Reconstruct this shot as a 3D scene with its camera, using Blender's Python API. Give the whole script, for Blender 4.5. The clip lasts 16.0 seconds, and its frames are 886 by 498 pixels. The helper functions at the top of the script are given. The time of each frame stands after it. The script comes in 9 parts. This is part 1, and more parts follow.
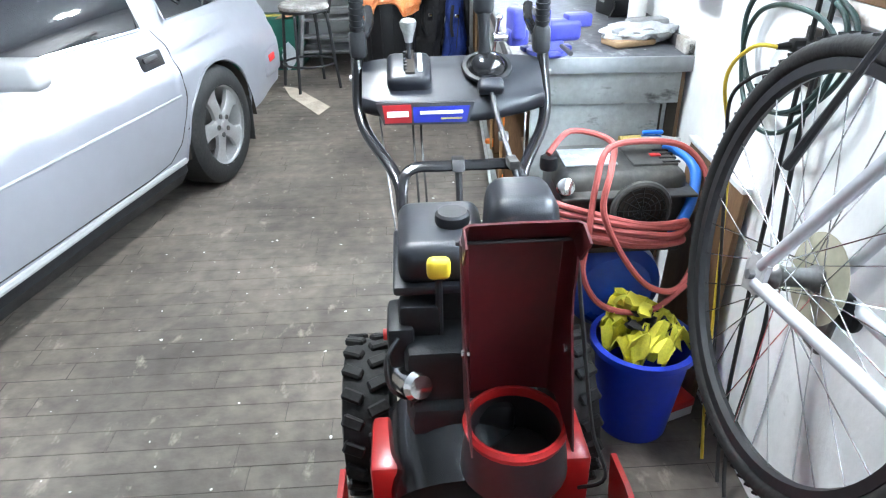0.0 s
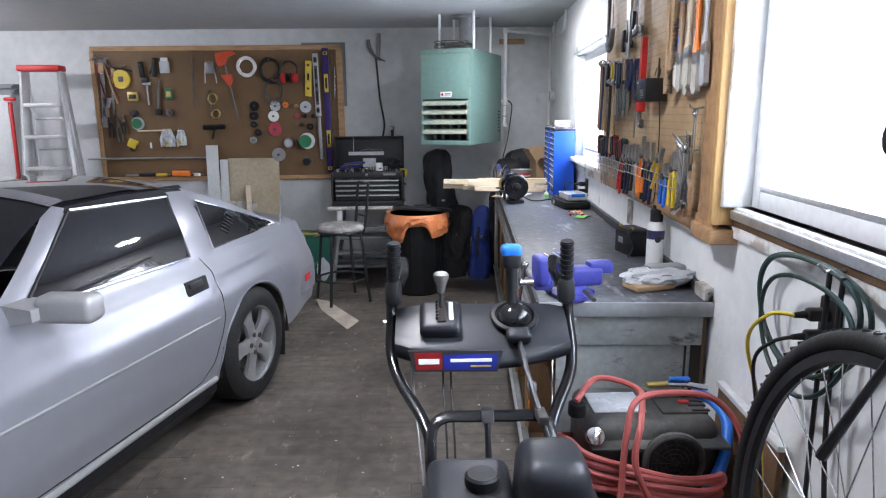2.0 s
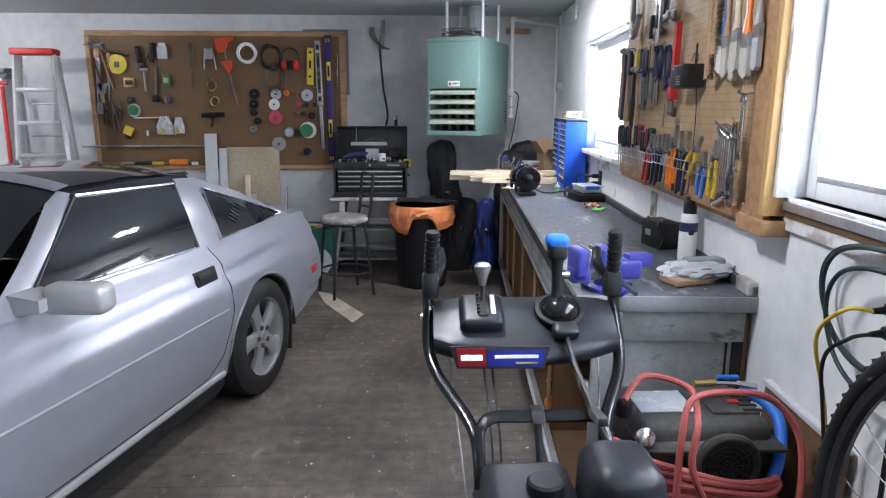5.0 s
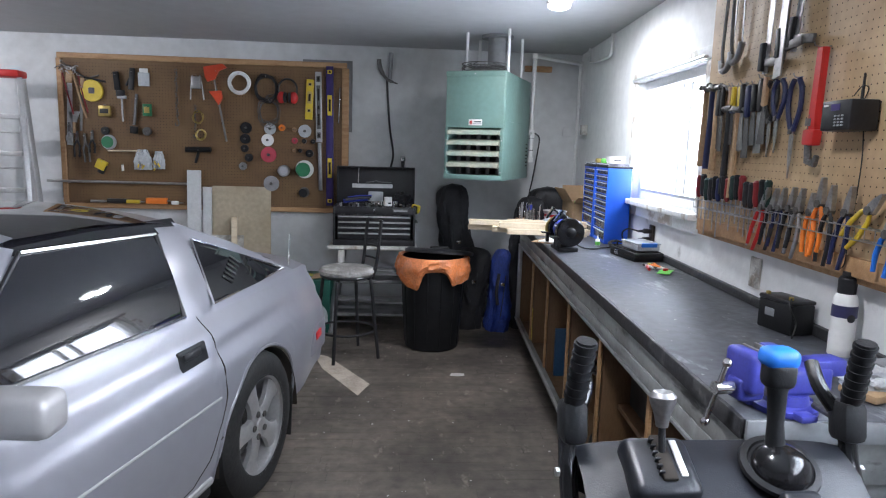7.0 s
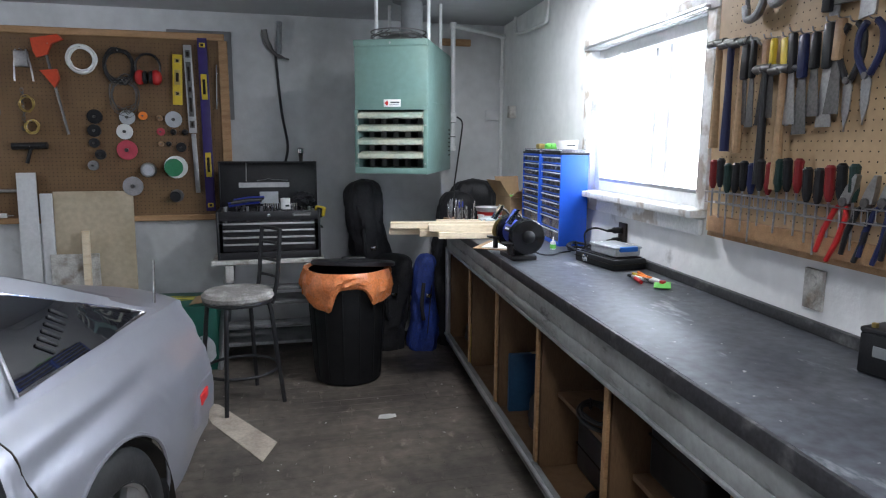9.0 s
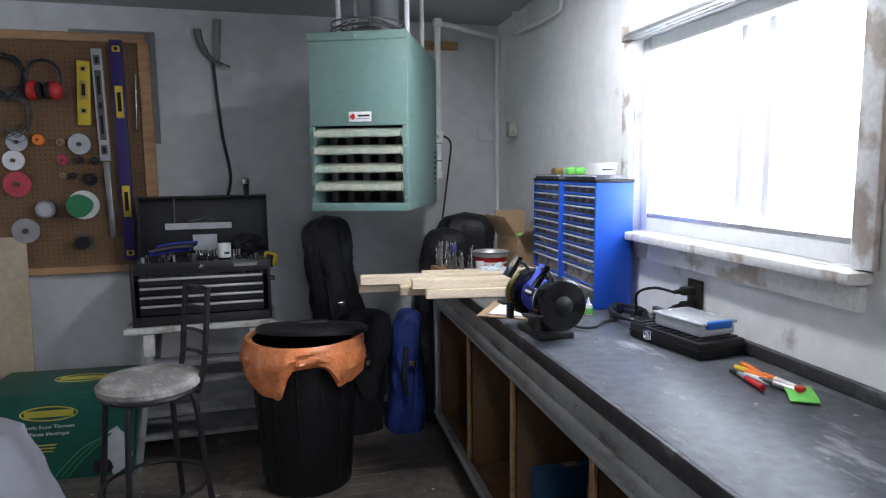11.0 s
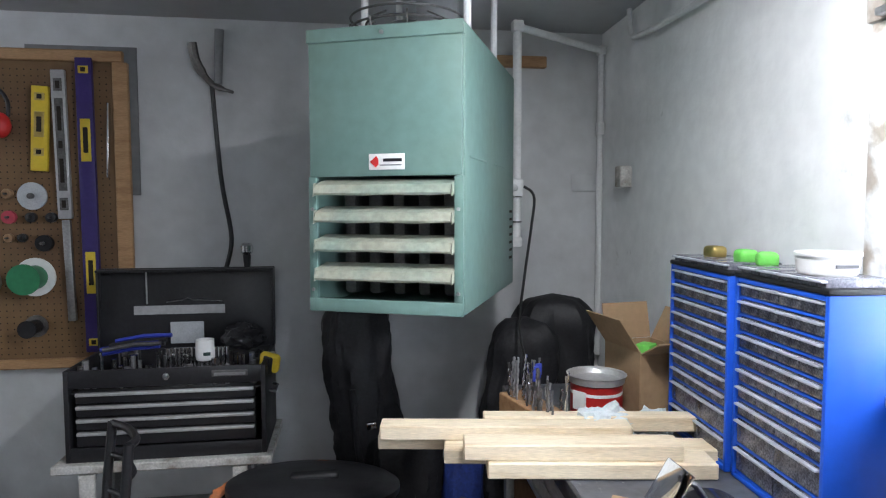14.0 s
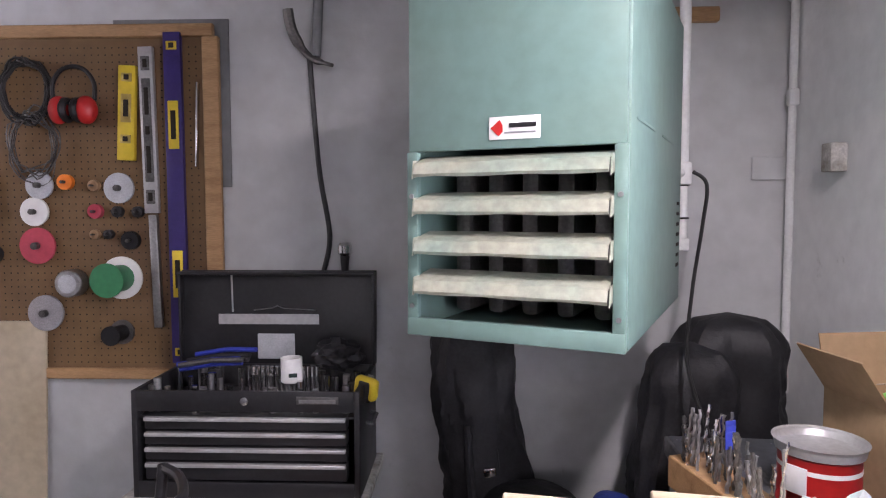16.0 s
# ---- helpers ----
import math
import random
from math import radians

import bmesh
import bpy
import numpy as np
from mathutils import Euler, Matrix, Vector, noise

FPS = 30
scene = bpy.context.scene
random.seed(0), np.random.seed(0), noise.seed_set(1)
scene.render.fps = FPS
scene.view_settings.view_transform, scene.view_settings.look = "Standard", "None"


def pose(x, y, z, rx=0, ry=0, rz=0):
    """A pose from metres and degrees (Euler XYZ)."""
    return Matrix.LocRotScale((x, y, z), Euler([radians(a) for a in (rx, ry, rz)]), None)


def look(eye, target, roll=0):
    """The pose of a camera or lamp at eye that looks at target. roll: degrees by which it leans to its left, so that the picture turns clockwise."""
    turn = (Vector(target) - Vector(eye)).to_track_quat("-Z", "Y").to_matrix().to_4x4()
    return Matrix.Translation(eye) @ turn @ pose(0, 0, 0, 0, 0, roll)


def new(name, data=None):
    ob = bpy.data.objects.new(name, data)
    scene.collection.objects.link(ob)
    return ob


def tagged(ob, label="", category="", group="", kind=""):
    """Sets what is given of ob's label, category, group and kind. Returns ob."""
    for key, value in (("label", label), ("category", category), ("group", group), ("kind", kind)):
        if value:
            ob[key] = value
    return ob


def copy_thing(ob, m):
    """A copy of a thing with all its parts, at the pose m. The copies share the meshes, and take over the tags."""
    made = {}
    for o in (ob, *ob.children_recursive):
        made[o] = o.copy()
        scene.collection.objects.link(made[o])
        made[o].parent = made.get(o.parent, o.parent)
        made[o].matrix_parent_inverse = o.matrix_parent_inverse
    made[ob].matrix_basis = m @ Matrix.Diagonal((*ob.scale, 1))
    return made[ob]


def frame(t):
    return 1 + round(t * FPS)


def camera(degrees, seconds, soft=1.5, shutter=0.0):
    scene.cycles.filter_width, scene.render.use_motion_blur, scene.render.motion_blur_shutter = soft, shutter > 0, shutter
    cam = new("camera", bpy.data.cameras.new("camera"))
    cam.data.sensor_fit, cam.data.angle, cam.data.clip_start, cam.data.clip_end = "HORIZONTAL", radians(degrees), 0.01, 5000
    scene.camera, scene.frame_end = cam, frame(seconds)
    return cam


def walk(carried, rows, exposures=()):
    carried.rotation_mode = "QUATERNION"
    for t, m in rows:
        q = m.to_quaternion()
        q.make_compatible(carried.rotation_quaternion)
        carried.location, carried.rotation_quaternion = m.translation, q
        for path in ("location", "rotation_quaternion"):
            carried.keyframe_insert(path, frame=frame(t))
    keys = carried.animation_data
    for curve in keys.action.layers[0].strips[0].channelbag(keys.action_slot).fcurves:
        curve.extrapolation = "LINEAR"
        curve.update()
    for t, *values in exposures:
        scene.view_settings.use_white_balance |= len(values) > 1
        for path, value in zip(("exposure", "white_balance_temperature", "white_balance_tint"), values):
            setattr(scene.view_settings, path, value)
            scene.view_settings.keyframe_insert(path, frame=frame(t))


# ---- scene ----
cam = camera(68.6, 16.0, 1.15)

PATH = [
    (0, (-0.084, 0.297, 1.411), (0.002, 2.042, 0.437), -1.2),
    (0.5, (-0.09, 0.301, 1.468), (-0.012, 2.165, 0.747), -0.9),
    (1, (-0.097, 0.292, 1.501), (-0.041, 2.204, 0.919), -0.9),
    (1.5, (-0.097, 0.291, 1.533), (-0.055, 2.238, 1.078), -0.6),
    (2, (-0.1, 0.297, 1.545), (-0.066, 2.255, 1.138), -0.6),
    (2.5, (-0.102, 0.303, 1.545), (-0.07, 2.263, 1.146), -0.6),
    (3, (-0.098, 0.31, 1.538), (-0.062, 2.267, 1.129), -0.6),
    (3.5, (-0.095, 0.312, 1.538), (-0.049, 2.267, 1.121), -0.5),
    (3.7, (-0.084, 0.313, 1.541), (-0.043, 2.266, 1.113), -0.6),
    (5.8, (-0.381, 0.602, 1.494), (-0.281, 2.555, 1.074), 1.0),
    (6, (-0.409, 0.678, 1.493), (-0.305, 2.631, 1.078), 1.2),
    (6.5, (-0.449, 0.871, 1.511), (-0.422, 2.84, 1.161), 0.9),
    (7, (-0.518, 1.053, 1.497), (-0.371, 3.025, 1.197), 1.7),
    (7.5, (-0.635, 1.229, 1.501), (-0.202, 3.159, 1.208), 1.8),
    (8, (-0.665, 1.443, 1.475), (-0.198, 3.36, 1.151), 1.1),
    (8.2, (-0.659, 1.539, 1.473), (-0.199, 3.457, 1.143), 0.9),
    (10.3, (-0.454, 2.537, 1.467), (0.053, 4.452, 1.187), -0.9),
    (10.5, (-0.435, 2.634, 1.458), (0.078, 4.548, 1.187), -0.8),
    (11, (-0.402, 2.883, 1.474), (0.138, 4.794, 1.229), -0.6),
    (11.5, (-0.327, 3.103, 1.47), (0.181, 5.023, 1.231), -0.8),
    (12, (-0.236, 3.312, 1.5), (0.139, 5.262, 1.265), -0.4),
    (12.5, (-0.198, 3.518, 1.495), (0.192, 5.467, 1.278), -0.4),
    (13, (-0.191, 3.691, 1.512), (0.274, 5.626, 1.312), 0.1),
    (13.5, (-0.138, 3.848, 1.555), (0.278, 5.796, 1.377), -0.0),
    (14, (-0.083, 3.977, 1.582), (0.219, 5.95, 1.451), -0.1),
    (14.5, (-0.079, 4.128, 1.585), (0.217, 6.104, 1.49), 0.2),
    (15, (-0.102, 4.277, 1.597), (0.228, 6.249, 1.524), 0.4),
    (15.5, (-0.081, 4.405, 1.582), (0.146, 6.39, 1.495), 0.1),
    (16, (-0.057, 4.487, 1.551), (-0.129, 6.482, 1.426), -0.1),
]
EXPOSURES = [(0.0, 1.38, 5800, 4), (0.5, 0.9, 5800, 6), (1.0, 0.55, 5850, 8), (1.5, 0.28, 5900, 11), (2.0, 0.08, 5950, 13), (7.0, -0.02, 5900, 12), (8.0, -0.03, 5900, 10), (10.3, -0.42, 5950, 12), (12.5, -0.34, 6000, 14), (13.5, -0.2, 6050, 12), (14.0, -0.12, 6000, 11), (14.5, -0.1, 6100, 11), (15.2, 0.02, 6250, 22), (15.5, 0.05, 6250, 26), (16.0, 0.3, 6450, 28)]
walk(cam, [(t, look(eye, target, roll)) for t, eye, target, roll in PATH], EXPOSURES)

# ---- world, lights, exposure ----
world = bpy.data.worlds.new("world")
scene.world = world
world.use_nodes = True
wn = world.node_tree
sky = wn.nodes.new("ShaderNodeTexSky")
sky.sky_type = "NISHITA"
sky.sun_disc = False
sky.sun_elevation, sky.sun_rotation = radians(38), radians(70)
wn.links.new(sky.outputs[0], wn.nodes["Background"].inputs[0])
wn.nodes["Background"].inputs[1].default_value = 0.15

RW_X, RW_K = 0.672, 0.061          # the window wall: x = RW_X + RW_K * y
RW_DEG = -math.degrees(math.atan(RW_K))
RW = pose(RW_X, 0, 0, 0, 0, RW_DEG)  # its frame: x out of the room, y along it
BACK_Y, CEIL_Z, LEFT_X, REAR_Y = 6.84, 2.36, -4.55, -2.2


def area_lamp(name, m, sx, sy, watts, colour):
    d = bpy.data.lights.new(name, "AREA")
    d.shape, d.size, d.size_y, d.energy, d.color = "RECTANGLE", sx, sy, watts, colour
    ob = new(name, d)
    ob.matrix_world = m
    return ob


def bulb_lamp(name, p, watts, colour, radius=0.06):
    d = bpy.data.lights.new(name, "POINT")
    d.energy, d.color, d.shadow_soft_size = watts, colour, radius
    ob = new(name, d)
    ob.location = p
    return ob


LAMPS = [(0.37, 4.76, 12.5), (0.40, 4.91, 12.5), (-0.42, 2.05, 13), (-0.28, 2.18, 13)]    # flat lamps that shine down
BARE_BULB = (-4.1, 5.4, 32)
area_lamp("window_light_far", RW @ pose(0.16, 4.6, 1.6, 0, 90, 0), 0.7, 1.02, 36, (0.86, 0.93, 1.0))
area_lamp("window_light_near", RW @ pose(0.16, 1.2, 1.62, 0, 90, 0), 0.75, 1.9, 70, (0.86, 0.93, 1.0))
for lx, ly, lw in LAMPS:
    area_lamp("ceiling_light", pose(lx, ly, CEIL_Z - 0.047), 0.09, 0.09, lw, (1.0, 0.97, 0.94))
bulb_lamp("ceiling_bulb", (BARE_BULB[0], BARE_BULB[1], CEIL_Z - 0.13), BARE_BULB[2], (1.0, 0.97, 0.94), 0.035)


# ---- materials ----
def mat(name, colour, rough=0.5, metal=0.0, vary=0.12, scale=6.0, bump=0.0, bump_scale=60.0, colour2=None, mix_lo=0.45, mix_hi=0.7,
        island=0.0, coat=0.0, stretch=None, spec=None, place=False):
    """A surface with broad stains, fine grain, relief and uneven gloss."""
    m = bpy.data.materials.new(name)
    m.use_nodes = True
    nt = m.node_tree
    n, k = nt.nodes, nt.links
    b = n["Principled BSDF"]
    co = n.new("ShaderNodeTexCoord")
    src = n.new("ShaderNodeNewGeometry").outputs["Position"] if place else co.outputs["Object"]
    if stretch:
        mp = n.new("ShaderNodeMapping")
        mp.inputs["Scale"].default_value = stretch
        k.new(src, mp.inputs[0])
        src = mp.outputs[0]
    broad = n.new("ShaderNodeTexNoise")
    broad.inputs["Scale"].default_value, broad.inputs["Detail"].default_value = scale, 5
    fine = n.new("ShaderNodeTexNoise")
    fine.inputs["Scale"].default_value, fine.inputs["Detail"].default_value = scale * 9, 3
    k.new(src, broad.inputs["Vector"])
    k.new(src, fine.inputs["Vector"])
    ramp = n.new("ShaderNodeMapRange")
    ramp.inputs["From Min"].default_value, ramp.inputs["From Max"].default_value = mix_lo, mix_hi
    k.new(broad.outputs["Fac"], ramp.inputs["Value"])
    mix = n.new("ShaderNodeMix")
    mix.data_type = "RGBA"
    c1 = (*colour, 1)
    c2 = (*(colour2 or tuple(c * (1 - vary * 1.6) for c in colour)), 1)
    mix.inputs["A"].default_value, mix.inputs["B"].default_value = c1, c2
    k.new(ramp.outputs[0], mix.inputs["Factor"])
    hsv = n.new("ShaderNodeHueSaturation")
    val = n.new("ShaderNodeMapRange")
    val.inputs["From Min"].default_value, val.inputs["From Max"].default_value = 0.3, 0.7
    val.inputs["To Min"].default_value, val.inputs["To Max"].default_value = 1 - vary, 1 + vary
    k.new(fine.outputs["Fac"], val.inputs["Value"])
    out = val.outputs[0]
    if island:
        info = n.new("ShaderNodeObjectInfo")
        r = n.new("ShaderNodeMapRange")
        r.inputs["To Min"].default_value, r.inputs["To Max"].default_value = 1 - island, 1 + island
        k.new(info.outputs["Random"], r.inputs["Value"])
        mul = n.new("ShaderNodeMath")
        mul.operation = "MULTIPLY"
        k.new(out, mul.inputs[0])
        k.new(r.outputs[0], mul.inputs[1])
        out = mul.outputs[0]
    k.new(out, hsv.inputs["Value"])
    k.new(mix.outputs["Result"], hsv.inputs["Color"])
    k.new(hsv.outputs[0], b.inputs["Base Color"])
    rr = n.new("ShaderNodeMapRange")
    rr.inputs["To Min"].default_value, rr.inputs["To Max"].default_value = max(0.02, rough - 0.1 * rough - 0.02), min(1, rough + 0.15)
    k.new(broad.outputs["Fac"], rr.inputs["Value"])
    k.new(rr.outputs[0], b.inputs["Roughness"])
    b.inputs["Metallic"].default_value = metal
    if spec is not None:
        b.inputs["Specular IOR Level"].default_value = spec
    if coat:
        b.inputs["Coat Weight"].default_value, b.inputs["Coat Roughness"].default_value = coat, 0.04
    if bump:
        bn = n.new("ShaderNodeTexNoise")
        bn.inputs["Scale"].default_value, bn.inputs["Detail"].default_value = bump_scale, 3
        k.new(src, bn.inputs["Vector"])
        bp = n.new("ShaderNodeBump")
        bp.inputs["Strength"].default_value, bp.inputs["Distance"].default_value = bump, 0.004
        k.new(bn.outputs["Fac"], bp.inputs["Height"])
        k.new(bp.outputs[0], b.inputs["Normal"])
    return m


def glow(name, colour, strength):
    m = bpy.data.materials.new(name)
    m.use_nodes = True
    nt = m.node_tree
    e = nt.nodes.new("ShaderNodeEmission")
    e.inputs[0].default_value, e.inputs[1].default_value = (*colour, 1), strength
    nt.links.new(e.outputs[0], nt.nodes["Material Output"].inputs[0])
    return m


def glass(name, colour, rough=0.0):
    m = bpy.data.materials.new(name)
    m.use_nodes = True
    b = m.node_tree.nodes["Principled BSDF"]
    b.inputs["Base Color"].default_value = (*colour, 1)
    b.inputs["Roughness"].default_value = rough
    b.inputs["Transmission Weight"].default_value = 1.0
    b.inputs["IOR"].default_value = 1.45
    return m


M_WALL = mat("white_wall_paint", (0.84, 0.845, 0.84), 0.6, vary=0.05, scale=1.6, bump=0.35, bump_scale=40, colour2=(0.72, 0.735, 0.735))
M_WALL_DIRT = (0.42, 0.42, 0.40)
M_BACKWALL = mat("grey_blue_wall_paint", (0.60, 0.61, 0.615), 0.6, vary=0.07, scale=1.3, bump=0.3, bump_scale=40, colour2=(0.50, 0.51, 0.515))
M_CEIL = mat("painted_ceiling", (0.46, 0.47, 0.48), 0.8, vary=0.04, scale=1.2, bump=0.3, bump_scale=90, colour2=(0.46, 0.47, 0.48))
M_TRIM = mat("flaking_white_paint", (0.78, 0.79, 0.78), 0.5, vary=0.08, scale=9, bump=0.4, bump_scale=50, colour2=(0.45, 0.40, 0.34), mix_lo=0.53, mix_hi=0.62)
M_FRAMEW = mat("white_sash_paint", (0.85, 0.86, 0.86), 0.45, vary=0.04, scale=5, bump=0.2, bump_scale=40)
M_RIM = mat("wheel_alloy", (0.50, 0.50, 0.50), 0.28, 0.75, vary=0.06, scale=9)
M_TRACK = mat("grey_aluminium", (0.6, 0.61, 0.62), 0.35, 0.8, vary=0.1, scale=12)
M_PEG = mat("brown_hardboard", (0.165, 0.094, 0.038), 0.55, vary=0.08, scale=3, bump=0.1, colour2=(0.125, 0.068, 0.030))
M_PEG2 = mat("tan_hardboard", (0.48, 0.34, 0.19), 0.5, vary=0.08, scale=3, bump=0.1, colour2=(0.36, 0.24, 0.13))
# near-black that paints in the shade of holes, gaps and deep recesses
M_HOLE = mat("hole_shade_black", (0.02, 0.015, 0.01), 0.9, vary=0.02)
M_WOOD = mat("pine_trim", (0.42, 0.25, 0.12), 0.5, vary=0.15, scale=5, stretch=(1, 6, 6), colour2=(0.31, 0.17, 0.075), bump=0.15)
M_PINE = mat("fresh_pine", (0.74, 0.63, 0.46), 0.55, vary=0.12, scale=5, stretch=(1, 9, 9), colour2=(0.60, 0.46, 0.29), mix_lo=0.5, mix_hi=0.75, bump=0.15)
M_PLY = mat("plywood", (0.46, 0.39, 0.28), 0.65, vary=0.10, scale=3, colour2=(0.38, 0.31, 0.21))
M_BROWNWOOD = mat("brown_shelf_wood", (0.15, 0.085, 0.04), 0.6, vary=0.15, scale=4, stretch=(6, 6, 1), colour2=(0.13, 0.07, 0.035))
M_BENCH = mat("worn_bench_lino", (0.075, 0.080, 0.093), 0.42, vary=0.3, scale=3.2, bump=0.2, bump_scale=26, colour2=(0.13, 0.138, 0.15), mix_lo=0.50, mix_hi=0.74)
M_DKTRIM = mat("black_worn_trim", (0.035, 0.035, 0.038), 0.5, vary=0.3, scale=9, bump=0.3, colour2=(0.12, 0.12, 0.12), mix_lo=0.58, mix_hi=0.7)
M_NAMERED = mat("deep_red_print", (0.20, 0.004, 0.006), 0.3, vary=0.05)
M_NAMEBLUE = mat("deep_blue_print", (0.006, 0.012, 0.20), 0.3, vary=0.05)
M_DKTEAL = mat("dark_teal_card", (0.015, 0.06, 0.13), 0.5, vary=0.1)
M_BENCHFRONT = mat("grey_bench_paint", (0.30, 0.31, 0.30), 0.5, vary=0.1, scale=5, bump=0.2, colour2=(0.20, 0.20, 0.19))
M_TEAL = mat("heater_enamel", (0.135, 0.225, 0.20), 0.40, vary=0.07, scale=3, colour2=(0.15, 0.23, 0.195), bump=0.05)
M_CREAM = mat("aged_cream_enamel", (0.34, 0.35, 0.275), 0.45, vary=0.14, scale=7, colour2=(0.22, 0.30, 0.25))
M_BLACK = mat("black_steel", (0.016, 0.016, 0.018), 0.38, vary=0.2, scale=8, bump=0.05)
M_GLOSS = mat("gloss_black_tube", (0.008, 0.008, 0.009), 0.16, vary=0.1, scale=8)
M_MATT = mat("black_plastic", (0.010, 0.0105, 0.012), 0.46, vary=0.15, scale=10, bump=0.15, bump_scale=200, spec=0.35)
M_DASH = mat("charcoal_plastic", (0.012, 0.0135, 0.018), 0.34, vary=0.1, scale=10, bump=0.12, bump_scale=350)
M_CLOTH = mat("black_nylon", (0.016, 0.016, 0.019), 0.55, vary=0.3, scale=10, bump=0.6, bump_scale=45)
M_RUBBER = mat("black_rubber", (0.011, 0.011, 0.011), 0.65, vary=0.25, scale=9, bump=0.3, bump_scale=80, colour2=(0.022, 0.021, 0.02), spec=0.35)
M_CHROME = mat("bright_steel", (0.72, 0.72, 0.72), 0.2, 1.0, vary=0.06, scale=9)
M_STEEL = mat("dull_steel", (0.42, 0.42, 0.42), 0.38, 1.0, vary=0.15, scale=12)
M_DARKSTEEL = mat("dark_steel", (0.16, 0.155, 0.15), 0.42, 0.8, vary=0.2, scale=12)
M_ALU = mat("cast_aluminium", (0.52, 0.52, 0.52), 0.34, 0.5, vary=0.08, scale=9)
M_SILVER = mat("silver_car_paint", (0.27, 0.272, 0.30), 0.24, 0.35, vary=0.02, scale=2, coat=0.7)
M_SILVER2 = mat("grey_mirror_paint", (0.40, 0.40, 0.40), 0.35, 0.35, vary=0.03, scale=3, coat=0.4)
M_GLASSDK = mat("tinted_glass", (0.012, 0.012, 0.015), 0.03, vary=0.02, scale=3, coat=0.5)
# deep red enamel, darkened further so the chute's shade is in the colour
M_CHUTE = mat("shaded_red_enamel", (0.055, 0.003, 0.005), 0.36, vary=0.12, scale=5, coat=0.1, colour2=(0.035, 0.003, 0.004))
M_RED = mat("red_enamel", (0.36, 0.012, 0.012), 0.3, vary=0.06, scale=4, coat=0.2)
M_REDPL = mat("red_plastic", (0.50, 0.02, 0.018), 0.4, vary=0.06, scale=6)
M_ORANGE = mat("orange_bag_film", (0.80, 0.27, 0.10), 0.22, vary=0.16, scale=9, bump=1.0, bump_scale=26)
M_ORANGEP = mat("orange_plastic", (0.85, 0.22, 0.02), 0.4, vary=0.06)
M_YELLOW = mat("yellow_plastic", (0.68, 0.50, 0.03), 0.4, vary=0.06)
M_YELLOWG = mat("yellow_glove_cloth", (0.72, 0.66, 0.06), 0.7, vary=0.1, scale=20, bump=0.4)
M_BLUE = mat("blue_cabinet_plastic", (0.015, 0.10, 0.62), 0.38, vary=0.04, scale=5)
M_BLUE2 = mat("blue_paint", (0.030, 0.048, 0.34), 0.35, vary=0.1, scale=8)
M_BUCKET = mat("blue_bucket_plastic", (0.012, 0.035, 0.42), 0.35, vary=0.06, scale=5)
M_TANK = mat("blue_tank_paint", (0.02, 0.06, 0.32), 0.25, vary=0.06, scale=5)
M_VISE = mat("vise_blue_paint", (0.045, 0.05, 0.29), 0.35, vary=0.1, scale=14)
M_PURPLE = mat("purple_paint", (0.035, 0.02, 0.14), 0.4, vary=0.1)
M_BLUECLOTH = mat("blue_tarp", (0.02, 0.045, 0.24), 0.6, vary=0.25, scale=9, bump=0.6, bump_scale=30)
M_HOSE = mat("red_rubber_hose", (0.40, 0.085, 0.075), 0.5, vary=0.1, scale=9)
M_BLUEHOSE = mat("blue_grip", (0.02, 0.16, 0.62), 0.4, vary=0.06)
M_GREENBOX = mat("green_carton", (0.008, 0.085, 0.06), 0.45, vary=0.08, scale=4)
M_GREEN = mat("green_plastic", (0.03, 0.20, 0.085), 0.4, vary=0.08)
M_LIME = mat("lime_plastic", (0.18, 0.62, 0.10), 0.4, vary=0.08)
M_CARD = mat("cardboard", (0.36, 0.24, 0.135), 0.8, vary=0.08, scale=5, bump=0.1)
M_WHITE = mat("white_plastic", (0.78, 0.78, 0.76), 0.4, vary=0.04)
M_PAPER = mat("white_paper", (0.76, 0.76, 0.74), 0.8, vary=0.04)
M_CLEAR = mat("milky_clear_plastic", (0.50, 0.52, 0.54), 0.2, vary=0.1, scale=20)
M_DRAWER = mat("smoky_clear_drawer", (0.17, 0.17, 0.20), 0.16, vary=0.5, scale=26, colour2=(0.06, 0.06, 0.08))
M_DRAWERLIP = mat("drawer_lip", (0.42, 0.44, 0.50), 0.25, vary=0.06)
M_SEAT = mat("dusty_seat_vinyl", (0.24, 0.225, 0.21), 0.75, vary=0.2, scale=11, bump=0.2, colour2=(0.42, 0.40, 0.38))
M_PAINTWOOD = mat("paint_spattered_board", (0.5, 0.49, 0.46), 0.6, vary=0.2, scale=14, colour2=(0.2, 0.16, 0.12), bump=0.4)
M_GALV = mat("galvanised_grey", (0.20, 0.205, 0.21), 0.5, vary=0.08, scale=3)
M_PIPE = mat("white_painted_pipe", (0.74, 0.75, 0.74), 0.4, vary=0.06, scale=9)
M_WIRE = mat("black_cable", (0.014, 0.014, 0.014), 0.45, vary=0.1)
M_GREENWIRE = mat("dark_green_cable", (0.012, 0.035, 0.03), 0.4, vary=0.1)
M_YELLOWWIRE = mat("yellow_cable", (0.62, 0.45, 0.03), 0.45, vary=0.08)
M_BROWNPL = mat("dark_outlet_plate", (0.022, 0.014, 0.010), 0.4, vary=0.1)
M_BRASS = mat("brass", (0.55, 0.42, 0.15), 0.35, 1.0, vary=0.1)
M_BRISTLE = mat("pale_bristle", (0.52, 0.50, 0.44), 0.8, vary=0.2, scale=30, stretch=(8, 8, 1), bump=0.4)
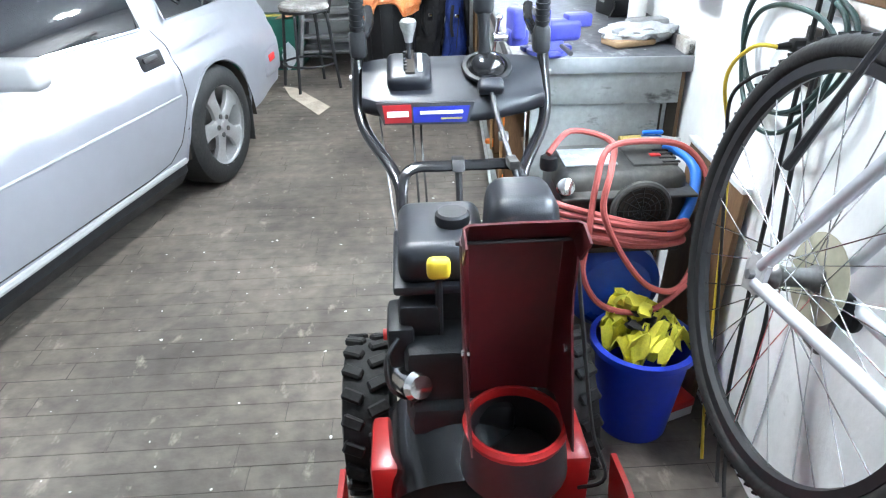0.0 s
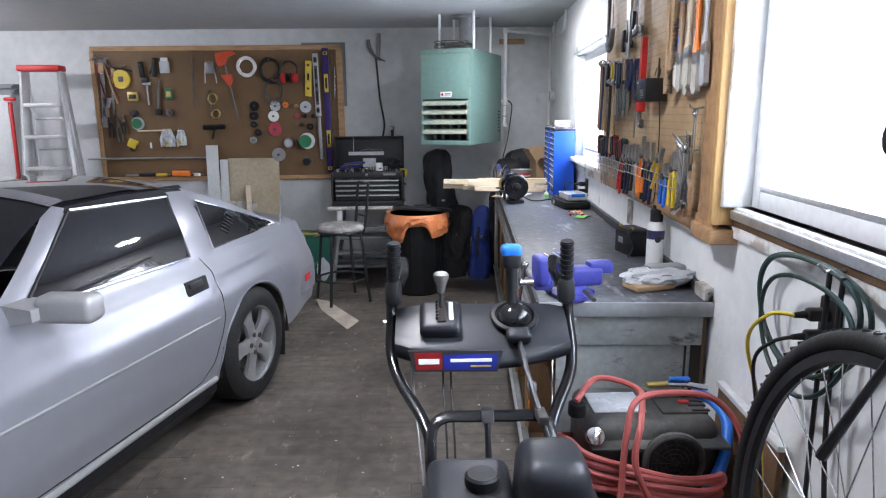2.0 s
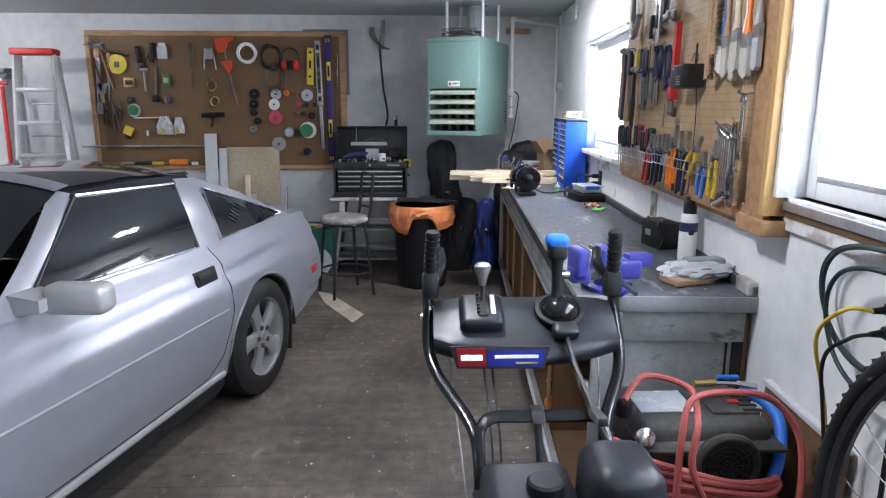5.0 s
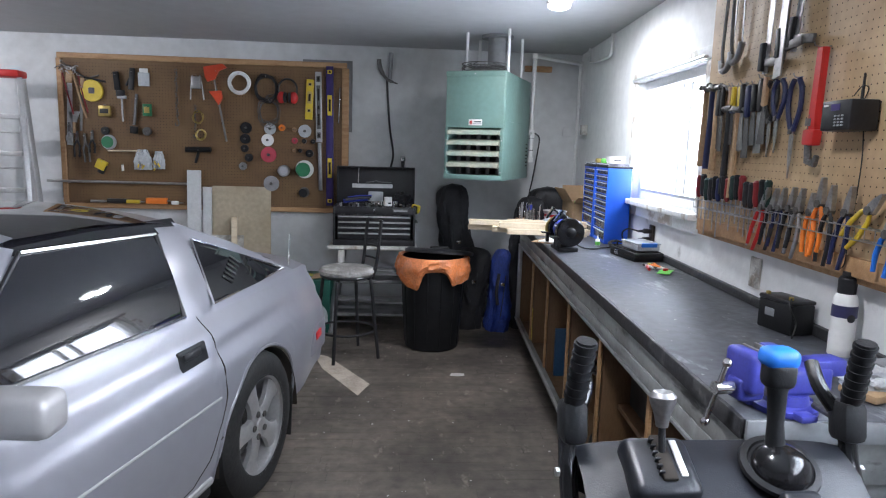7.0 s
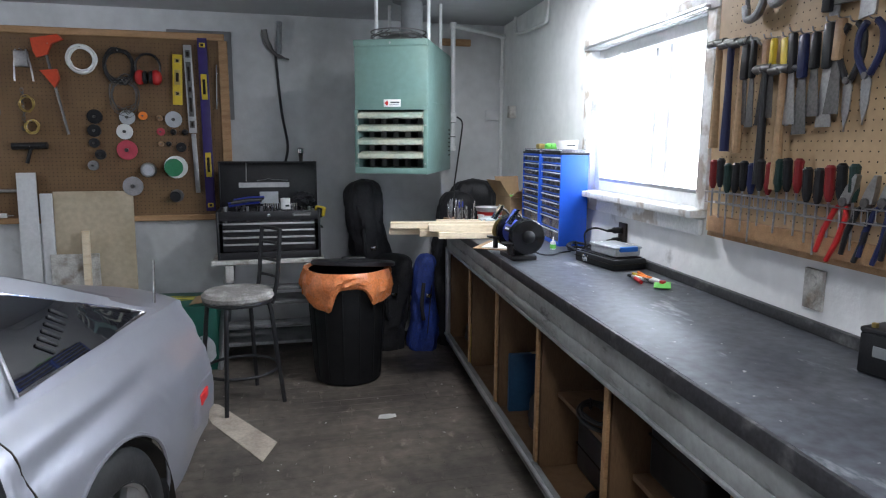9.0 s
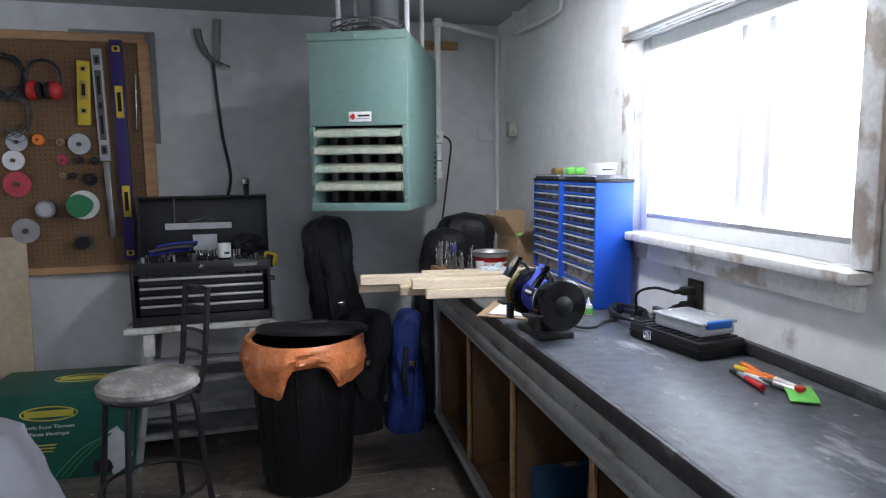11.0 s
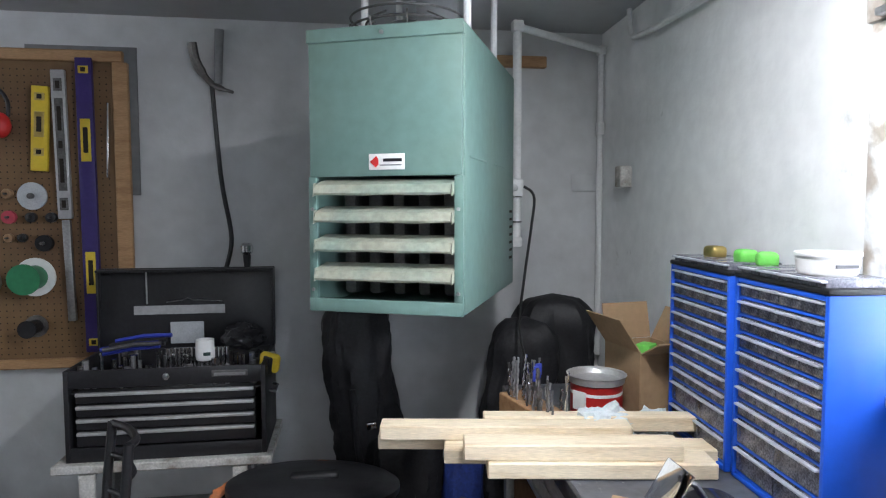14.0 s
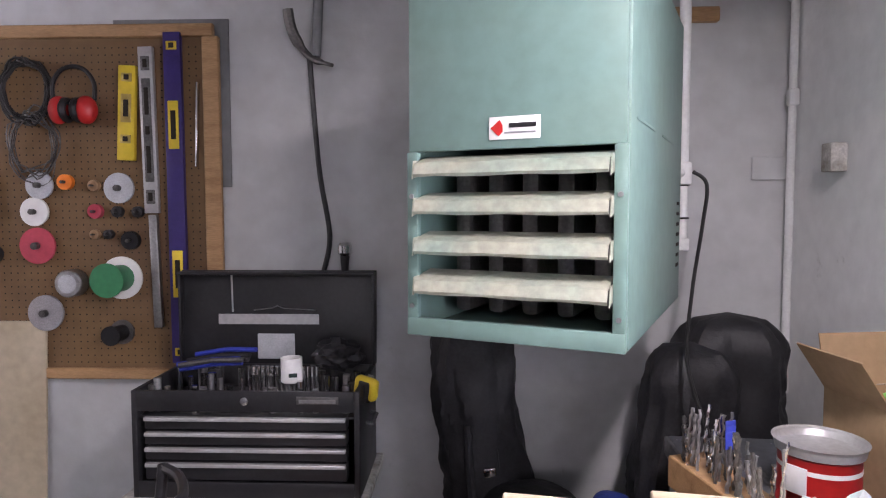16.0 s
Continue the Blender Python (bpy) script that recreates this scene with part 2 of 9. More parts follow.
M_HANDLEWOOD = mat("tool_handle_wood", (0.40, 0.26, 0.14), 0.5, vary=0.15, scale=8, colour2=(0.25, 0.14, 0.07))
M_COMP = mat("dusty_black_cowl", (0.04, 0.04, 0.038), 0.55, vary=0.2, scale=7, colour2=(0.10, 0.095, 0.085), bump=0.15)
M_CLOTHW = mat("pale_rag", (0.60, 0.66, 0.68), 0.9, vary=0.1, scale=12, bump=0.6, bump_scale=30)
M_GREYPL = mat("grey_plastic", (0.25, 0.26, 0.27), 0.45, vary=0.08)
M_BLADE = mat("abrasive_disc", (0.30, 0.29, 0.30), 0.6, vary=0.15, scale=20)
M_PINKDISC = mat("pink_abrasive", (0.48, 0.06, 0.09), 0.7, vary=0.1)
M_TRIMW = mat("white_painted_board", (0.62, 0.63, 0.63), 0.5, vary=0.06, scale=6)
M_REDOR = mat("orange_red_cast", (0.55, 0.06, 0.015), 0.4, vary=0.08)
M_WINGLOW = glow("bright_daylight", (0.93, 0.97, 1.0), 4.2)


def autumn_yard(m):
    """Pale overcast sky above sunlit reddish leaves, all far brighter than the room."""
    n, k = m.node_tree.nodes, m.node_tree.links
    geo, sep = n.new("ShaderNodeNewGeometry"), n.new("ShaderNodeSeparateXYZ")
    k.new(geo.outputs["Position"], sep.inputs[0])
    leaf = n.new("ShaderNodeTexNoise")
    leaf.inputs["Scale"].default_value, leaf.inputs["Detail"].default_value = 9.0, 6
    k.new(geo.outputs["Position"], leaf.inputs["Vector"])
    ramp = n.new("ShaderNodeValToRGB")
    ramp.color_ramp.elements[0].position, ramp.color_ramp.elements[0].color = 0.40, (0.46, 0.27, 0.25, 1)
    ramp.color_ramp.elements[1].position, ramp.color_ramp.elements[1].color = 0.60, (1.0, 0.66, 0.60, 1)
    k.new(leaf.outputs["Fac"], ramp.inputs[0])
    fac = n.new("ShaderNodeMapRange")
    fac.inputs["From Min"].default_value, fac.inputs["From Max"].default_value = 2.0, 2.4
    k.new(sep.outputs["Z"], fac.inputs["Value"])
    mix = n.new("ShaderNodeMix")
    mix.data_type = "RGBA"
    mix.inputs["B"].default_value = (0.93, 0.97, 1.0, 1)
    k.new(ramp.outputs[0], mix.inputs["A"])
    k.new(fac.outputs[0], mix.inputs["Factor"])
    k.new(mix.outputs["Result"], n["Emission"].inputs[0])


autumn_yard(M_WINGLOW)
M_LAMP = glow("lit_bulb", (1.0, 0.98, 0.95), 14)


def polish(m, rough):
    """One even gloss over the whole surface."""
    b = m.node_tree.nodes["Principled BSDF"]
    for k in list(b.inputs["Roughness"].links):
        m.node_tree.links.remove(k)
    b.inputs["Roughness"].default_value = rough


def scuffs(m, colour, lo, hi, scale, stretch):
    """Pale scrapes and specks over a worn surface."""
    nt = m.node_tree
    n, k = nt.nodes, nt.links
    b = n["Principled BSDF"]
    old = b.inputs["Base Color"].links[0].from_socket
    co, mp = n.new("ShaderNodeNewGeometry"), n.new("ShaderNodeMapping")
    mp.inputs["Scale"].default_value = stretch
    k.new(co.outputs["Position"], mp.inputs[0])
    no = n.new("ShaderNodeTexNoise")
    no.inputs["Scale"].default_value, no.inputs["Detail"].default_value, no.inputs["Roughness"].default_value = scale, 6, 0.65
    k.new(mp.outputs[0], no.inputs["Vector"])
    r = n.new("ShaderNodeMapRange")
    r.inputs["From Min"].default_value, r.inputs["From Max"].default_value = lo, hi
    k.new(no.outputs["Fac"], r.inputs["Value"])
    mix = n.new("ShaderNodeMix")
    mix.data_type = "RGBA"
    mix.inputs["B"].default_value = (*colour, 1)
    k.new(old, mix.inputs["A"])
    k.new(r.outputs[0], mix.inputs["Factor"])
    k.new(mix.outputs["Result"], b.inputs["Base Color"])


scuffs(M_BENCH, (0.42, 0.43, 0.44), 0.60, 0.72, 7.0, (1.0, 0.35, 1))
scuffs(M_BENCH, (0.50, 0.50, 0.48), 0.66, 0.70, 34.0, (1, 1, 1))
scuffs(M_BENCHFRONT, (0.06, 0.06, 0.06), 0.58, 0.68, 6.0, (1, 0.5, 2))
scuffs(M_WALL, M_WALL_DIRT, 0.64, 0.74, 3.5, (1, 1, 1))
scuffs(M_BACKWALL, (0.33, 0.34, 0.34), 0.65, 0.76, 3.0, (1, 1, 1))
scuffs(M_SEAT, (0.55, 0.55, 0.53), 0.56, 0.70, 10.0, (1, 1, 1))
scuffs(M_DASH, (0.05, 0.05, 0.055), 0.66, 0.74, 18.0, (1, 1, 1))
polish(M_GLASSDK, 0.012)
polish(M_CHROME, 0.16)
polish(M_SILVER, 0.30)
M_SILVER.node_tree.nodes["Principled BSDF"].inputs["Coat Weight"].default_value = 0.35
M_SILVER.node_tree.nodes["Principled BSDF"].inputs["Coat Roughness"].default_value = 0.16
polish(M_GLOSS, 0.17)


# ---- mesh helpers ----
def finish(name, bm, material, smooth=0.6):
    bmesh.ops.recalc_face_normals(bm, faces=bm.faces)
    me = bpy.data.meshes.new(name)
    bm.to_mesh(me)
    bm.free()
    for mm in (material if isinstance(material, (list, tuple)) else [material]):
        me.materials.append(mm)
    if smooth:
        for p in me.polygons:
            p.use_smooth = True
        me.set_sharp_from_angle(angle=smooth)
    return me


def part(name, bm, material, parent=None, label="", m=None, smooth=0.6):
    ob = new(name, finish(name, bm, material, smooth))
    if m is not None:
        ob.matrix_basis = m
    if parent is not None:
        ob.parent = parent
    if label:
        ob["label"] = label
    return ob


def thing(name, m, label, category, group="", kind=""):
    ob = new(name)
    ob.empty_display_size = 0.05
    ob.matrix_basis = m
    return tagged(ob, label, category, group, kind)


def box(bm, c, s, r=0.0, m=None, seg=2):
    """A box at centre c with size s, edges rounded by r, turned by m."""
    g = bmesh.ops.create_cube(bm, size=1)
    vs = g["verts"]
    for v in vs:
        v.co = Vector((v.co.x * s[0], v.co.y * s[1], v.co.z * s[2]))
    if r:
        es = list({e for v in vs for e in v.link_edges})
        out = bmesh.ops.bevel(bm, geom=es, offset=min(r, 0.49 * min(s)), segments=seg, affect="EDGES", profile=0.5)
        vs = list({v for f in out["faces"] for v in f.verts} | {v for v in vs if v.is_valid})
    mm = Matrix.Translation(c) @ (m or Matrix())
    for v in vs:
        v.co = mm @ v.co
    return vs


def bx(c, s, r=0.0, m=None, seg=2):
    bm = bmesh.new()
    box(bm, c, s, r, m, seg)
    return bm


def cyl(bm, a, b, r, r2=None, n=16, caps=True):
    a, b = Vector(a), Vector(b)
    d = b - a
    mm = Matrix.Translation((a + b) / 2) @ d.to_track_quat("Z", "Y").to_matrix().to_4x4()
    return bmesh.ops.create_cone(bm, cap_ends=caps, segments=n, radius1=r, radius2=r if r2 is None else r2, depth=d.length, matrix=mm)["verts"]


def cy(a, b, r, r2=None, n=16, caps=True):
    bm = bmesh.new()
    cyl(bm, a, b, r, r2, n, caps)
    return bm


def lathe(bm, prof, n=24, m=None, caps=True):
    """Turn a profile of (radius, height) about z; open ends are closed where the radius is small."""
    m = m or Matrix()
    rings = []
    for r, z in prof:
        rings.append([bm.verts.new(m @ Vector((r * math.cos(2 * math.pi * i / n), r * math.sin(2 * math.pi * i / n), z))) for i in range(n)])
    for a, b in zip(rings, rings[1:]):
        for i in range(n):
            bm.faces.new((a[i], a[(i + 1) % n], b[(i + 1) % n], b[i]))
    for ring in (rings[0], rings[-1]) if caps else ():
        try:
            bm.faces.new(ring)
        except ValueError:
            pass
    return bm


def lt(prof, n=24, m=None, caps=True):
    return lathe(bmesh.new(), prof, n, m, caps)


def smooth_path(pts, per=6, closed=False):
    """Points along a smooth curve through pts."""
    P = [Vector(p) for p in pts]
    n = len(P)
    out = []
    for i in range(n if closed else n - 1):
        p0, p1, p2, p3 = (P[(i - 1) % n], P[i], P[(i + 1) % n], P[(i + 2) % n]) if closed else (P[max(i - 1, 0)], P[i], P[i + 1], P[min(i + 2, n - 1)])
        for j in range(per):
            t = j / per
            out.append(0.5 * ((2 * p1) + (p2 - p0) * t + (2 * p0 - 5 * p1 + 4 * p2 - p3) * t * t + (3 * p1 - p0 - 3 * p2 + p3) * t ** 3))
    if not closed:
        out.append(P[-1])
    return out


def tube(bm, pts, r, n=8, closed=False, ends=True):
    """A round bar along pts; r may be a number or one for each point."""
    P = [Vector(p) for p in pts]
    k = len(P)
    rs = r if isinstance(r, (list, tuple)) else [r] * k
    rings, up = [], None
    for i in range(k):
        a, b = (P[i - 1], P[(i + 1) % k]) if closed else (P[max(i - 1, 0)], P[min(i + 1, k - 1)])
        d = (b - a).normalized()
        if up is None:
            up = d.orthogonal().normalized()
        up = (up - d * up.dot(d))
        up = up.normalized() if up.length > 1e-6 else d.orthogonal().normalized()
        w = d.cross(up)
        rings.append([bm.verts.new(P[i] + rs[i] * (math.cos(2 * math.pi * j / n) * up + math.sin(2 * math.pi * j / n) * w)) for j in range(n)])
    for i in range(k if closed else k - 1):
        a, b = rings[i], rings[(i + 1) % k]
        for j in range(n):
            bm.faces.new((a[j], a[(j + 1) % n], b[(j + 1) % n], b[j]))
    if ends and not closed:
        bm.faces.new(rings[0])
        bm.faces.new(rings[-1])
    return bm


def tb(pts, r, n=8, closed=False, per=0):
    return tube(bmesh.new(), smooth_path(pts, per, closed) if per else pts, r, n, closed)


def torus(bm, c, R, r, axis="z", n=32, k=10, m=None):
    q = {"z": Matrix(), "x": Matrix.Rotation(radians(90), 4, "Y"), "y": Matrix.Rotation(radians(90), 4, "X")}[axis]
    mm = Matrix.Translation(c) @ (m or Matrix()) @ q
    return tube(bm, [mm @ Vector((R * math.cos(2 * math.pi * i / n), R * math.sin(2 * math.pi * i / n), 0)) for i in range(n)], r, k, closed=True)


def prism(bm, poly, h0, h1, m=None):
    """A flat outline (x, y) drawn up from h0 to h1, placed by m."""
    m = m or Matrix()
    lo = [bm.verts.new(m @ Vector((x, y, h0))) for x, y in poly]
    hi = [bm.verts.new(m @ Vector((x, y, h1))) for x, y in poly]
    n = len(poly)
    bm.faces.new(lo[::-1])
    bm.faces.new(hi)
    for i in range(n):
        bm.faces.new((lo[i], lo[(i + 1) % n], hi[(i + 1) % n], hi[i]))
    return bm


def pr(poly, h0, h1, m=None):
    return prism(bmesh.new(), poly, h0, h1, m)


def bevelled(bm, r, seg=2, angle=0.5):
    es = [e for e in bm.edges if len(e.link_faces) == 2 and e.calc_face_angle(0) > angle]
    bmesh.ops.bevel(bm, geom=es, offset=r, segments=seg, affect="EDGES", profile=0.5)
    return bm


def sheet(bm, rows, thick=0.0):
    """A skin over rows of points."""
    g = [[bm.verts.new(p) for p in row] for row in rows]
    fs = []
    for a, b in zip(g, g[1:]):
        for i in range(len(a) - 1):
            fs.append(bm.faces.new((a[i], a[i + 1], b[i + 1], b[i])))
    if thick:
        bmesh.ops.recalc_face_normals(bm, faces=fs)
        bmesh.ops.solidify(bm, geom=fs, thickness=thick)
    return bm


XZ = Matrix(((1, 0, 0, 0), (0, 0, -1, 0), (0, 1, 0, 0), (0, 0, 0, 1)))    # (x, y) outline stands up as (x, z), drawn towards -y
YZ = Matrix(((0, 0, -1, 0), (1, 0, 0, 0), (0, 1, 0, 0), (0, 0, 0, 1)))    # (x, y) outline stands up as (y, z), drawn towards -x


# ---- floor, walls, ceiling, windows ----
def structure(name, bm, material, m=None, smooth=0.6):
    return tagged(part(name, bm, material, None, "", m, smooth), kind="structure")


def floor_material():
    return mat("worn_floor_boards", (0.150, 0.127, 0.104), 0.48, vary=0.30, scale=1.7, bump=0.4, bump_scale=40, colour2=(0.066, 0.056, 0.048), mix_lo=0.38, mix_hi=0.68, island=0.09, place=True)


M_FLOOR = floor_material()
scuffs(M_FLOOR, (0.075, 0.064, 0.053), 0.54, 0.74, 2.6, (0.6, 2.4, 1))
scuffs(M_FLOOR, (0.34, 0.30, 0.25), 0.60, 0.76, 8.0, (1.6, 0.8, 1))
M_JOINT = mat("dirty_floor_joint", (0.065, 0.056, 0.047), 0.8, vary=0.1)
FLOOR = structure("floor", bx(((LEFT_X + 1.4) / 2, 2.3, -0.053), (1.4 - LEFT_X + 0.3, 9.6, 0.1)), M_JOINT)


def floor_boards():
    """Short boards laid across the room; those along the aisle are pieces of their own."""
    rn = random.Random(17)
    shared = {}
    vs, fs = [], []
    w = 0.085
    y = REAR_Y
    while y < BACK_Y:
        x = LEFT_X - rn.uniform(0, 0.5)
        while x < 1.2:
            L = rn.choice((0.35, 0.5, 0.65, 0.8))
            cx, cyy = x + L / 2, y + w / 2
            x += L
            top = rn.uniform(-0.0012, 0.0)
            if -1.5 < cx < 0.45 and 1.0 < cyy < 6.1:
                if L not in shared:
                    shared[L] = finish("floor_board", bevelled(bx((0, 0, -0.004), (L - 0.002, w - 0.0015, 0.008)), 0.0012, 1), M_FLOOR)
                ob = new("floor_board", shared[L])
                ob.location, ob.parent = (cx, cyy, top), FLOOR
            else:
                k = len(vs)
                for sx, sy in ((-1, -1), (1, -1), (1, 1), (-1, 1)):
                    vs.append((cx + sx * (L - 0.002) / 2, cyy + sy * (w - 0.0015) / 2, top))
                fs.append((k, k + 1, k + 2, k + 3))
        y += w
    me = bpy.data.meshes.new("floor_board_rest")
    me.from_pydata(vs, [], fs)
    me.materials.append(M_FLOOR)
    ob = new("floor_board_rest", me)
    ob.parent = FLOOR
    ob["kind"] = "stuff"


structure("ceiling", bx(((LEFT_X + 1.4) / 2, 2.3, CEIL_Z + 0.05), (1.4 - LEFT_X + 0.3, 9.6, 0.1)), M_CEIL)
structure("wall_back", bx(((LEFT_X + 1.4) / 2, BACK_Y + 0.06, CEIL_Z / 2), (1.4 - LEFT_X + 0.3, 0.12, CEIL_Z)), M_BACKWALL)
structure("wall_left", bx((LEFT_X - 0.06, 2.3, CEIL_Z / 2), (0.12, 9.2, CEIL_Z)), M_WALL)
structure("wall_rear", bx(((LEFT_X + 1.4) / 2, REAR_Y - 0.06, CEIL_Z / 2), (1.4 - LEFT_X + 0.3, 0.12, CEIL_Z)), M_WALL)
# window wall with two openings (y, z)
WIN_FAR = (4.06, 5.10, 1.235, 1.945)
WIN_NEAR = (0.15, 2.17, 1.27, 2.02)
WT = 0.14


def window_wall():
    bm = bmesh.new()
    y0, y1 = REAR_Y - 0.1, BACK_Y + 0.1
    cuts = [(y0, WIN_NEAR[0], None), (WIN_NEAR[0], WIN_NEAR[1], WIN_NEAR), (WIN_NEAR[1], WIN_FAR[0], None), (WIN_FAR[0], WIN_FAR[1], WIN_FAR), (WIN_FAR[1], y1, None)]
    for a, b, w in cuts:
        spans = [(0, CEIL_Z)] if w is None else [(0, w[2]), (w[3], CEIL_Z)]
        for z0, z1 in spans:
            box(bm, (WT / 2, (a + b) / 2, (z0 + z1) / 2), (WT, b - a, z1 - z0))
    bmesh.ops.remove_doubles(bm, verts=bm.verts, dist=0.0005)
    return bm


structure("wall_windows", window_wall(), M_WALL, RW)


def window(name, w, mullions, trim_side, deep):
    y0, y1, z0, z1 = w
    top = thing(name, RW, "white painted wooden sliding window with flaking sill", "window", kind="structure")
    fr = bmesh.new()
    d = 0.05
    for c, s in (((0.075, y0 + d / 2, (z0 + z1) / 2), (0.09, d, z1 - z0)), ((0.075, y1 - d / 2, (z0 + z1) / 2), (0.09, d, z1 - z0)),
                 ((0.075, (y0 + y1) / 2, z1 - d / 2), (0.09, y1 - y0 - 2 * d, d)), ((0.075, (y0 + y1) / 2, z0 + d / 2), (0.09, y1 - y0 - 2 * d, d))):
        box(fr, c, s, 0.004)
    part("window_frame", fr, M_FRAMEW, top)
    for ym in mullions:
        part("sash_stile", bx((0.095, ym, (z0 + z1) / 2), (0.025, 0.03, z1 - z0 - 2 * d), 0.004), M_FRAMEW, top)
    ys = [y0 + d] + list(mullions) + [y1 - d]
    for a, b in zip(ys, ys[1:]):
        pane = part("pane", bx((0.10, (a + b) / 2, (z0 + z1) / 2), (0.004, b - a - 0.045, z1 - z0 - 2 * d)), M_PANE, top)
        pane.visible_shadow = False
    part("window_track", bx((0.045, (y0 + y1) / 2, z0 + d + 0.008), (0.03, y1 - y0 - 2 * d, 0.016), 0.003), M_TRACK, top)
    if deep:
        part("window_sill", bx((-0.018, (y0 + y1) / 2, z0 - 0.016), (0.10, y1 - y0 + 0.10, 0.030), 0.006), M_TRIM, top)
        part("apron", bx((-0.013, (y0 + y1) / 2, z0 - 0.066), (0.022, y1 - y0 + 0.08, 0.06), 0.004), M_TRIM, top)
    else:
        part("window_sill", bx((0.012, (y0 + y1) / 2, z0 - 0.010), (0.062, y1 - y0, 0.020), 0.003), M_TRIM, top)
        part("sill_track", bx((-0.016, (y0 + y1) / 2, z0 - 0.022), (0.026, y1 - y0, 0.026), 0.003), M_TRACK, top, "worn aluminium track")
        part("sill_gap", bx((-0.010, (y0 + y1) / 2, z0 - 0.046), (0.018, y1 - y0, 0.020), 0.002), M_BROWNWOOD, top)
        part("apron", bx((-0.009, (y0 + y1) / 2, z0 - 0.075), (0.014, y1 - y0 + 0.02, 0.036), 0.003), M_TRIM, top)
    part("head_casing", bx((-0.012, (y0 + y1) / 2, z1 + 0.032), (0.022, y1 - y0 + 0.16, 0.06), 0.004), M_TRIM, top)
    if not deep:
        part("edge_casing", bx((-0.028, y1 + 0.001, (z0 + z1) / 2), (0.056, 0.026, z1 - z0), 0.003), M_TRIM, top, "chipped white edge board")
    for yy in trim_side:
        part("side_casing", bx((-0.011, yy, (z0 + z1) / 2), (0.02, 0.062, z1 - z0 - 0.004), 0.004), M_TRIM, top)
    part("curtain_rail", bx((-0.035, (y0 + y1) / 2, z1 + 0.012), (0.022, y1 - y0 + 0.06, 0.016), 0.004), M_TRACK, top)
    return top


M_PANE = glass("window_glass", (0.95, 0.97, 0.97))
window("window_1", WIN_FAR, [4.48, 4.60], [WIN_FAR[0] - 0.034, WIN_FAR[1] + 0.034], True)
window("window_2", WIN_NEAR, [0.85, 1.60], [WIN_NEAR[0] - 0.034], False)
# bright overcast distance outside
structure("backdrop", bx((0.9, 2.6, 1.7), (0.02, 9, 3.2)), M_WINGLOW, RW)


# ---- silver coupe ----
def lerp_table(t, rows):
    """Smooth value at t from rows of (t, value)."""
    if t <= rows[0][0]:
        return rows[0][1]
    for (a, u), (b, v) in zip(rows, rows[1:]):
        if t <= b:
            f = (t - a) / (b - a)
            return u + (v - u) * f * f * (3 - 2 * f)
    return rows[-1][1]


AXLE_F = -2.52
CAR_W = [(-3.42, 0.66), (-3.0, 0.80), (-2.4, 0.845), (-1.2, 0.855), (0.0, 0.862), (0.45, 0.845), (0.75, 0.80), (0.93, 0.70)]
CAR_BELT = [(-3.42, 0.55), (-3.0, 0.68), (-2.3, 0.80), (-1.5, 0.875), (-0.3, 0.885), (0.3, 0.90), (0.72, 0.865), (0.93, 0.80)]
CAR_LOW = [(-3.42, 0.30), (-3.0, 0.22), (-2.0, 0.24), (-0.4, 0.255), (0.4, 0.28), (0.93, 0.36)]
CAR_SEC = [(0.10, 0.93), (0.26, 0.955), (0.42, 0.985), (0.57, 1.0), (0.66, 0.985), (0.76, 0.935), (0.885, 0.862), (1.0, 0.80)]


def car_x(y, z):
    return lerp_table(y, CAR_W) * lerp_table(z * 0.885 / lerp_table(y, CAR_BELT) if z > 0.6 else z, CAR_SEC)


def arch_z(y, low):
    z = low
    for ya in (0.0, AXLE_F):
        d = abs(y - ya)
        if d < 0.365:
            z = max(z, 0.30 + math.sqrt(0.365 ** 2 - d * d) * 0.98)
    return z


def glass_x(z, y=-0.5):
    """The cabin side: upright at the belt, leaning in towards the roof."""
    zb, dz = lerp_table(y, CAR_BELT), z - 0.885
    x = 0.752 - (0.36 * dz + 0.80 * dz * abs(dz))
    return min(x, car_x(y, zb) + 0.004 + (zb - z) * 0.60) if y > 0.2 else x


def side_patch(bm, pts, off, nu=8, nv=6):
    """Four corners (y, z) of a patch on the slanted cabin side."""
    a, b, c, d = pts
    rows = []
    for i in range(nu + 1):
        u = i / nu
        row = []
        for j in range(nv + 1):
            v = j / nv
            y = (a[0] * (1 - u) + b[0] * u) * (1 - v) + (d[0] * (1 - u) + c[0] * u) * v
            z = (a[1] * (1 - u) + b[1] * u) * (1 - v) + (d[1] * (1 - u) + c[1] * u) * v
            row.append((glass_x(z, y) + off - 0.05 * (u - 0.5) ** 2 * 0.3, y, z))
        rows.append(row)
    return sheet(bm, rows)


def mirror_x(bm):
    for v in bm.verts:
        v.co.x = -v.co.x
    bmesh.ops.reverse_faces(bm, faces=bm.faces)
    return bm


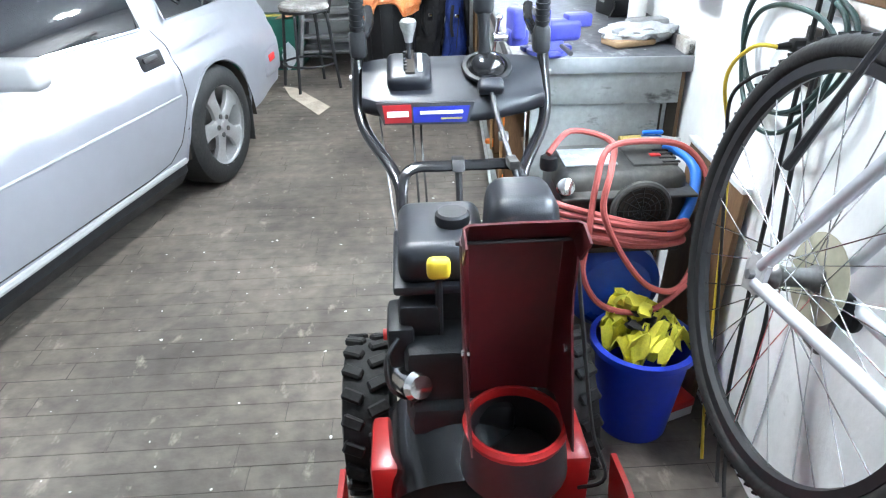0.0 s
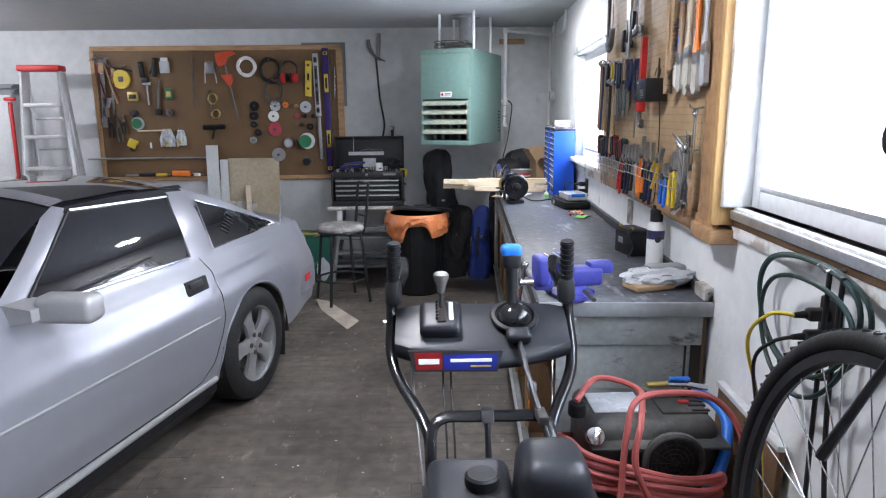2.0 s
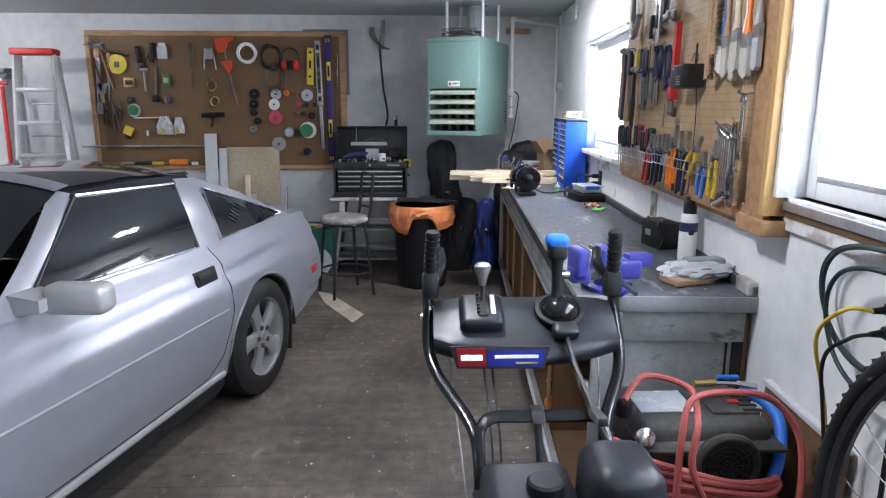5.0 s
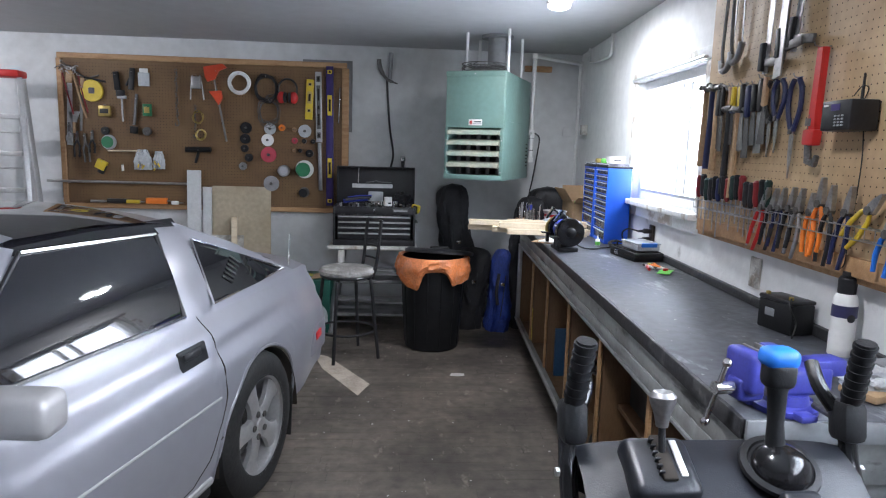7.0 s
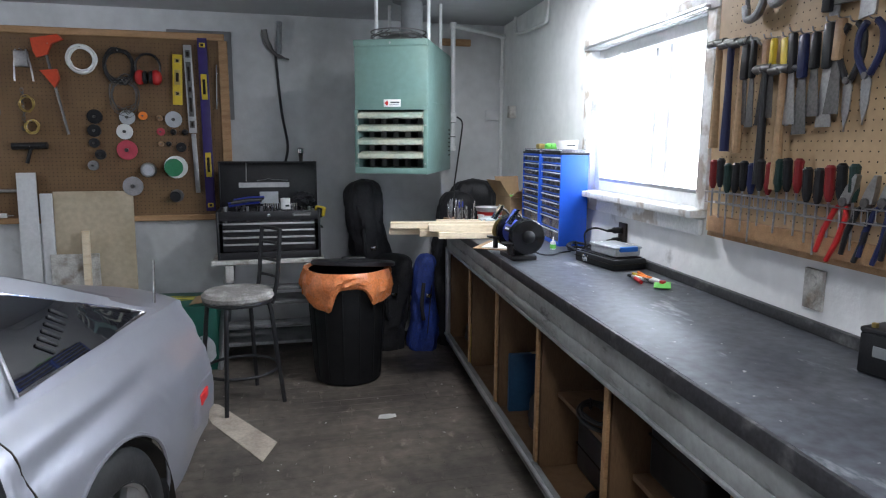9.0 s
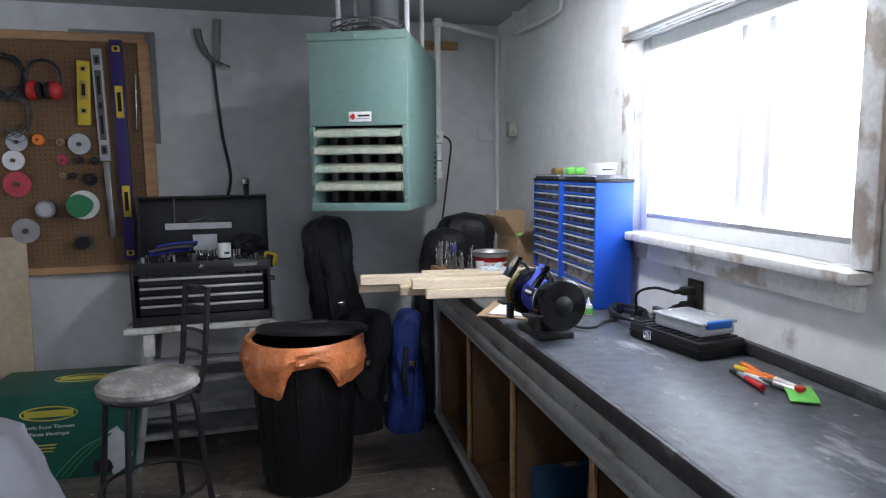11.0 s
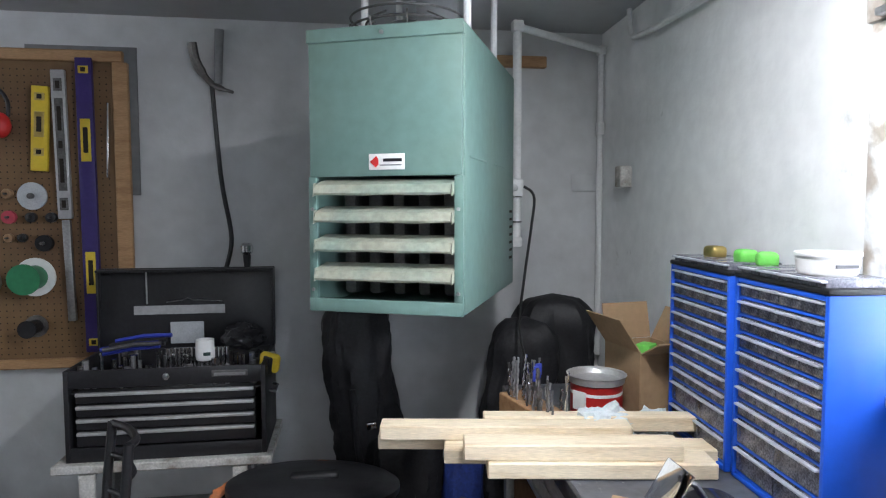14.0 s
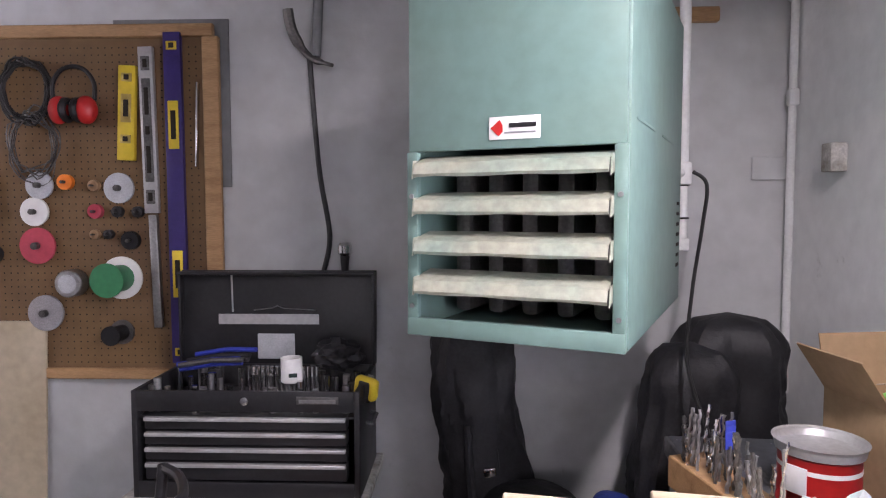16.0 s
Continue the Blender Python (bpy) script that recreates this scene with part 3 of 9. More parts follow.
def car_wheel(name, car, m):
    w = thing(name, m, "", "")
    del_keys = [k for k in ("label", "category") if k in w]
    for k in del_keys:
        del w[k]
    w.parent = car
    prof = [(0.205, -0.105), (0.235, -0.112), (0.285, -0.105), (0.308, -0.085), (0.316, -0.05), (0.316, 0.05), (0.308, 0.085), (0.285, 0.105), (0.235, 0.112), (0.208, 0.105)]
    tyre = lt(prof, 48, Matrix.Rotation(radians(90), 4, "Y"))
    for f in [f for f in tyre.faces if len(f.verts) > 4]:
        tyre.faces.remove(f)
    part("tyre", tyre, M_RUBBER, w)
    rim = lt([(0.214, 0.107), (0.214, 0.100), (0.200, 0.092), (0.188, 0.04), (0.186, -0.09), (0.21, -0.10)], 40, Matrix.Rotation(radians(90), 4, "Y"))
    for f in [f for f in rim.faces if len(f.verts) > 4]:
        rim.faces.remove(f)
    part("rim", rim, M_RIM, w)
    part("brake_drum", cy((-0.06, 0, 0), (0.0, 0, 0), 0.15, n=24), M_DARKSTEEL, w)
    for i in range(5):
        a = 2 * math.pi * (i + 0.25) / 5
        rot = Matrix.Rotation(a, 4, "X")
        bm = bmesh.new()
        rows = []
        for r, hw, dp in ((0.04, 0.040, 0.088), (0.085, 0.036, 0.092), (0.125, 0.036, 0.090), (0.165, 0.047, 0.086), (0.190, 0.066, 0.088), (0.207, 0.088, 0.094)):
            rows.append([rot @ Vector(p) for p in ((dp - 0.028, -hw, r), (dp - 0.008, -hw, r), (dp, -hw * 0.6, r), (dp, hw * 0.6, r), (dp - 0.008, hw, r), (dp - 0.028, hw, r))])
        sheet(bm, rows)
        part("spoke", bm, M_RIM, w)
        n = rot @ Vector((0.088, 0, 0.052))
        part("lug_recess", cy(n, n + Vector((0.008, 0, 0)), 0.0135, n=12), M_DARKSTEEL, w)
    hub = lt([(0.068, 0.06), (0.068, 0.082), (0.055, 0.089), (0.026, 0.090), (0.024, 0.096), (0.016, 0.099)], 24, Matrix.Rotation(radians(90), 4, "Y"))
    part("hub", hub, M_RIM, w)
    return w


def coupe(m):
    car = thing("car", m, "silver two-door sports coupe with black roof glass, parked on the floor", "car")
    ys = [-3.42 + i * 4.35 / 130 for i in range(131)]
    for sgn in (1, -1):
        bm = bmesh.new()
        rows = []
        for y in ys:
            low, top = arch_z(y, lerp_table(y, CAR_LOW)), lerp_table(y, CAR_BELT)
            rows.append([(car_x(y, low + (top - low) * j / 18), y, low + (top - low) * j / 18) for j in range(19)])
        sheet(bm, rows)
        part("body_side", bm if sgn == 1 else mirror_x(bm), M_SILVER, car)
        # dark sill below the silver panel
        bm = bmesh.new()
        rows = []
        for i in range(41):
            y = -2.12 + i * (2.12 - 0.38) / 40
            low = lerp_table(y, CAR_LOW)
            rows.append([(car_x(y, low) - 0.012, y, low + 0.01), (car_x(y, low) - 0.012, y, low - 0.05), (car_x(y, low) - 0.06, y, low - 0.12), (0.5, y, low - 0.13)])
        sheet(bm, rows)
        part("sill", bm if sgn == 1 else mirror_x(bm), M_MATT, car, "matt black lower sill")
        bm = bmesh.new()
        sheet(bm, [[(car_x(y, lerp_table(y, CAR_LOW)) + o, y, lerp_table(y, CAR_LOW) + dz) for o, dz in ((-0.004, 0.030), (0.010, 0.024), (0.013, 0.012), (0.008, 0.0), (-0.010, -0.006))] for y in [-2.12 + i * (2.12 - 0.40) / 40 for i in range(41)]])
        part("sill_strip", bm if sgn == 1 else mirror_x(bm), M_SILVER2, car, "bright strip along the sill")
        # crease strip, door gaps
        bm = bmesh.new()
        path = [(car_x(y, 0.583) + 0.003, y, 0.583 - 0.004 * (y + 0.4)) for y in [-2.1 + i * 1.72 / 24 for i in range(25)]]
        tube(bm, path, 0.005, 6)
        part("rub_strip", bm if sgn == 1 else mirror_x(bm), M_SILVER2, car)
        bm = bmesh.new()
        gap = ((-0.34, 0.875), (-0.315, 0.80), (-0.315, 0.70), (-0.33, 0.58), (-0.36, 0.48), (-0.43, 0.36), (-0.52, 0.30), (-0.7, 0.285))
        gap = [(a[0] + (b[0] - a[0]) * k / 6, a[1] + (b[1] - a[1]) * k / 6) for a, b in zip(gap, gap[1:]) for k in range(6)] + [gap[-1]]
        tube(bm, [(car_x(y, z) - 0.0004, y, z) for y, z in gap], 0.0026, 6)
        tube(bm, [(car_x(y, z) + 0.0006, y, z) for y, z in [(-0.7 - 0.1 * i, 0.285) for i in range(12)]], 0.003, 6)
        part("door_gap", bm if sgn == 1 else mirror_x(bm), M_HOLE, car)
        bm = bmesh.new()
        tube(bm, [(car_x(y, z) + 0.0006, y, z) for y, z in ((-0.30, 0.445), (-0.36, 0.41))], 0.002, 5)
        part("panel_gap", bm if sgn == 1 else mirror_x(bm), M_HOLE, car)
        # wheel arch lip and liner
        for ya in (0.0, AXLE_F):
            bm = bmesh.new()
            pts = []
            for i in range(33):
                a = math.pi * i / 32
                y, z = ya + 0.363 * math.cos(a), 0.30 + 0.357 * math.sin(a)
                pts.append((car_x(y, z) - 0.002, y, z))
            tube(bm, pts, 0.0075, 6)
            part("arch_lip", bm if sgn == 1 else mirror_x(bm), M_SILVER, car)
            bm = bmesh.new()
            rows = [[(x, ya + 0.37 * math.cos(math.pi * i / 24), 0.26 + 0.385 * math.sin(math.pi * i / 24)) for x in (0.50, 0.84)] for i in range(25)]
            sheet(bm, rows)
            part("arch_liner", bm if sgn == 1 else mirror_x(bm), M_HOLE, car)
        # handle
        hx = car_x(-0.47, 0.757)
        tilt = Matrix.Rotation(radians(-14), 4, "Y")
        bm = bx((hx - 0.004, -0.46, 0.757), (0.018, 0.175, 0.075), 0.008, tilt)
        handle = part("door_handle", bm if sgn == 1 else mirror_x(bm), M_MATT, car, "black recessed door handle")
        bm = bx((hx + 0.006, -0.475, 0.772), (0.012, 0.105, 0.026), 0.006, tilt)
        part("flap", bm if sgn == 1 else mirror_x(bm), M_BLACK, handle)
        # side glass
        bm = side_patch(bmesh.new(), ((-1.36, 0.905), (-0.425, 0.888), (-0.335, 1.165), (-0.93, 1.185)), 0.003, 10, 8)
        part("door_window", bm if sgn == 1 else mirror_x(bm), M_GLASSDK, car, "dark tinted door window")
        bm = side_patch(bmesh.new(), ((-0.225, 0.892), (0.475, 0.905), (0.34, 0.955), (-0.155, 1.125)), 0.003, 10, 6)
        part("quarter_window", bm if sgn == 1 else mirror_x(bm), M_GLASSDK, car, "dark tinted quarter window")
        for pts in (((-1.36, 0.905), (-0.425, 0.888)), ((-0.93, 1.185), (-0.335, 1.165)), ((-0.335, 1.165), (-0.425, 0.888)), ((-0.93, 1.185), (-1.36, 0.905))):
            bm = tb([(glass_x(z, y) + 0.004, y, z) for y, z in pts], 0.0075, 6)
            part("window_trim", bm if sgn == 1 else mirror_x(bm), M_CHROME if pts[0][1] == 0.905 or pts[1] == (-0.335, 1.165) else M_BLACK, car)
        bm = tb([(glass_x(z, y) + 0.004, y, z) for y, z in ((-0.225, 0.892), (0.475, 0.905), (0.34, 0.955), (-0.155, 1.125))], 0.006, 6, True)
        part("window_trim", bm if sgn == 1 else mirror_x(bm), M_CHROME, car)
        for i in range(6):
            yv, zv = -0.085 + i * 0.024, 0.925 + i * 0.012
            bm = bx((glass_x(zv + 0.03, yv) + 0.0045, yv + 0.02, zv + 0.03), (0.004, 0.010, 0.062), 0.0015, Matrix.Rotation(radians(-26), 4, "Y") @ Matrix.Rotation(radians(52), 4, "X"))
            part("vent_slat", bm if sgn == 1 else mirror_x(bm), M_MATT, car)
        # cabin side frame behind the glass: pillars and shoulder
        for quad in (((-0.425, 0.870), (-0.225, 0.870), (-0.155, 1.175), (-0.335, 1.185)),
                     ((-0.225, 0.86), (0.60, 0.852), (0.60, 0.872), (-0.225, 0.905)),
                     ((-0.18, 1.10), (0.34, 0.94), (0.36, 0.985), (-0.20, 1.20)),
                     ((0.30, 0.90), (0.60, 0.852), (0.585, 0.878), (0.34, 0.985)),
                     ((-1.55, 0.865), (-0.40, 0.862), (-0.40, 0.895), (-1.55, 0.915)),
                     ((-1.50, 0.90), (-1.355, 0.90), (-0.92, 1.19), (-1.00, 1.215)),
                     ((-1.00, 1.178), (-0.16, 1.158), (-0.16, 1.205), (-1.00, 1.222)),
                     ((-1.5, 0.87), (-0.2, 0.87), (-0.2, 1.2), (-1.0, 1.2))):
            off = -0.006 if quad[-1] != (-1.0, 1.2) else -0.02
            bm = side_patch(bmesh.new(), quad, off)
            part("pillar", bm if sgn == 1 else mirror_x(bm), M_GLASSDK if off < -0.01 or quad[0] == (-1.00, 1.178) else M_SILVER, car)
        # mirror
        bm = bmesh.new()
        box(bm, (0.905, -1.325, 0.918), (0.20, 0.10, 0.098), 0.026, Matrix.Rotation(radians(10), 4, "Z"), 3)
        mir = part("door_mirror", bm if sgn == 1 else mirror_x(bm), M_SILVER2, car, "grey square door mirror")
        bm = pr([(0.74, 0.87), (0.84, 0.89), (0.84, 0.93), (0.72, 0.94)], 1.30, 1.42, XZ)
        part("mirror_foot", bm if sgn == 1 else mirror_x(bm), M_SILVER2, mir)
        # side marker, mud flap
        bm = bx((car_x(0.66, 0.5) + 0.012, 0.66, 0.515), (0.014, 0.085, 0.040), 0.004, Matrix.Rotation(radians(11), 4, "Z"))
        part("side_marker", bm if sgn == 1 else mirror_x(bm), M_REDPL, car, "small red side marker lamp")
        bm = bx((0.74, 0.345, 0.25), (0.17, 0.012, 0.26), 0.004, Matrix.Rotation(radians(-6), 4, "X"))
        part("mud_flap", bm if sgn == 1 else mirror_x(bm), M_RUBBER, car, "black rubber mud flap")
    # top skins
    bm = bmesh.new()
    rows = []
    for i in range(31):
        y = -3.42 + i * (3.42 - 1.50) / 30
        x0, zb = car_x(y, lerp_table(y, CAR_BELT)), lerp_table(y, CAR_BELT)
        rows.append([(x0 * s, y, zb + 0.045 * (1 - abs(s) ** 3)) for s in (-1, -0.85, -0.6, -0.3, 0, 0.3, 0.6, 0.85, 1)])
    sheet(bm, rows)
    part("bonnet", bm, M_SILVER, car)

    def crown(name, stations, material, label="", lift=0.0):
        bm = bmesh.new()
        rows = []
        for y, hw, z, cr in stations:
            rows.append([(hw * s, y, z + cr * (1 - abs(s) ** 2.4) + lift) for s in (-1, -0.92, -0.8, -0.6, -0.3, 0, 0.3, 0.6, 0.8, 0.92, 1)])
        sheet(bm, rows)
        return part(name, bm, material, car, label)
    crown("windscreen", [(-1.56, 0.70, 0.90, 0.03), (-1.4, 0.655, 1.00, 0.04), (-1.2, 0.61, 1.12, 0.045), (-1.0, 0.572, 1.215, 0.05)], M_GLASSDK, "dark raked windscreen")
    crown("header_rail", [(-1.02, 0.575, 1.212, 0.05), (-0.93, 0.562, 1.224, 0.055)], M_SILVER)
    crown("roof", [(-0.93, 0.562, 1.221, 0.055), (-0.6, 0.556, 1.225, 0.06), (-0.33, 0.556, 1.205, 0.06)], M_GLASSDK, "glossy black removable roof panels")
    crown("roof_hoop", [(-0.33, 0.556, 1.205, 0.06), (-0.16, 0.562, 1.182, 0.055)], M_SILVER)
    crown("hatch_glass", [(-0.16, 0.545, 1.184, 0.052), (0.1, 0.575, 1.10, 0.05), (0.36, 0.605, 1.005, 0.045), (0.56, 0.62, 0.925, 0.03)], M_GLASSDK, "dark hatch glass")
    bm = bmesh.new()
    rows = []
    for i in range(13):
        y = 0.52 + i * 0.41 / 12
        hw, zb = car_x(y, lerp_table(y, CAR_BELT)) + 0.001, lerp_table(y, CAR_BELT) - 0.001
        rise = 0.058 - 0.030 * max(0, (i - 6) / 6) ** 2
        rows.append([(hw * s, y + 0.036 * (i / 12) ** 3 * (1 - abs(s) ** 4), zb + rise * (1 - abs(s) ** 5)) for s in [math.sin(math.pi / 2 * k / 14) for k in range(-14, 15)]])
    sheet(bm, rows)
    part("hatch_lid", bm, M_SILVER, car)
    bm = bmesh.new()
    rows = []
    around = [math.sin(math.pi / 2 * k / 14) for k in range(-14, 15)]
    for z in (0.36, 0.40, 0.42, 0.47, 0.56, 0.585, 0.65, 0.70, 0.75, 0.78, 0.7985):
        hw = car_x(0.93, z) + 0.001
        step = 0.035 if 0.41 < z < 0.57 else 0.0
        top = 0.028 if z > 0.79 else 0.0
        rows.append([(hw * s, 0.928 + (0.055 + step) * (1 - abs(s) ** 4) - 0.02 * max(0, (z - 0.7) / 0.1) ** 2 * (1 - abs(s) ** 4), z + top * (1 - abs(s) ** 5)) for s in around])
    sheet(bm, rows)
    part("tail_panel", bm, M_SILVER, car)
    for sgn in (1, -1):
        bm = bmesh.new()
        sheet(bm, [[(x - 0.01, y, 0.405), (x + 0.006, y, 0.425), (x + 0.010, y, 0.50), (x + 0.004, y, 0.565), (x - 0.014, y, 0.578)] for y, x in [(0.55 + i * 0.035, car_x(0.55 + i * 0.035, 0.5) + (0.004 if i > 1 else -0.004 - 0.03 * (1 - i))) for i in range(12)]])
        part("bumper_corner", bm if sgn == 1 else mirror_x(bm), M_SILVER, car)
    part("nose", bx((0, -3.40, 0.42), (1.28, 0.08, 0.26), 0.03), M_SILVER, car)
    part("underbody", bx((0, -1.2, 0.26), (1.0, 4.1, 0.16), 0.02), M_HOLE, car)
    ant = part("antenna", tb([(0.655, 0.65, 0.868), (0.655, 0.66, 0.95), (0.655, 0.667, 1.04)], [0.0055, 0.0045, 0.003], 8), M_CHROME, car)
    part("antenna_base", lt([(0.02, 0), (0.016, 0.008), (0.008, 0.014)], 14, pose(0.655, 0.65, 0.862)), M_BLACK, ant)
    for ob in car.children_recursive:      # the long tail overhang
        for v in ob.data.vertices:
            if v.co.y > 0.45:
                v.co.y = 0.45 + (v.co.y - 0.45) * 1.28
    for ya in (0.0, AXLE_F):
        car_wheel("wheel", car, pose(0.735, ya, 0.316))
        car_wheel("wheel", car, pose(-0.735, ya, 0.316, 0, 0, 180))
    return car


coupe(pose(-1.883, 3.935, 0, 0, 0, -14))


# ---- snow thrower ----
def snow_thrower(m):
    st = thing("snow_thrower", m, "red and black petrol snow thrower with ribbed grip handles", "snow blower")
    # wheels with lugged tyres
    for sx in (-0.252, 0.252):
        w = part("wheel", lt([(0.09, -0.055), (0.15, -0.062), (0.185, -0.055), (0.195, -0.03), (0.195, 0.03), (0.185, 0.055), (0.15, 0.062), (0.09, 0.055)], 32,
                             Matrix.Translation((sx, 0, 0.2)) @ Matrix.Rotation(radians(90), 4, "Y")), M_RUBBER, st, "chunky black snow tyre")
        part("rim", lt([(0.088, -0.05), (0.09, 0.05), (0.06, 0.04), (0.025, 0.055)], 24, Matrix.Translation((sx, 0, 0.2)) @ Matrix.Rotation(radians(90), 4, "Y")), M_RED, w)
        for i in range(20):
            a = 2 * math.pi * i / 20
            for side in (-1, 1):
                b = a + (0.16 if side > 0 else 0)
                q = Matrix.Translation((sx, 0, 0.2)) @ Matrix.Rotation(b, 4, "X") @ Matrix.Translation((side * 0.031, 0, 0.197)) @ Matrix.Rotation(radians(side * 24), 4, "Z")
                bm = bmesh.new()
                box(bm, (0, 0, 0), (0.052, 0.030, 0.020), 0.005, None, 1)
                for v in bm.verts:
                    v.co = q @ v.co
                part("lug", bm, M_RUBBER, w)
    # chassis and auger housing
    bm = bmesh.new()
    box(bm, (0, -0.12, 0.30), (0.30, 0.40, 0.20), 0.012)
    part("chassis", bm, M_MATT, st)
    for sx in (-1, 1):
        part("frame_bracket", bx((sx * 0.195, -0.27, 0.285), (0.075, 0.16, 0.16), 0.012), M_RED, st, "red enamelled side bracket")
        bm = bmesh.new()
        prism(bm, [(-0.30, 0.32), (-0.40, 0.33), (-0.76, 0.30), (-0.90, 0.10), (-0.90, 0.03), (-0.50, 0.03), (-0.32, 0.20)], -sx * 0.295 - 0.006, -sx * 0.295 + 0.006, YZ)
        part("side_plate", bm, M_RED, st, "red enamelled auger side plate")
    bm = bmesh.new()
    rows = []
    for i in range(15):
        a = radians(90 + i * 13)
        rows.append([(x, -0.68 + 0.24 * math.cos(a) * -1.0, 0.20 + 0.19 * math.sin(a)) for x in (-0.30, -0.1, 0.1, 0.30)])
    sheet(bm, rows, 0.004)
    part("auger_housing", bm, M_RED, st, "curved red auger housing")
    part("auger_shaft", cy((-0.29, -0.68, 0.22), (0.29, -0.68, 0.22), 0.02, n=14), M_DARKSTEEL, st)
    for k in range(2):
        bm = bmesh.new()
        rows = []
        for i in range(25):
            a = 2 * math.pi * i / 16
            x = (-0.26 + i * 0.0095) * (1 if k == 0 else -1)
            rows.append([(x, -0.68 + r * math.cos(a), 0.22 + r * math.sin(a)) for r in (0.11, 0.17)])
        sheet(bm, rows, 0.004)
        part("auger_blade", bm, M_RED, st)
    # impeller drum and its dark cover
    bm = lt([(0.02, -0.10), (0.155, -0.09), (0.17, 0.0), (0.165, 0.11), (0.11, 0.165), (0.04, 0.18)], 32, pose(-0.035, -0.28, 0.30, -66, 0, 0))
    part("impeller_cover", bm, M_GLOSS, st, "glossy black rounded cover")
    part("impeller_duct", lt([(0.105, 0), (0.100, 0.05), (0.094, 0.096), (0.089, 0.096), (0.092, 0.05), (0.095, 0.0)], 28, pose(0.055, -0.40, 0.42), False), M_BLACK, st)
    # black disc added low in the duct to paint its deep shade
    part("impeller", lt([(0.01, 0.012), (0.05, 0.008), (0.093, 0.0), (0.093, -0.01), (0.01, -0.01)], 28, pose(0.055, -0.40, 0.425)), M_RUBBER, st, "dull black disc standing for the shade inside the duct")
    # discharge chute
    cx, cyy = 0.055, -0.40
    part("chute_ring", lt([(0.097, 0.0), (0.100, 0.012), (0.094, 0.02), (0.088, 0.02), (0.086, 0.0)], 32, pose(cx, cyy, 0.515), False), M_RED, st)
    rows = []
    for i in range(13):
        t = i / 12
        z = 0.53 + 0.37 * t
        back = 0.095 - 0.01 * t - 0.02 * max(0, t - 0.6)
        fr = -0.085 + 0.105 * min(1, t * 1.6)
        hw = 0.092 + 0.008 * t
        rows.append([(cx - hw, cyy + fr, z), (cx - hw, cyy + back - 0.03, z), (cx - hw * 0.85, cyy + back - 0.006, z), (cx - hw * 0.5, cyy + back, z), (cx, cyy + back + 0.003, z), (cx + hw * 0.5, cyy + back, z), (cx + hw * 0.85, cyy + back - 0.006, z), (cx + hw, cyy + back - 0.03, z), (cx + hw, cyy + fr, z)])
    bm = sheet(bmesh.new(), rows, 0.004)
    chute = part("chute", bm, M_CHUTE, st, "red steel discharge chute with its shade in the colour")
    rows = []
    for i in range(7):
        t = i / 6
        z = 0.885 + 0.058 * t
        b = 0.062 - 0.05 * t
        hw = 0.098
        rows.append([(cx - hw, cyy + b - 0.06, z - 0.012), (cx - hw, cyy + b - 0.012, z), (cx - hw * 0.9, cyy + b, z), (cx, cyy + b + 0.003, z), (cx + hw * 0.9, cyy + b, z), (cx + hw, cyy + b - 0.012, z), (cx + hw, cyy + b - 0.06, z - 0.012)])
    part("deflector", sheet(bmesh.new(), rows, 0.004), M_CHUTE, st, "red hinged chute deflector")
    part("hinge_rod", cy((cx - 0.106, cyy + 0.05, 0.888), (cx + 0.106, cyy + 0.05, 0.888), 0.004, n=8), M_BLACK, chute)
    for sx in (-1, 1):
        part("wing_bolt", cy((cx + sx * 0.085, cyy + 0.02, 0.68), (cx + sx * 0.10, cyy + 0.02, 0.68), 0.008, n=8), M_CHROME, chute)
    part("cable", tb([(cx + 0.105, cyy + 0.06, 0.86), (cx + 0.125, cyy + 0.04, 0.7), (cx + 0.15, cyy + 0.0, 0.5), (cx + 0.17, cyy - 0.05, 0.42), (cx + 0.13, cyy - 0.02, 0.36)], 0.004, 6, per=6), M_WIRE, st)
    # engine
    part("engine_block", bx((-0.03, -0.18, 0.52), (0.24, 0.24, 0.20), 0.025), M_MATT, st)
    part("crankcase", bx((-0.035, -0.27, 0.43), (0.22, 0.12, 0.14), 0.03), M_MATT, st)
    part("engine_shroud", bx((0.05, -0.06, 0.62), (0.30, 0.26, 0.16), 0.03, None, 3), M_MATT, st)
    bm = bmesh.new()
    box(bm, (-0.064, -0.10, 0.760), (0.180, 0.23, 0.095), 0.03, None, 4)
    tank = part("fuel_tank", bm, M_DASH, st, "charcoal plastic fuel tank")
    part("tank_seam", bx((-0.064, -0.10, 0.717), (0.205, 0.255, 0.022), 0.008), M_DASH, tank)
    part("fuel_cap", lt([(0.034, 0), (0.036, 0.006), (0.035, 0.022), (0.030, 0.027), (0.012, 0.028)], 24, pose(-0.04, -0.11, 0.806)), M_MATT, tank, "black ribbed fuel cap")
    part("side_box", bx((-0.155, -0.20, 0.60), (0.055, 0.12, 0.10), 0.012), M_MATT, st)
    part("carburettor_cover", bx((-0.115, -0.215, 0.655), (0.085, 0.06, 0.075), 0.012), M_MATT, st)
    part("start_button", cy((-0.183, -0.21, 0.605), (-0.192, -0.21, 0.605), 0.012, n=12), M_REDPL, st)
    stick = part("dipstick_tube", cy((-0.076, -0.235, 0.50), (-0.076, -0.235, 0.765), 0.008, n=10), M_BLACK, st)
    part("dipstick_cap", bx((-0.076, -0.242, 0.778), (0.046, 0.03, 0.044), 0.012, None, 3), M_YELLOW, stick, "yellow oil cap")
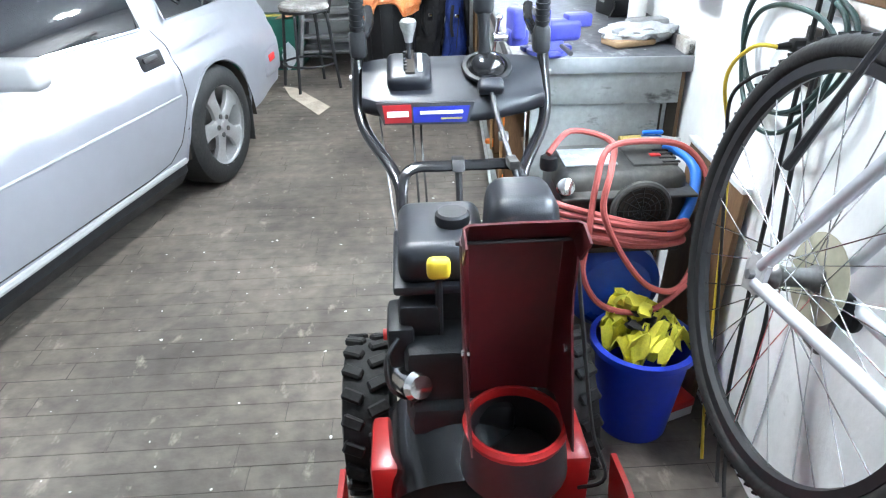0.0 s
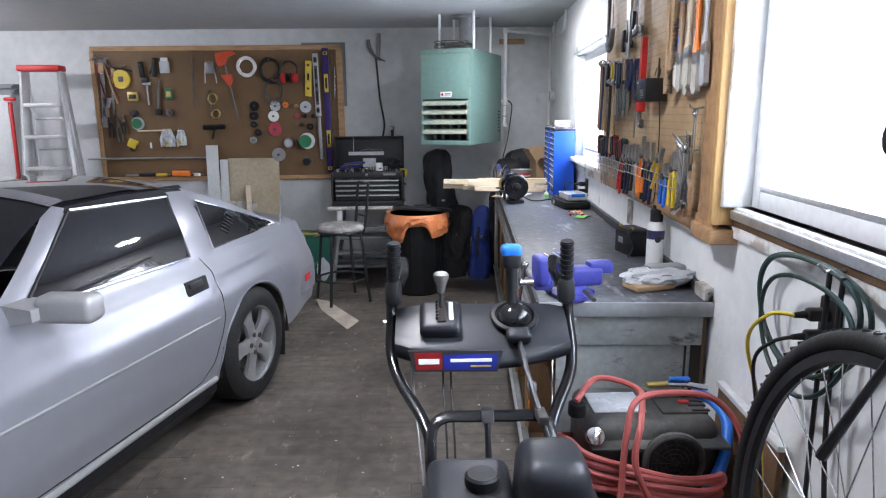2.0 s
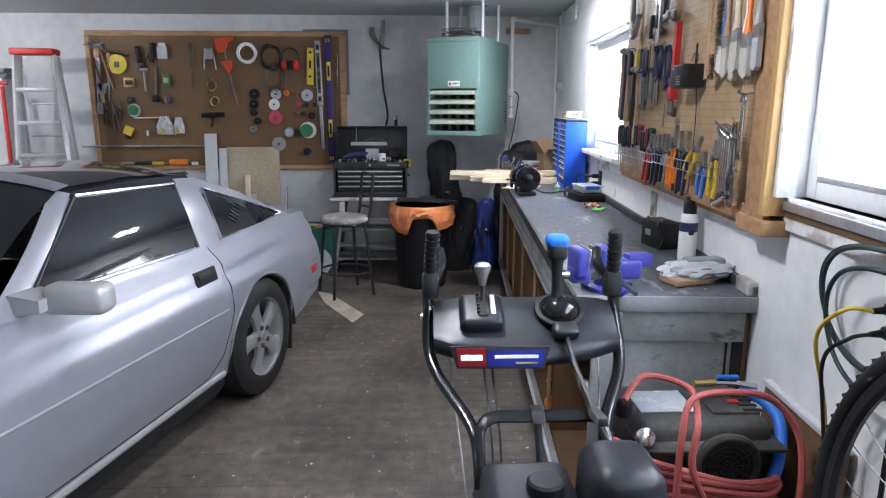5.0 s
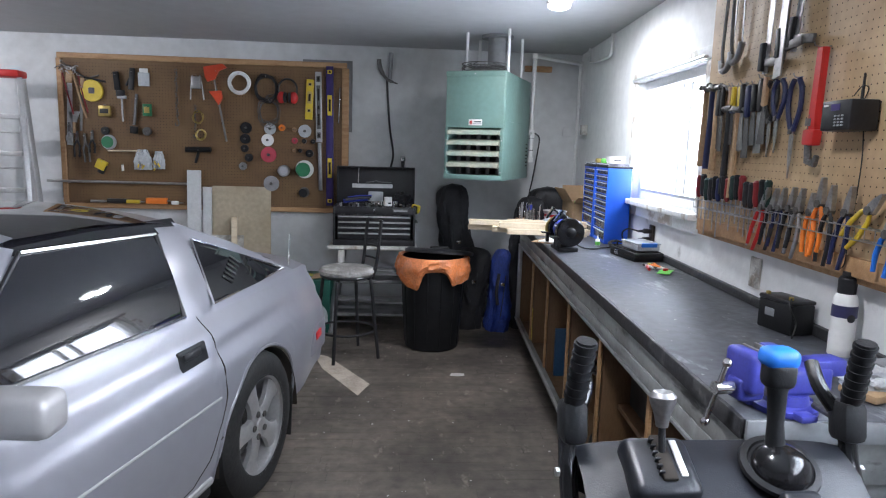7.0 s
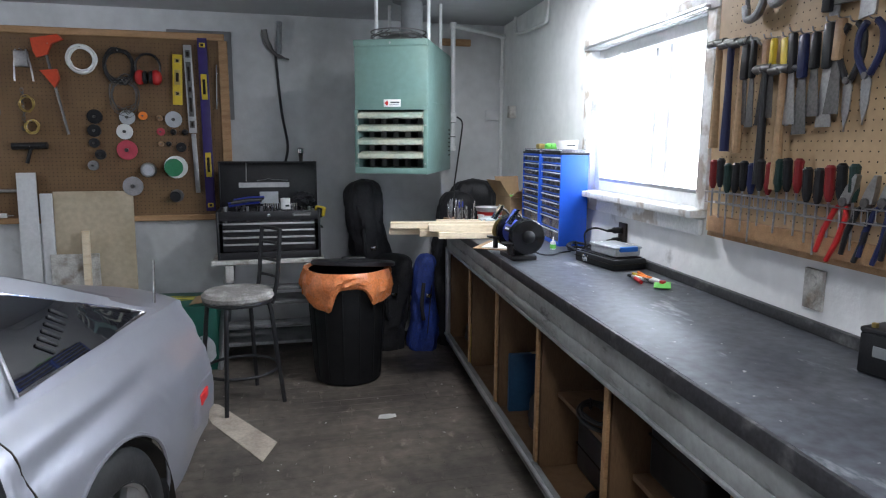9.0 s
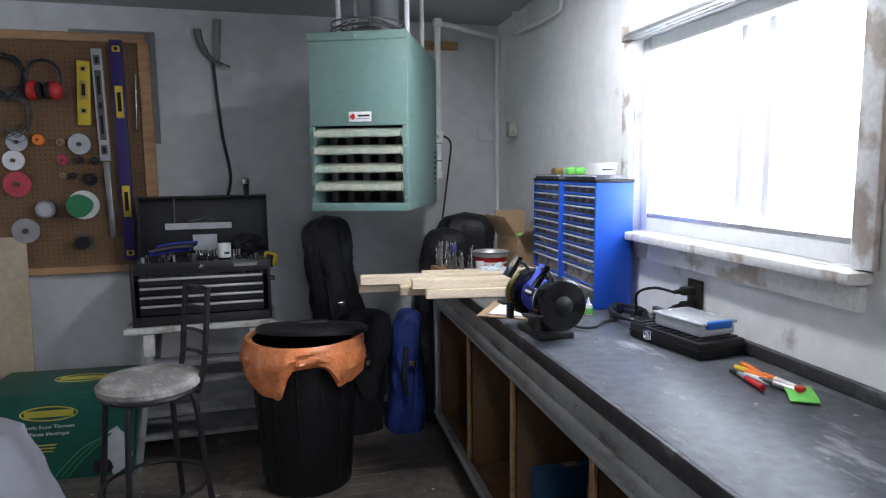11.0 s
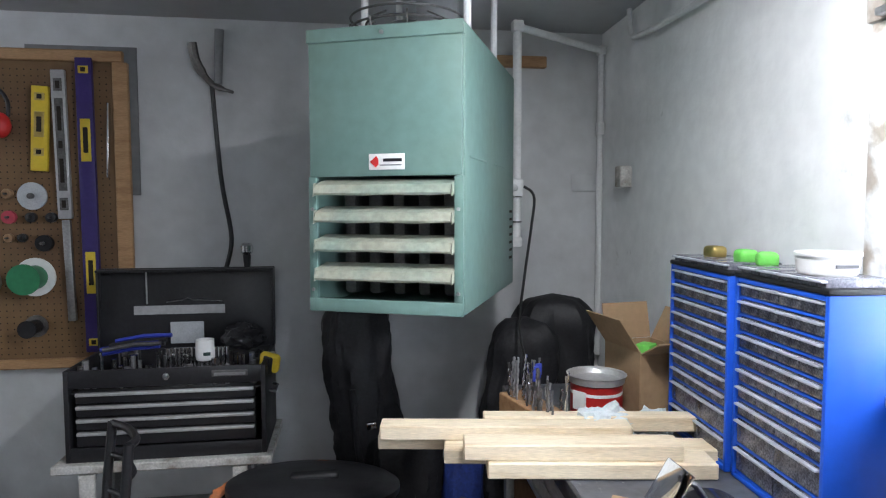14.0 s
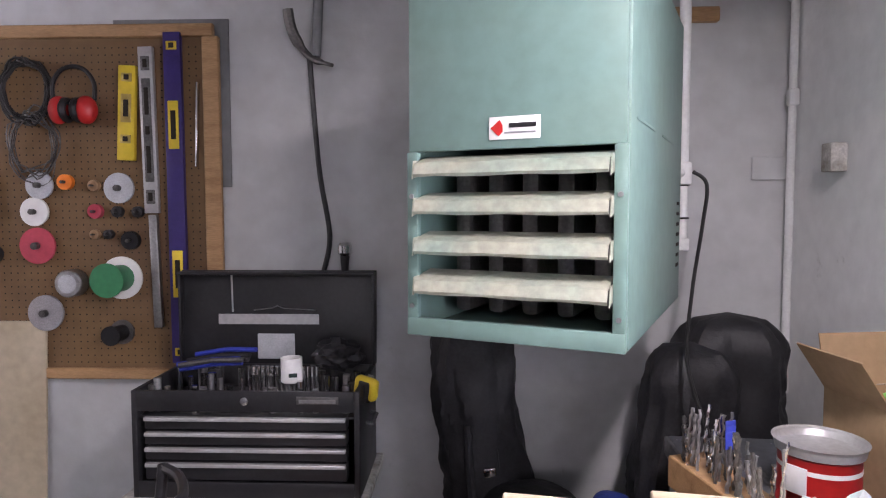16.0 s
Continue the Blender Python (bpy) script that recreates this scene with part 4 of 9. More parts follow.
    part("primer_bulb", lt([(0.004, -0.045), (0.03, -0.04), (0.034, 0.03), (0.024, 0.042), (0.004, 0.045)], 20, pose(-0.135, -0.28, 0.535, 70, 0, 25)), M_CHROME, st, "shiny steel starter cylinder")
    part("loop_wire", tb([(-0.16, -0.26, 0.63), (-0.185, -0.29, 0.60), (-0.18, -0.30, 0.54), (-0.15, -0.29, 0.50)], 0.005, 6, per=6), M_WIRE, st)
    bm = bmesh.new()
    box(bm, (0.102, -0.14, 0.782), (0.165, 0.17, 0.20), 0.045, None, 4)
    for v in bm.verts:
        if v.co.z > 0.80:
            v.co.y += 0.03
            v.co.x = 0.098 + (v.co.x - 0.098) * 0.86
    cowl = part("air_cowl", bm, M_DASH, st, "charcoal rounded engine cowl")
    part("cowl_side", bx((0.178, -0.12, 0.70), (0.05, 0.20, 0.16), 0.02), M_DASH, cowl)
    part("choke_lever", bx((0.07, -0.235, 0.745), (0.04, 0.018, 0.028), 0.006), M_REDPL, cowl)
    part("muffler_guard", bx((0.11, -0.02, 0.55), (0.16, 0.22, 0.14), 0.02), M_BLACK, st)
    # handle tubes
    for s in (-1, 1):
        hx = s * 0.232
        pts = [(hx * 0.62, -0.02, 0.30), (hx * 0.62, 0.03, 0.55), (hx * 0.62, 0.10, 0.73), (hx * 0.66, 0.145, 0.80), (hx * 0.92, 0.23, 0.875), (hx, 0.28, 0.93), (hx, 0.33, 1.00), (hx, 0.35, 1.06)]
        part("handle_tube", tube(bmesh.new(), smooth_path(pts, 5), 0.0145, 12), M_GLOSS, st, "bent black steel handle tube")
        lever = part("grip_bracket", bx((hx - s * 0.006, 0.345, 1.085), (0.042, 0.055, 0.075), 0.014, Matrix.Rotation(radians(-10), 4, "X")), M_MATT, st)
        g0, g1 = Vector((hx - s * 0.005, 0.345, 1.105)), Vector((hx - s * 0.012, 0.315, 1.235))
        grip = part("grip", cy(g0, g1, 0.0165, 0.0155, 16), M_MATT, st, "ribbed black rubber grip")
        for i in range(7):
            c = g0.lerp(g1, 0.22 + i * 0.12)
            d = (g1 - g0).normalized()
            part("rib", cy(c - d * 0.0035, c + d * 0.0035, 0.0182, n=16), M_MATT, grip)
        part("thumb_lever", tb([(hx - s * 0.02, 0.36, 1.10), (hx - s * 0.035, 0.385, 1.135), (hx - s * 0.03, 0.42, 1.165)], 0.012, 10, per=4), M_GLOSS, lever)
        part("bolt", cy((hx + s * 0.014, 0.33, 1.0), (hx + s * 0.02, 0.33, 1.0), 0.008, n=6), M_STEEL, st)
        part("control_rod", cy((hx * 0.80, 0.30, 0.92), (hx * 0.58, 0.02, 0.36), 0.0025, n=6), M_STEEL, st)
    part("crossbar", tube(bmesh.new(), smooth_path([(-0.144, 0.02, 0.50), (-0.143, 0.07, 0.70), (-0.138, 0.095, 0.80), (-0.11, 0.10, 0.835), (-0.04, 0.10, 0.838), (0.05, 0.10, 0.838), (0.12, 0.10, 0.835), (0.143, 0.095, 0.80), (0.144, 0.07, 0.70)], 5), 0.0125, 10), M_GLOSS, st)
    part("cross_clamp", bx((-0.005, 0.10, 0.842), (0.03, 0.034, 0.03), 0.005), M_BLACK, st)
    part("cross_post", cy((-0.005, 0.10, 0.83), (-0.005, 0.06, 0.60), 0.008, n=8), M_BLACK, st)
    # control panel: a bowed, rounded slab
    bm = bmesh.new()
    rows = []
    for i in range(17):
        s = -1 + i / 8
        x = 0.220 * s
        dip = 0.055 * (1 - abs(s) ** 2.2)
        edge = 0.012 * abs(s) ** 6
        front = 0.225 - dip * 0.65
        rows.append([(x, 0.34, 0.965), (x, 0.375, 1.000), (x, 0.37, 1.038 - edge), (x, 0.35, 1.047 - edge), (x, 0.32, 1.036 - edge), (x, 0.29, 1.022 - edge + 0.004 * (1 - s * s)), (x, front + 0.035, 0.996 - dip * 0.38 - edge), (x, front + 0.016, 0.984 - dip * 0.42 - edge), (x, front + 0.005, 0.974 - dip * 0.46), (x, front, 0.962 - dip * 0.5), (x, front + 0.003, 0.948 - dip * 0.5), (x, front + 0.014, 0.934 - dip * 0.45), (x, front + 0.03, 0.926 - dip * 0.4)])
    sheet(bm, rows)
    bmesh.ops.holes_fill(bm, edges=bm.edges)
    panel = part("control_panel", bm, M_DASH, st, "charcoal moulded control panel")
    part("panel_back", bx((0, 0.31, 0.965), (0.405, 0.07, 0.05), 0.012), M_DASH, panel)
    # gear quadrant
    up = Matrix.Rotation(radians(28), 4, "X")
    part("gear_housing", bx((-0.105, 0.285, 1.022), (0.105, 0.115, 0.05), 0.018, up, 4), M_DASH, panel)
    part("gear_slot", bx((-0.102, 0.280, 1.050), (0.022, 0.085, 0.008), 0.002, up), M_HOLE, panel)
    part("gear_scale", bx((-0.078, 0.282, 1.047), (0.012, 0.07, 0.008), 0.003, up), M_PAPER, panel)
    for i in range(6):
        q = Vector((-0.113, 0.252 + i * 0.011, 1.038 + i * 0.0058))
        part("notch", bx(q, (0.008, 0.004, 0.01), 0.001, up), M_DASH, panel)
    lever = part("gear_lever", cy((-0.102, 0.285, 1.03), (-0.102, 0.295, 1.11), 0.006, 0.005, 10), M_BLACK, panel)
    part("knob", lt([(0.004, 0), (0.009, 0.002), (0.012, 0.02), (0.0195, 0.043), (0.0205, 0.052), (0.015, 0.06), (0.004, 0.063)], 20, pose(-0.102, 0.294, 1.095, -6)), M_STEEL, lever, "silver tapered gear knob")
    # chute joystick
    part("joystick_dish", lt([(0.062, 0), (0.06, 0.006), (0.05, 0.008), (0.047, 0.004)], 28, pose(0.085, 0.287, 1.028, 28)), M_MATT, panel)
    part("joystick_dome", lt([(0.047, 0), (0.044, 0.018), (0.033, 0.034), (0.018, 0.042), (0.004, 0.044)], 28, pose(0.085, 0.285, 1.022, 24)), M_GLOSS, panel, "glossy black joystick dome")
    part("dome_slot", bx((0.088, 0.258, 1.038), (0.009, 0.02, 0.024), 0.003, Matrix.Rotation(radians(40), 4, "X")), M_HOLE, panel)
    joy = part("joystick", tube(bmesh.new(), [(0.08, 0.295, 1.05), (0.079, 0.30, 1.10), (0.078, 0.302, 1.15), (0.077, 0.303, 1.185)], [0.016, 0.0125, 0.0145, 0.019], 16), M_MATT, panel)
    bm = bmesh.new()
    box(bm, (0.077, 0.303, 1.185), (0.048, 0.04, 0.05), 0.014, None, 3)
    part("joystick_head", bm, M_MATT, joy)
    bm = bmesh.new()
    box(bm, (0.077, 0.306, 1.212), (0.054, 0.048, 0.034), 0.014, None, 4)
    part("joystick_trigger", bm, M_BLUEHOSE, joy, "bright blue joystick cap")
    part("rod_housing", bx((0.088, 0.222, 0.995), (0.062, 0.045, 0.034), 0.012, up, 3), M_DASH, panel)
    part("chute_rod", tube(bmesh.new(), [(0.088, 0.21, 0.985), (0.098, 0.16, 0.93), (0.135, -0.05, 0.77), (0.125, -0.24, 0.62)], 0.0065, 8), M_BLACK, st)
    for t in (0.2, 0.45):
        c = Vector((0.098, 0.16, 0.93)).lerp(Vector((0.135, -0.05, 0.77)), t)
        part("rod_joint", bx(c, (0.024, 0.016, 0.022), 0.004), M_DARKSTEEL, st)
    for dx in (0.0, 0.02):
        part("shift_cable", tb([(-0.10 + dx, 0.28, 0.95), (-0.105 + dx, 0.24, 0.80), (-0.10 + dx, 0.12, 0.55)], 0.003, 6, per=4), M_WIRE, st)
    # name plate: coloured fields with plain bars
    plate = part("name_plate", pr([(-0.185, 0.0), (0.045, -0.002), (0.030, -0.058), (-0.17, -0.055)], -0.004, 0.004, pose(0, 0.178, 0.972, 0) @ XZ), M_BLACK, panel)
    part("red_field", pr([(-0.170, -0.004), (-0.103, -0.004), (-0.103, -0.050), (-0.166, -0.050)], 0.005, 0.0065, pose(0, 0.178, 0.972) @ XZ), M_NAMERED, plate)
    part("blue_field", pr([(-0.099, -0.010), (0.034, -0.010), (0.026, -0.052), (-0.099, -0.050)], 0.005, 0.0065, pose(0, 0.178, 0.972) @ XZ), M_NAMEBLUE, plate)
    part("lettering_bar", bx((-0.135, 0.1665, 0.946), (0.050, 0.002, 0.014)), M_PAPER, plate)
    part("lettering_bar", bx((-0.033, 0.1665, 0.948), (0.10, 0.002, 0.008)), M_PAPER, plate)
    part("lettering_bar", bx((-0.010, 0.1665, 0.932), (0.05, 0.002, 0.004)), M_BRASS, plate)
    # the handles rake back: carry the upper parts rearwards
    for ob in st.children_recursive:
        for v in ob.data.vertices:
            t = min(1, max(0, (v.co.z - 0.72) / 0.24)) if v.co.y > 0.06 else 0
            t = t * t * (3 - 2 * t)
            v.co = Vector((v.co.x * (1 + 0.09 * t), v.co.y + 0.14 * t, v.co.z - 0.037 * t))
    return st


snow_thrower(pose(0.035, 1.60, 0))


# ---- workbench along the window wall (frame of the wall: x out, y along) ----
B_Y0, B_Y1, B_D, B_Z = 2.315, 6.20, 0.565, 0.94


def on_wall(d, y, z, rz=0.0, rx=0.0, ry=0.0):
    """A pose d metres off the window wall."""
    return RW @ pose(-d, y, z, rx, ry, rz)


def workbench():
    b = thing("workbench", RW, "long workbench with worn dark lino top and open shelves", "workbench")
    bm = bmesh.new()
    box(bm, (-B_D / 2, (B_Y0 + B_Y1) / 2, B_Z - 0.02), (B_D, B_Y1 - B_Y0, 0.04), 0.006)
    part("worktop", bm, M_BENCH, b, "worn blue-black worktop")
    part("front_nosing", bx((-B_D - 0.004, (B_Y0 + B_Y1) / 2, B_Z - 0.025), (0.012, B_Y1 - B_Y0, 0.048), 0.004), M_DKTRIM, b)
    part("end_nosing", bx((-B_D / 2, B_Y0 - 0.006, B_Z - 0.026), (B_D, 0.012, 0.05), 0.004), M_GREYPL, b, "grey painted end strip")
    part("fascia", bx((-B_D + 0.014, (B_Y0 + B_Y1) / 2, B_Z - 0.085), (0.02, B_Y1 - B_Y0 - 0.04, 0.075), 0.003), M_BENCHFRONT, b)
    part("fascia_rail", bx((-B_D + 0.016, (B_Y0 + B_Y1) / 2, B_Z - 0.150), (0.028, B_Y1 - B_Y0 - 0.04, 0.055), 0.004), M_BENCHFRONT, b)
    part("track", bx((-B_D + 0.000, (B_Y0 + B_Y1) / 2, B_Z - 0.178), (0.012, B_Y1 - B_Y0 - 0.04, 0.012), 0.002), M_TRACK, b)
    part("bottom_rail", bx((-B_D + 0.015, (B_Y0 + B_Y1) / 2, 0.135), (0.03, B_Y1 - B_Y0 - 0.04, 0.05), 0.004), M_BENCHFRONT, b)
    part("bottom_track", bx((-B_D - 0.006, (B_Y0 + B_Y1) / 2, 0.158), (0.014, B_Y1 - B_Y0 - 0.04, 0.012), 0.002), M_TRACK, b)
    part("bottom_shelf", bx((-B_D / 2 + 0.01, (B_Y0 + B_Y1) / 2, 0.12), (B_D - 0.06, B_Y1 - B_Y0 - 0.06, 0.022), 0.002), M_BROWNWOOD, b)
    # set-back base in the hole colour: the shade below the shelf is painted
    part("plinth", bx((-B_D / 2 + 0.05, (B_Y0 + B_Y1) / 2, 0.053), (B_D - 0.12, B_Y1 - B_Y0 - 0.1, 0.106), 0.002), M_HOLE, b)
    part("rear_panel", bx((-0.016, (B_Y0 + B_Y1) / 2, 0.5), (0.012, B_Y1 - B_Y0 - 0.04, 0.76), 0.0), M_BROWNWOOD, b)
    part("far_end", bx((-B_D / 2, B_Y1 - 0.02, 0.51), (B_D - 0.02, 0.03, 0.78), 0.003), M_BROWNWOOD, b)
    part("end_upright", bx((-B_D + 0.012, B_Y1 - 0.025, 0.46), (0.03, 0.045, 0.62), 0.003), M_TRACK, b)
    for y in (2.98, 3.62, 4.28, 4.93, 5.55):
        part("divider", bx((-B_D / 2 + 0.01, y, 0.455), (B_D - 0.06, 0.022, 0.645), 0.002), M_BROWNWOOD, b)
        part("divider_edge", bx((-B_D + 0.026, y, 0.455), (0.012, 0.03, 0.645), 0.002), M_WOOD, b)
    for y0, y1, z in ((3.0, 3.6, 0.45), (3.64, 4.26, 0.46), (2.4, 2.96, 0.45)):
        part("shelf", bx((-B_D / 2 + 0.04, (y0 + y1) / 2, z), (B_D - 0.13, y1 - y0 - 0.03, 0.02), 0.002), M_BROWNWOOD, b)
    # closed near end of painted sheets
    part("end_panel", bx((-B_D / 2 + 0.02, B_Y0 + 0.03, 0.44), (B_D - 0.09, 0.02, 0.88), 0.003), M_BENCHFRONT, b, "grey painted end panel")
    part("end_rail", bx((-B_D / 2 + 0.02, B_Y0 + 0.016, 0.835), (B_D - 0.09, 0.012, 0.10), 0.003), M_BENCHFRONT, b)
    part("end_panel_gap", bx((-0.075, B_Y0 + 0.018, 0.63), (0.006, 0.006, 0.30)), M_HOLE, b)
    part("end_post", bx((-0.040, B_Y0 + 0.03, 0.44), (0.035, 0.03, 0.88), 0.003), M_HOLE, b)
    part("upstand", bx((-0.012, (B_Y0 + 4.9) / 2, B_Z + 0.018), (0.022, 4.9 - B_Y0, 0.036), 0.004), M_DKTRIM, b)
    part("upstand_end", bx((-0.016, B_Y0 + 0.05, B_Z + 0.022), (0.03, 0.10, 0.044), 0.004), M_PAINTWOOD, b)
    return b


workbench()


def hard_case(m, s, material, label, name="tool_case"):
    c = thing(name, m, label, "case")
    part("case_body", bx((0, 0, s[2] / 2), s, 0.02, None, 3), material, c)
    part("seam", bx((0, 0, s[2] * 0.5), (s[0] + 0.004, s[1] + 0.004, 0.008), 0.002), M_HOLE, c)
    part("handle", tb([(-s[0] * 0.2, 0, s[2] - 0.004), (-s[0] * 0.2, 0, s[2] + 0.03), (s[0] * 0.2, 0, s[2] + 0.03), (s[0] * 0.2, 0, s[2] - 0.004)], 0.010, 8, per=4), material, c)
    return c


hard_case(on_wall(0.36, 5.16, 0.131, 90), (0.30, 0.13, 0.42), M_GREYPL, "upright dark grey plastic tool case on the shelf")
hard_case(on_wall(0.30, 5.36, 0.131, 90), (0.32, 0.12, 0.34), M_MATT, "black plastic tool case standing on the shelf")
hard_case(on_wall(0.36, 3.42, 0.461, 90), (0.30, 0.12, 0.27), M_MATT, "black drill case on the upper shelf")


def floor_carton(m, s, material, label, name="carton"):
    c = thing(name, m, label, "box")
    part("carton_body", bx((0, 0, s[2] / 2), s, 0.003), material, c)
    part("carton_tape", bx((0, 0, s[2] + 0.0006), (0.05, s[1] + 0.002, 0.0012)), M_CARD, c)
    return c


floor_carton(on_wall(0.46, 5.62, 0.131), (0.12, 0.05, 0.24), M_YELLOW, "narrow yellow and orange cardboard carton on the shelf")
floor_carton(on_wall(0.35, 4.86, 0.131), (0.28, 0.03, 0.30), M_DKTEAL, "thin dark teal carton standing on the shelf")


hard_case(on_wall(0.30, 2.62, 0.461, 90), (0.28, 0.14, 0.24), M_BLACK, "black plastic tool case on the upper shelf")
hard_case(on_wall(0.30, 3.82, 0.471, 90), (0.32, 0.15, 0.20), M_MATT, "low black plastic case on the upper shelf")
hard_case(on_wall(0.30, 4.55, 0.131, 80), (0.34, 0.16, 0.30), M_MATT, "scuffed black plastic case on the lower shelf")
hard_case(on_wall(0.28, 4.08, 0.131, 90), (0.34, 0.18, 0.22), M_BLACK, "low dark tool case on the lower shelf")
hard_case(on_wall(0.28, 5.85, 0.131, 90), (0.34, 0.20, 0.32), M_BLACK, "large dark tool case on the lower shelf")

def satchel(m):
    c = thing("tool_bag", m, "black nylon tool bag stuffed on the shelf", "bag")
    bm = bmesh.new()
    bmesh.ops.create_icosphere(bm, subdivisions=4, radius=1)
    for v in bm.verts:
        n = noise.noise(v.co * 2.2)
        v.co = Vector((v.co.x * 0.15, v.co.y * 0.13, max(-0.11, v.co.z * 0.14))) * (1 + 0.18 * n)
        v.co.z += 0.115
    part("bag_body", bm, M_CLOTH, c)
    part("strap", tb([(-0.1, 0, 0.2), (-0.05, -0.03, 0.27), (0.06, -0.03, 0.27), (0.1, 0, 0.2)], 0.012, 8, per=5), M_CLOTH, c)
    return c


satchel(on_wall(0.34, 5.84, 0.131))
satchel(on_wall(0.34, 4.55, 0.131, 40))


def cord_coil(name, m, R, r, turns, material, label, seed=1, flat=0.55):
    rnd = random.Random(seed)
    c = thing(name, m, label, "cable")
    pts = []
    for i in range(turns * 14):
        a = 2 * math.pi * i / 14
        k = 1 + 0.12 * math.sin(a * 0.37 + seed) + rnd.uniform(-0.03, 0.03)
        pts.append((R * k * math.cos(a), R * flat * k * math.sin(a), r + 0.012 * (math.sin(a * 0.5 + seed) + 1) + rnd.uniform(0, 0.006)))
    part("loop", tube(bmesh.new(), smooth_path(pts, 3), r, 6), material, c)
    part("tie", torus(bmesh.new(), (R, 0, r + 0.012), 0.02, 0.004, "y", 12, 6), M_MATT, c)
    return c


cord_coil("extension_cord", on_wall(0.42, 3.95, 0.474, 80), 0.11, 0.0055, 5, M_WIRE, "loosely coiled black cord on the shelf", 3)
cord_coil("extension_cord", on_wall(0.42, 3.86, 0.134, 70), 0.12, 0.006, 6, M_WIRE, "heap of coiled black cord on the shelf", 5)


def drill(m):
    d = thing("power_drill", m, "dark corded drill lying on the lower shelf", "drill")
    part("drill_body", cy((-0.09, 0, 0.05), (0.07, 0, 0.05), 0.032, 0.026, 16), M_MATT, d)
    part("chuck", cy((0.07, 0, 0.05), (0.12, 0, 0.05), 0.02, 0.012, 14), M_STEEL, d)
    part("drill_grip", bx((-0.06, 0.06, 0.03), (0.04, 0.11, 0.045), 0.012, Matrix.Rotation(radians(15), 4, "Z")), M_ORANGEP, d)
    return d


drill(on_wall(0.43, 3.72, 0.131, 60))
drill(on_wall(0.44, 3.28, 0.131, 110))
drill(on_wall(0.42, 3.12, 0.461, 80))


# ---- on the bench ----
def vise(m):
    v = thing("bench_vise", m, "blue cast iron bench vise bolted to the bench", "vise")
    part("base", lt([(0.075, 0), (0.075, 0.014), (0.055, 0.022), (0.05, 0.045)], 24), M_VISE, v)
    for i in range(3):
        a = 2 * math.pi * i / 3 + 0.4
        part("base_lug", bx((0.075 * math.cos(a), 0.075 * math.sin(a), 0.009), (0.045, 0.045, 0.018), 0.006), M_VISE, v)
    bm = bmesh.new()
    box(bm, (0.03, 0, 0.075), (0.15, 0.075, 0.07), 0.016, None, 3)
    box(bm, (-0.035, 0, 0.115), (0.045, 0.105, 0.085), 0.012, None, 3)
    part("fixed_jaw", bm, M_VISE, v)
    part("anvil", bx((0.10, 0, 0.105), (0.09, 0.06, 0.045), 0.010), M_VISE, v)
    bm = bmesh.new()
    box(bm, (-0.12, 0, 0.105), (0.045, 0.105, 0.10), 0.014, None, 3)
    box(bm, (-0.115, 0, 0.06), (0.07, 0.06, 0.055), 0.012, None, 3)
    part("moving_jaw", bm, M_VISE, v)
    for x in (-0.060, -0.095):
        part("jaw_plate", bx((x, 0, 0.142), (0.008, 0.10, 0.026), 0.002), M_STEEL, v)
    part("slide", bx((-0.075, 0, 0.062), (0.12, 0.045, 0.04), 0.006), M_DARKSTEEL, v)
    part("screw", cy((-0.20, 0, 0.062), (-0.14, 0, 0.062), 0.016, n=14), M_CHROME, v)
    bar = part("tommy_bar", cy((-0.185, -0.02, 0.13), (-0.195, 0.03, -0.035), 0.0065, n=10), M_CHROME, v)
    for p in ((-0.185, -0.02, 0.13), (-0.195, 0.03, -0.035)):
        bm = bmesh.new()
        bmesh.ops.create_icosphere(bm, subdivisions=2, radius=0.012, matrix=Matrix.Translation(p))
        part("bar_end", bm, M_CHROME, bar)
    part("lock_lever", cy((0.02, -0.07, 0.035), (0.02, -0.16, 0.028), 0.008, n=10), M_DARKSTEEL, v)
    return v


vise(pose(0.37, 2.40, B_Z + 0.001, 0, 0, 8) @ Matrix.Scale(0.92, 4))


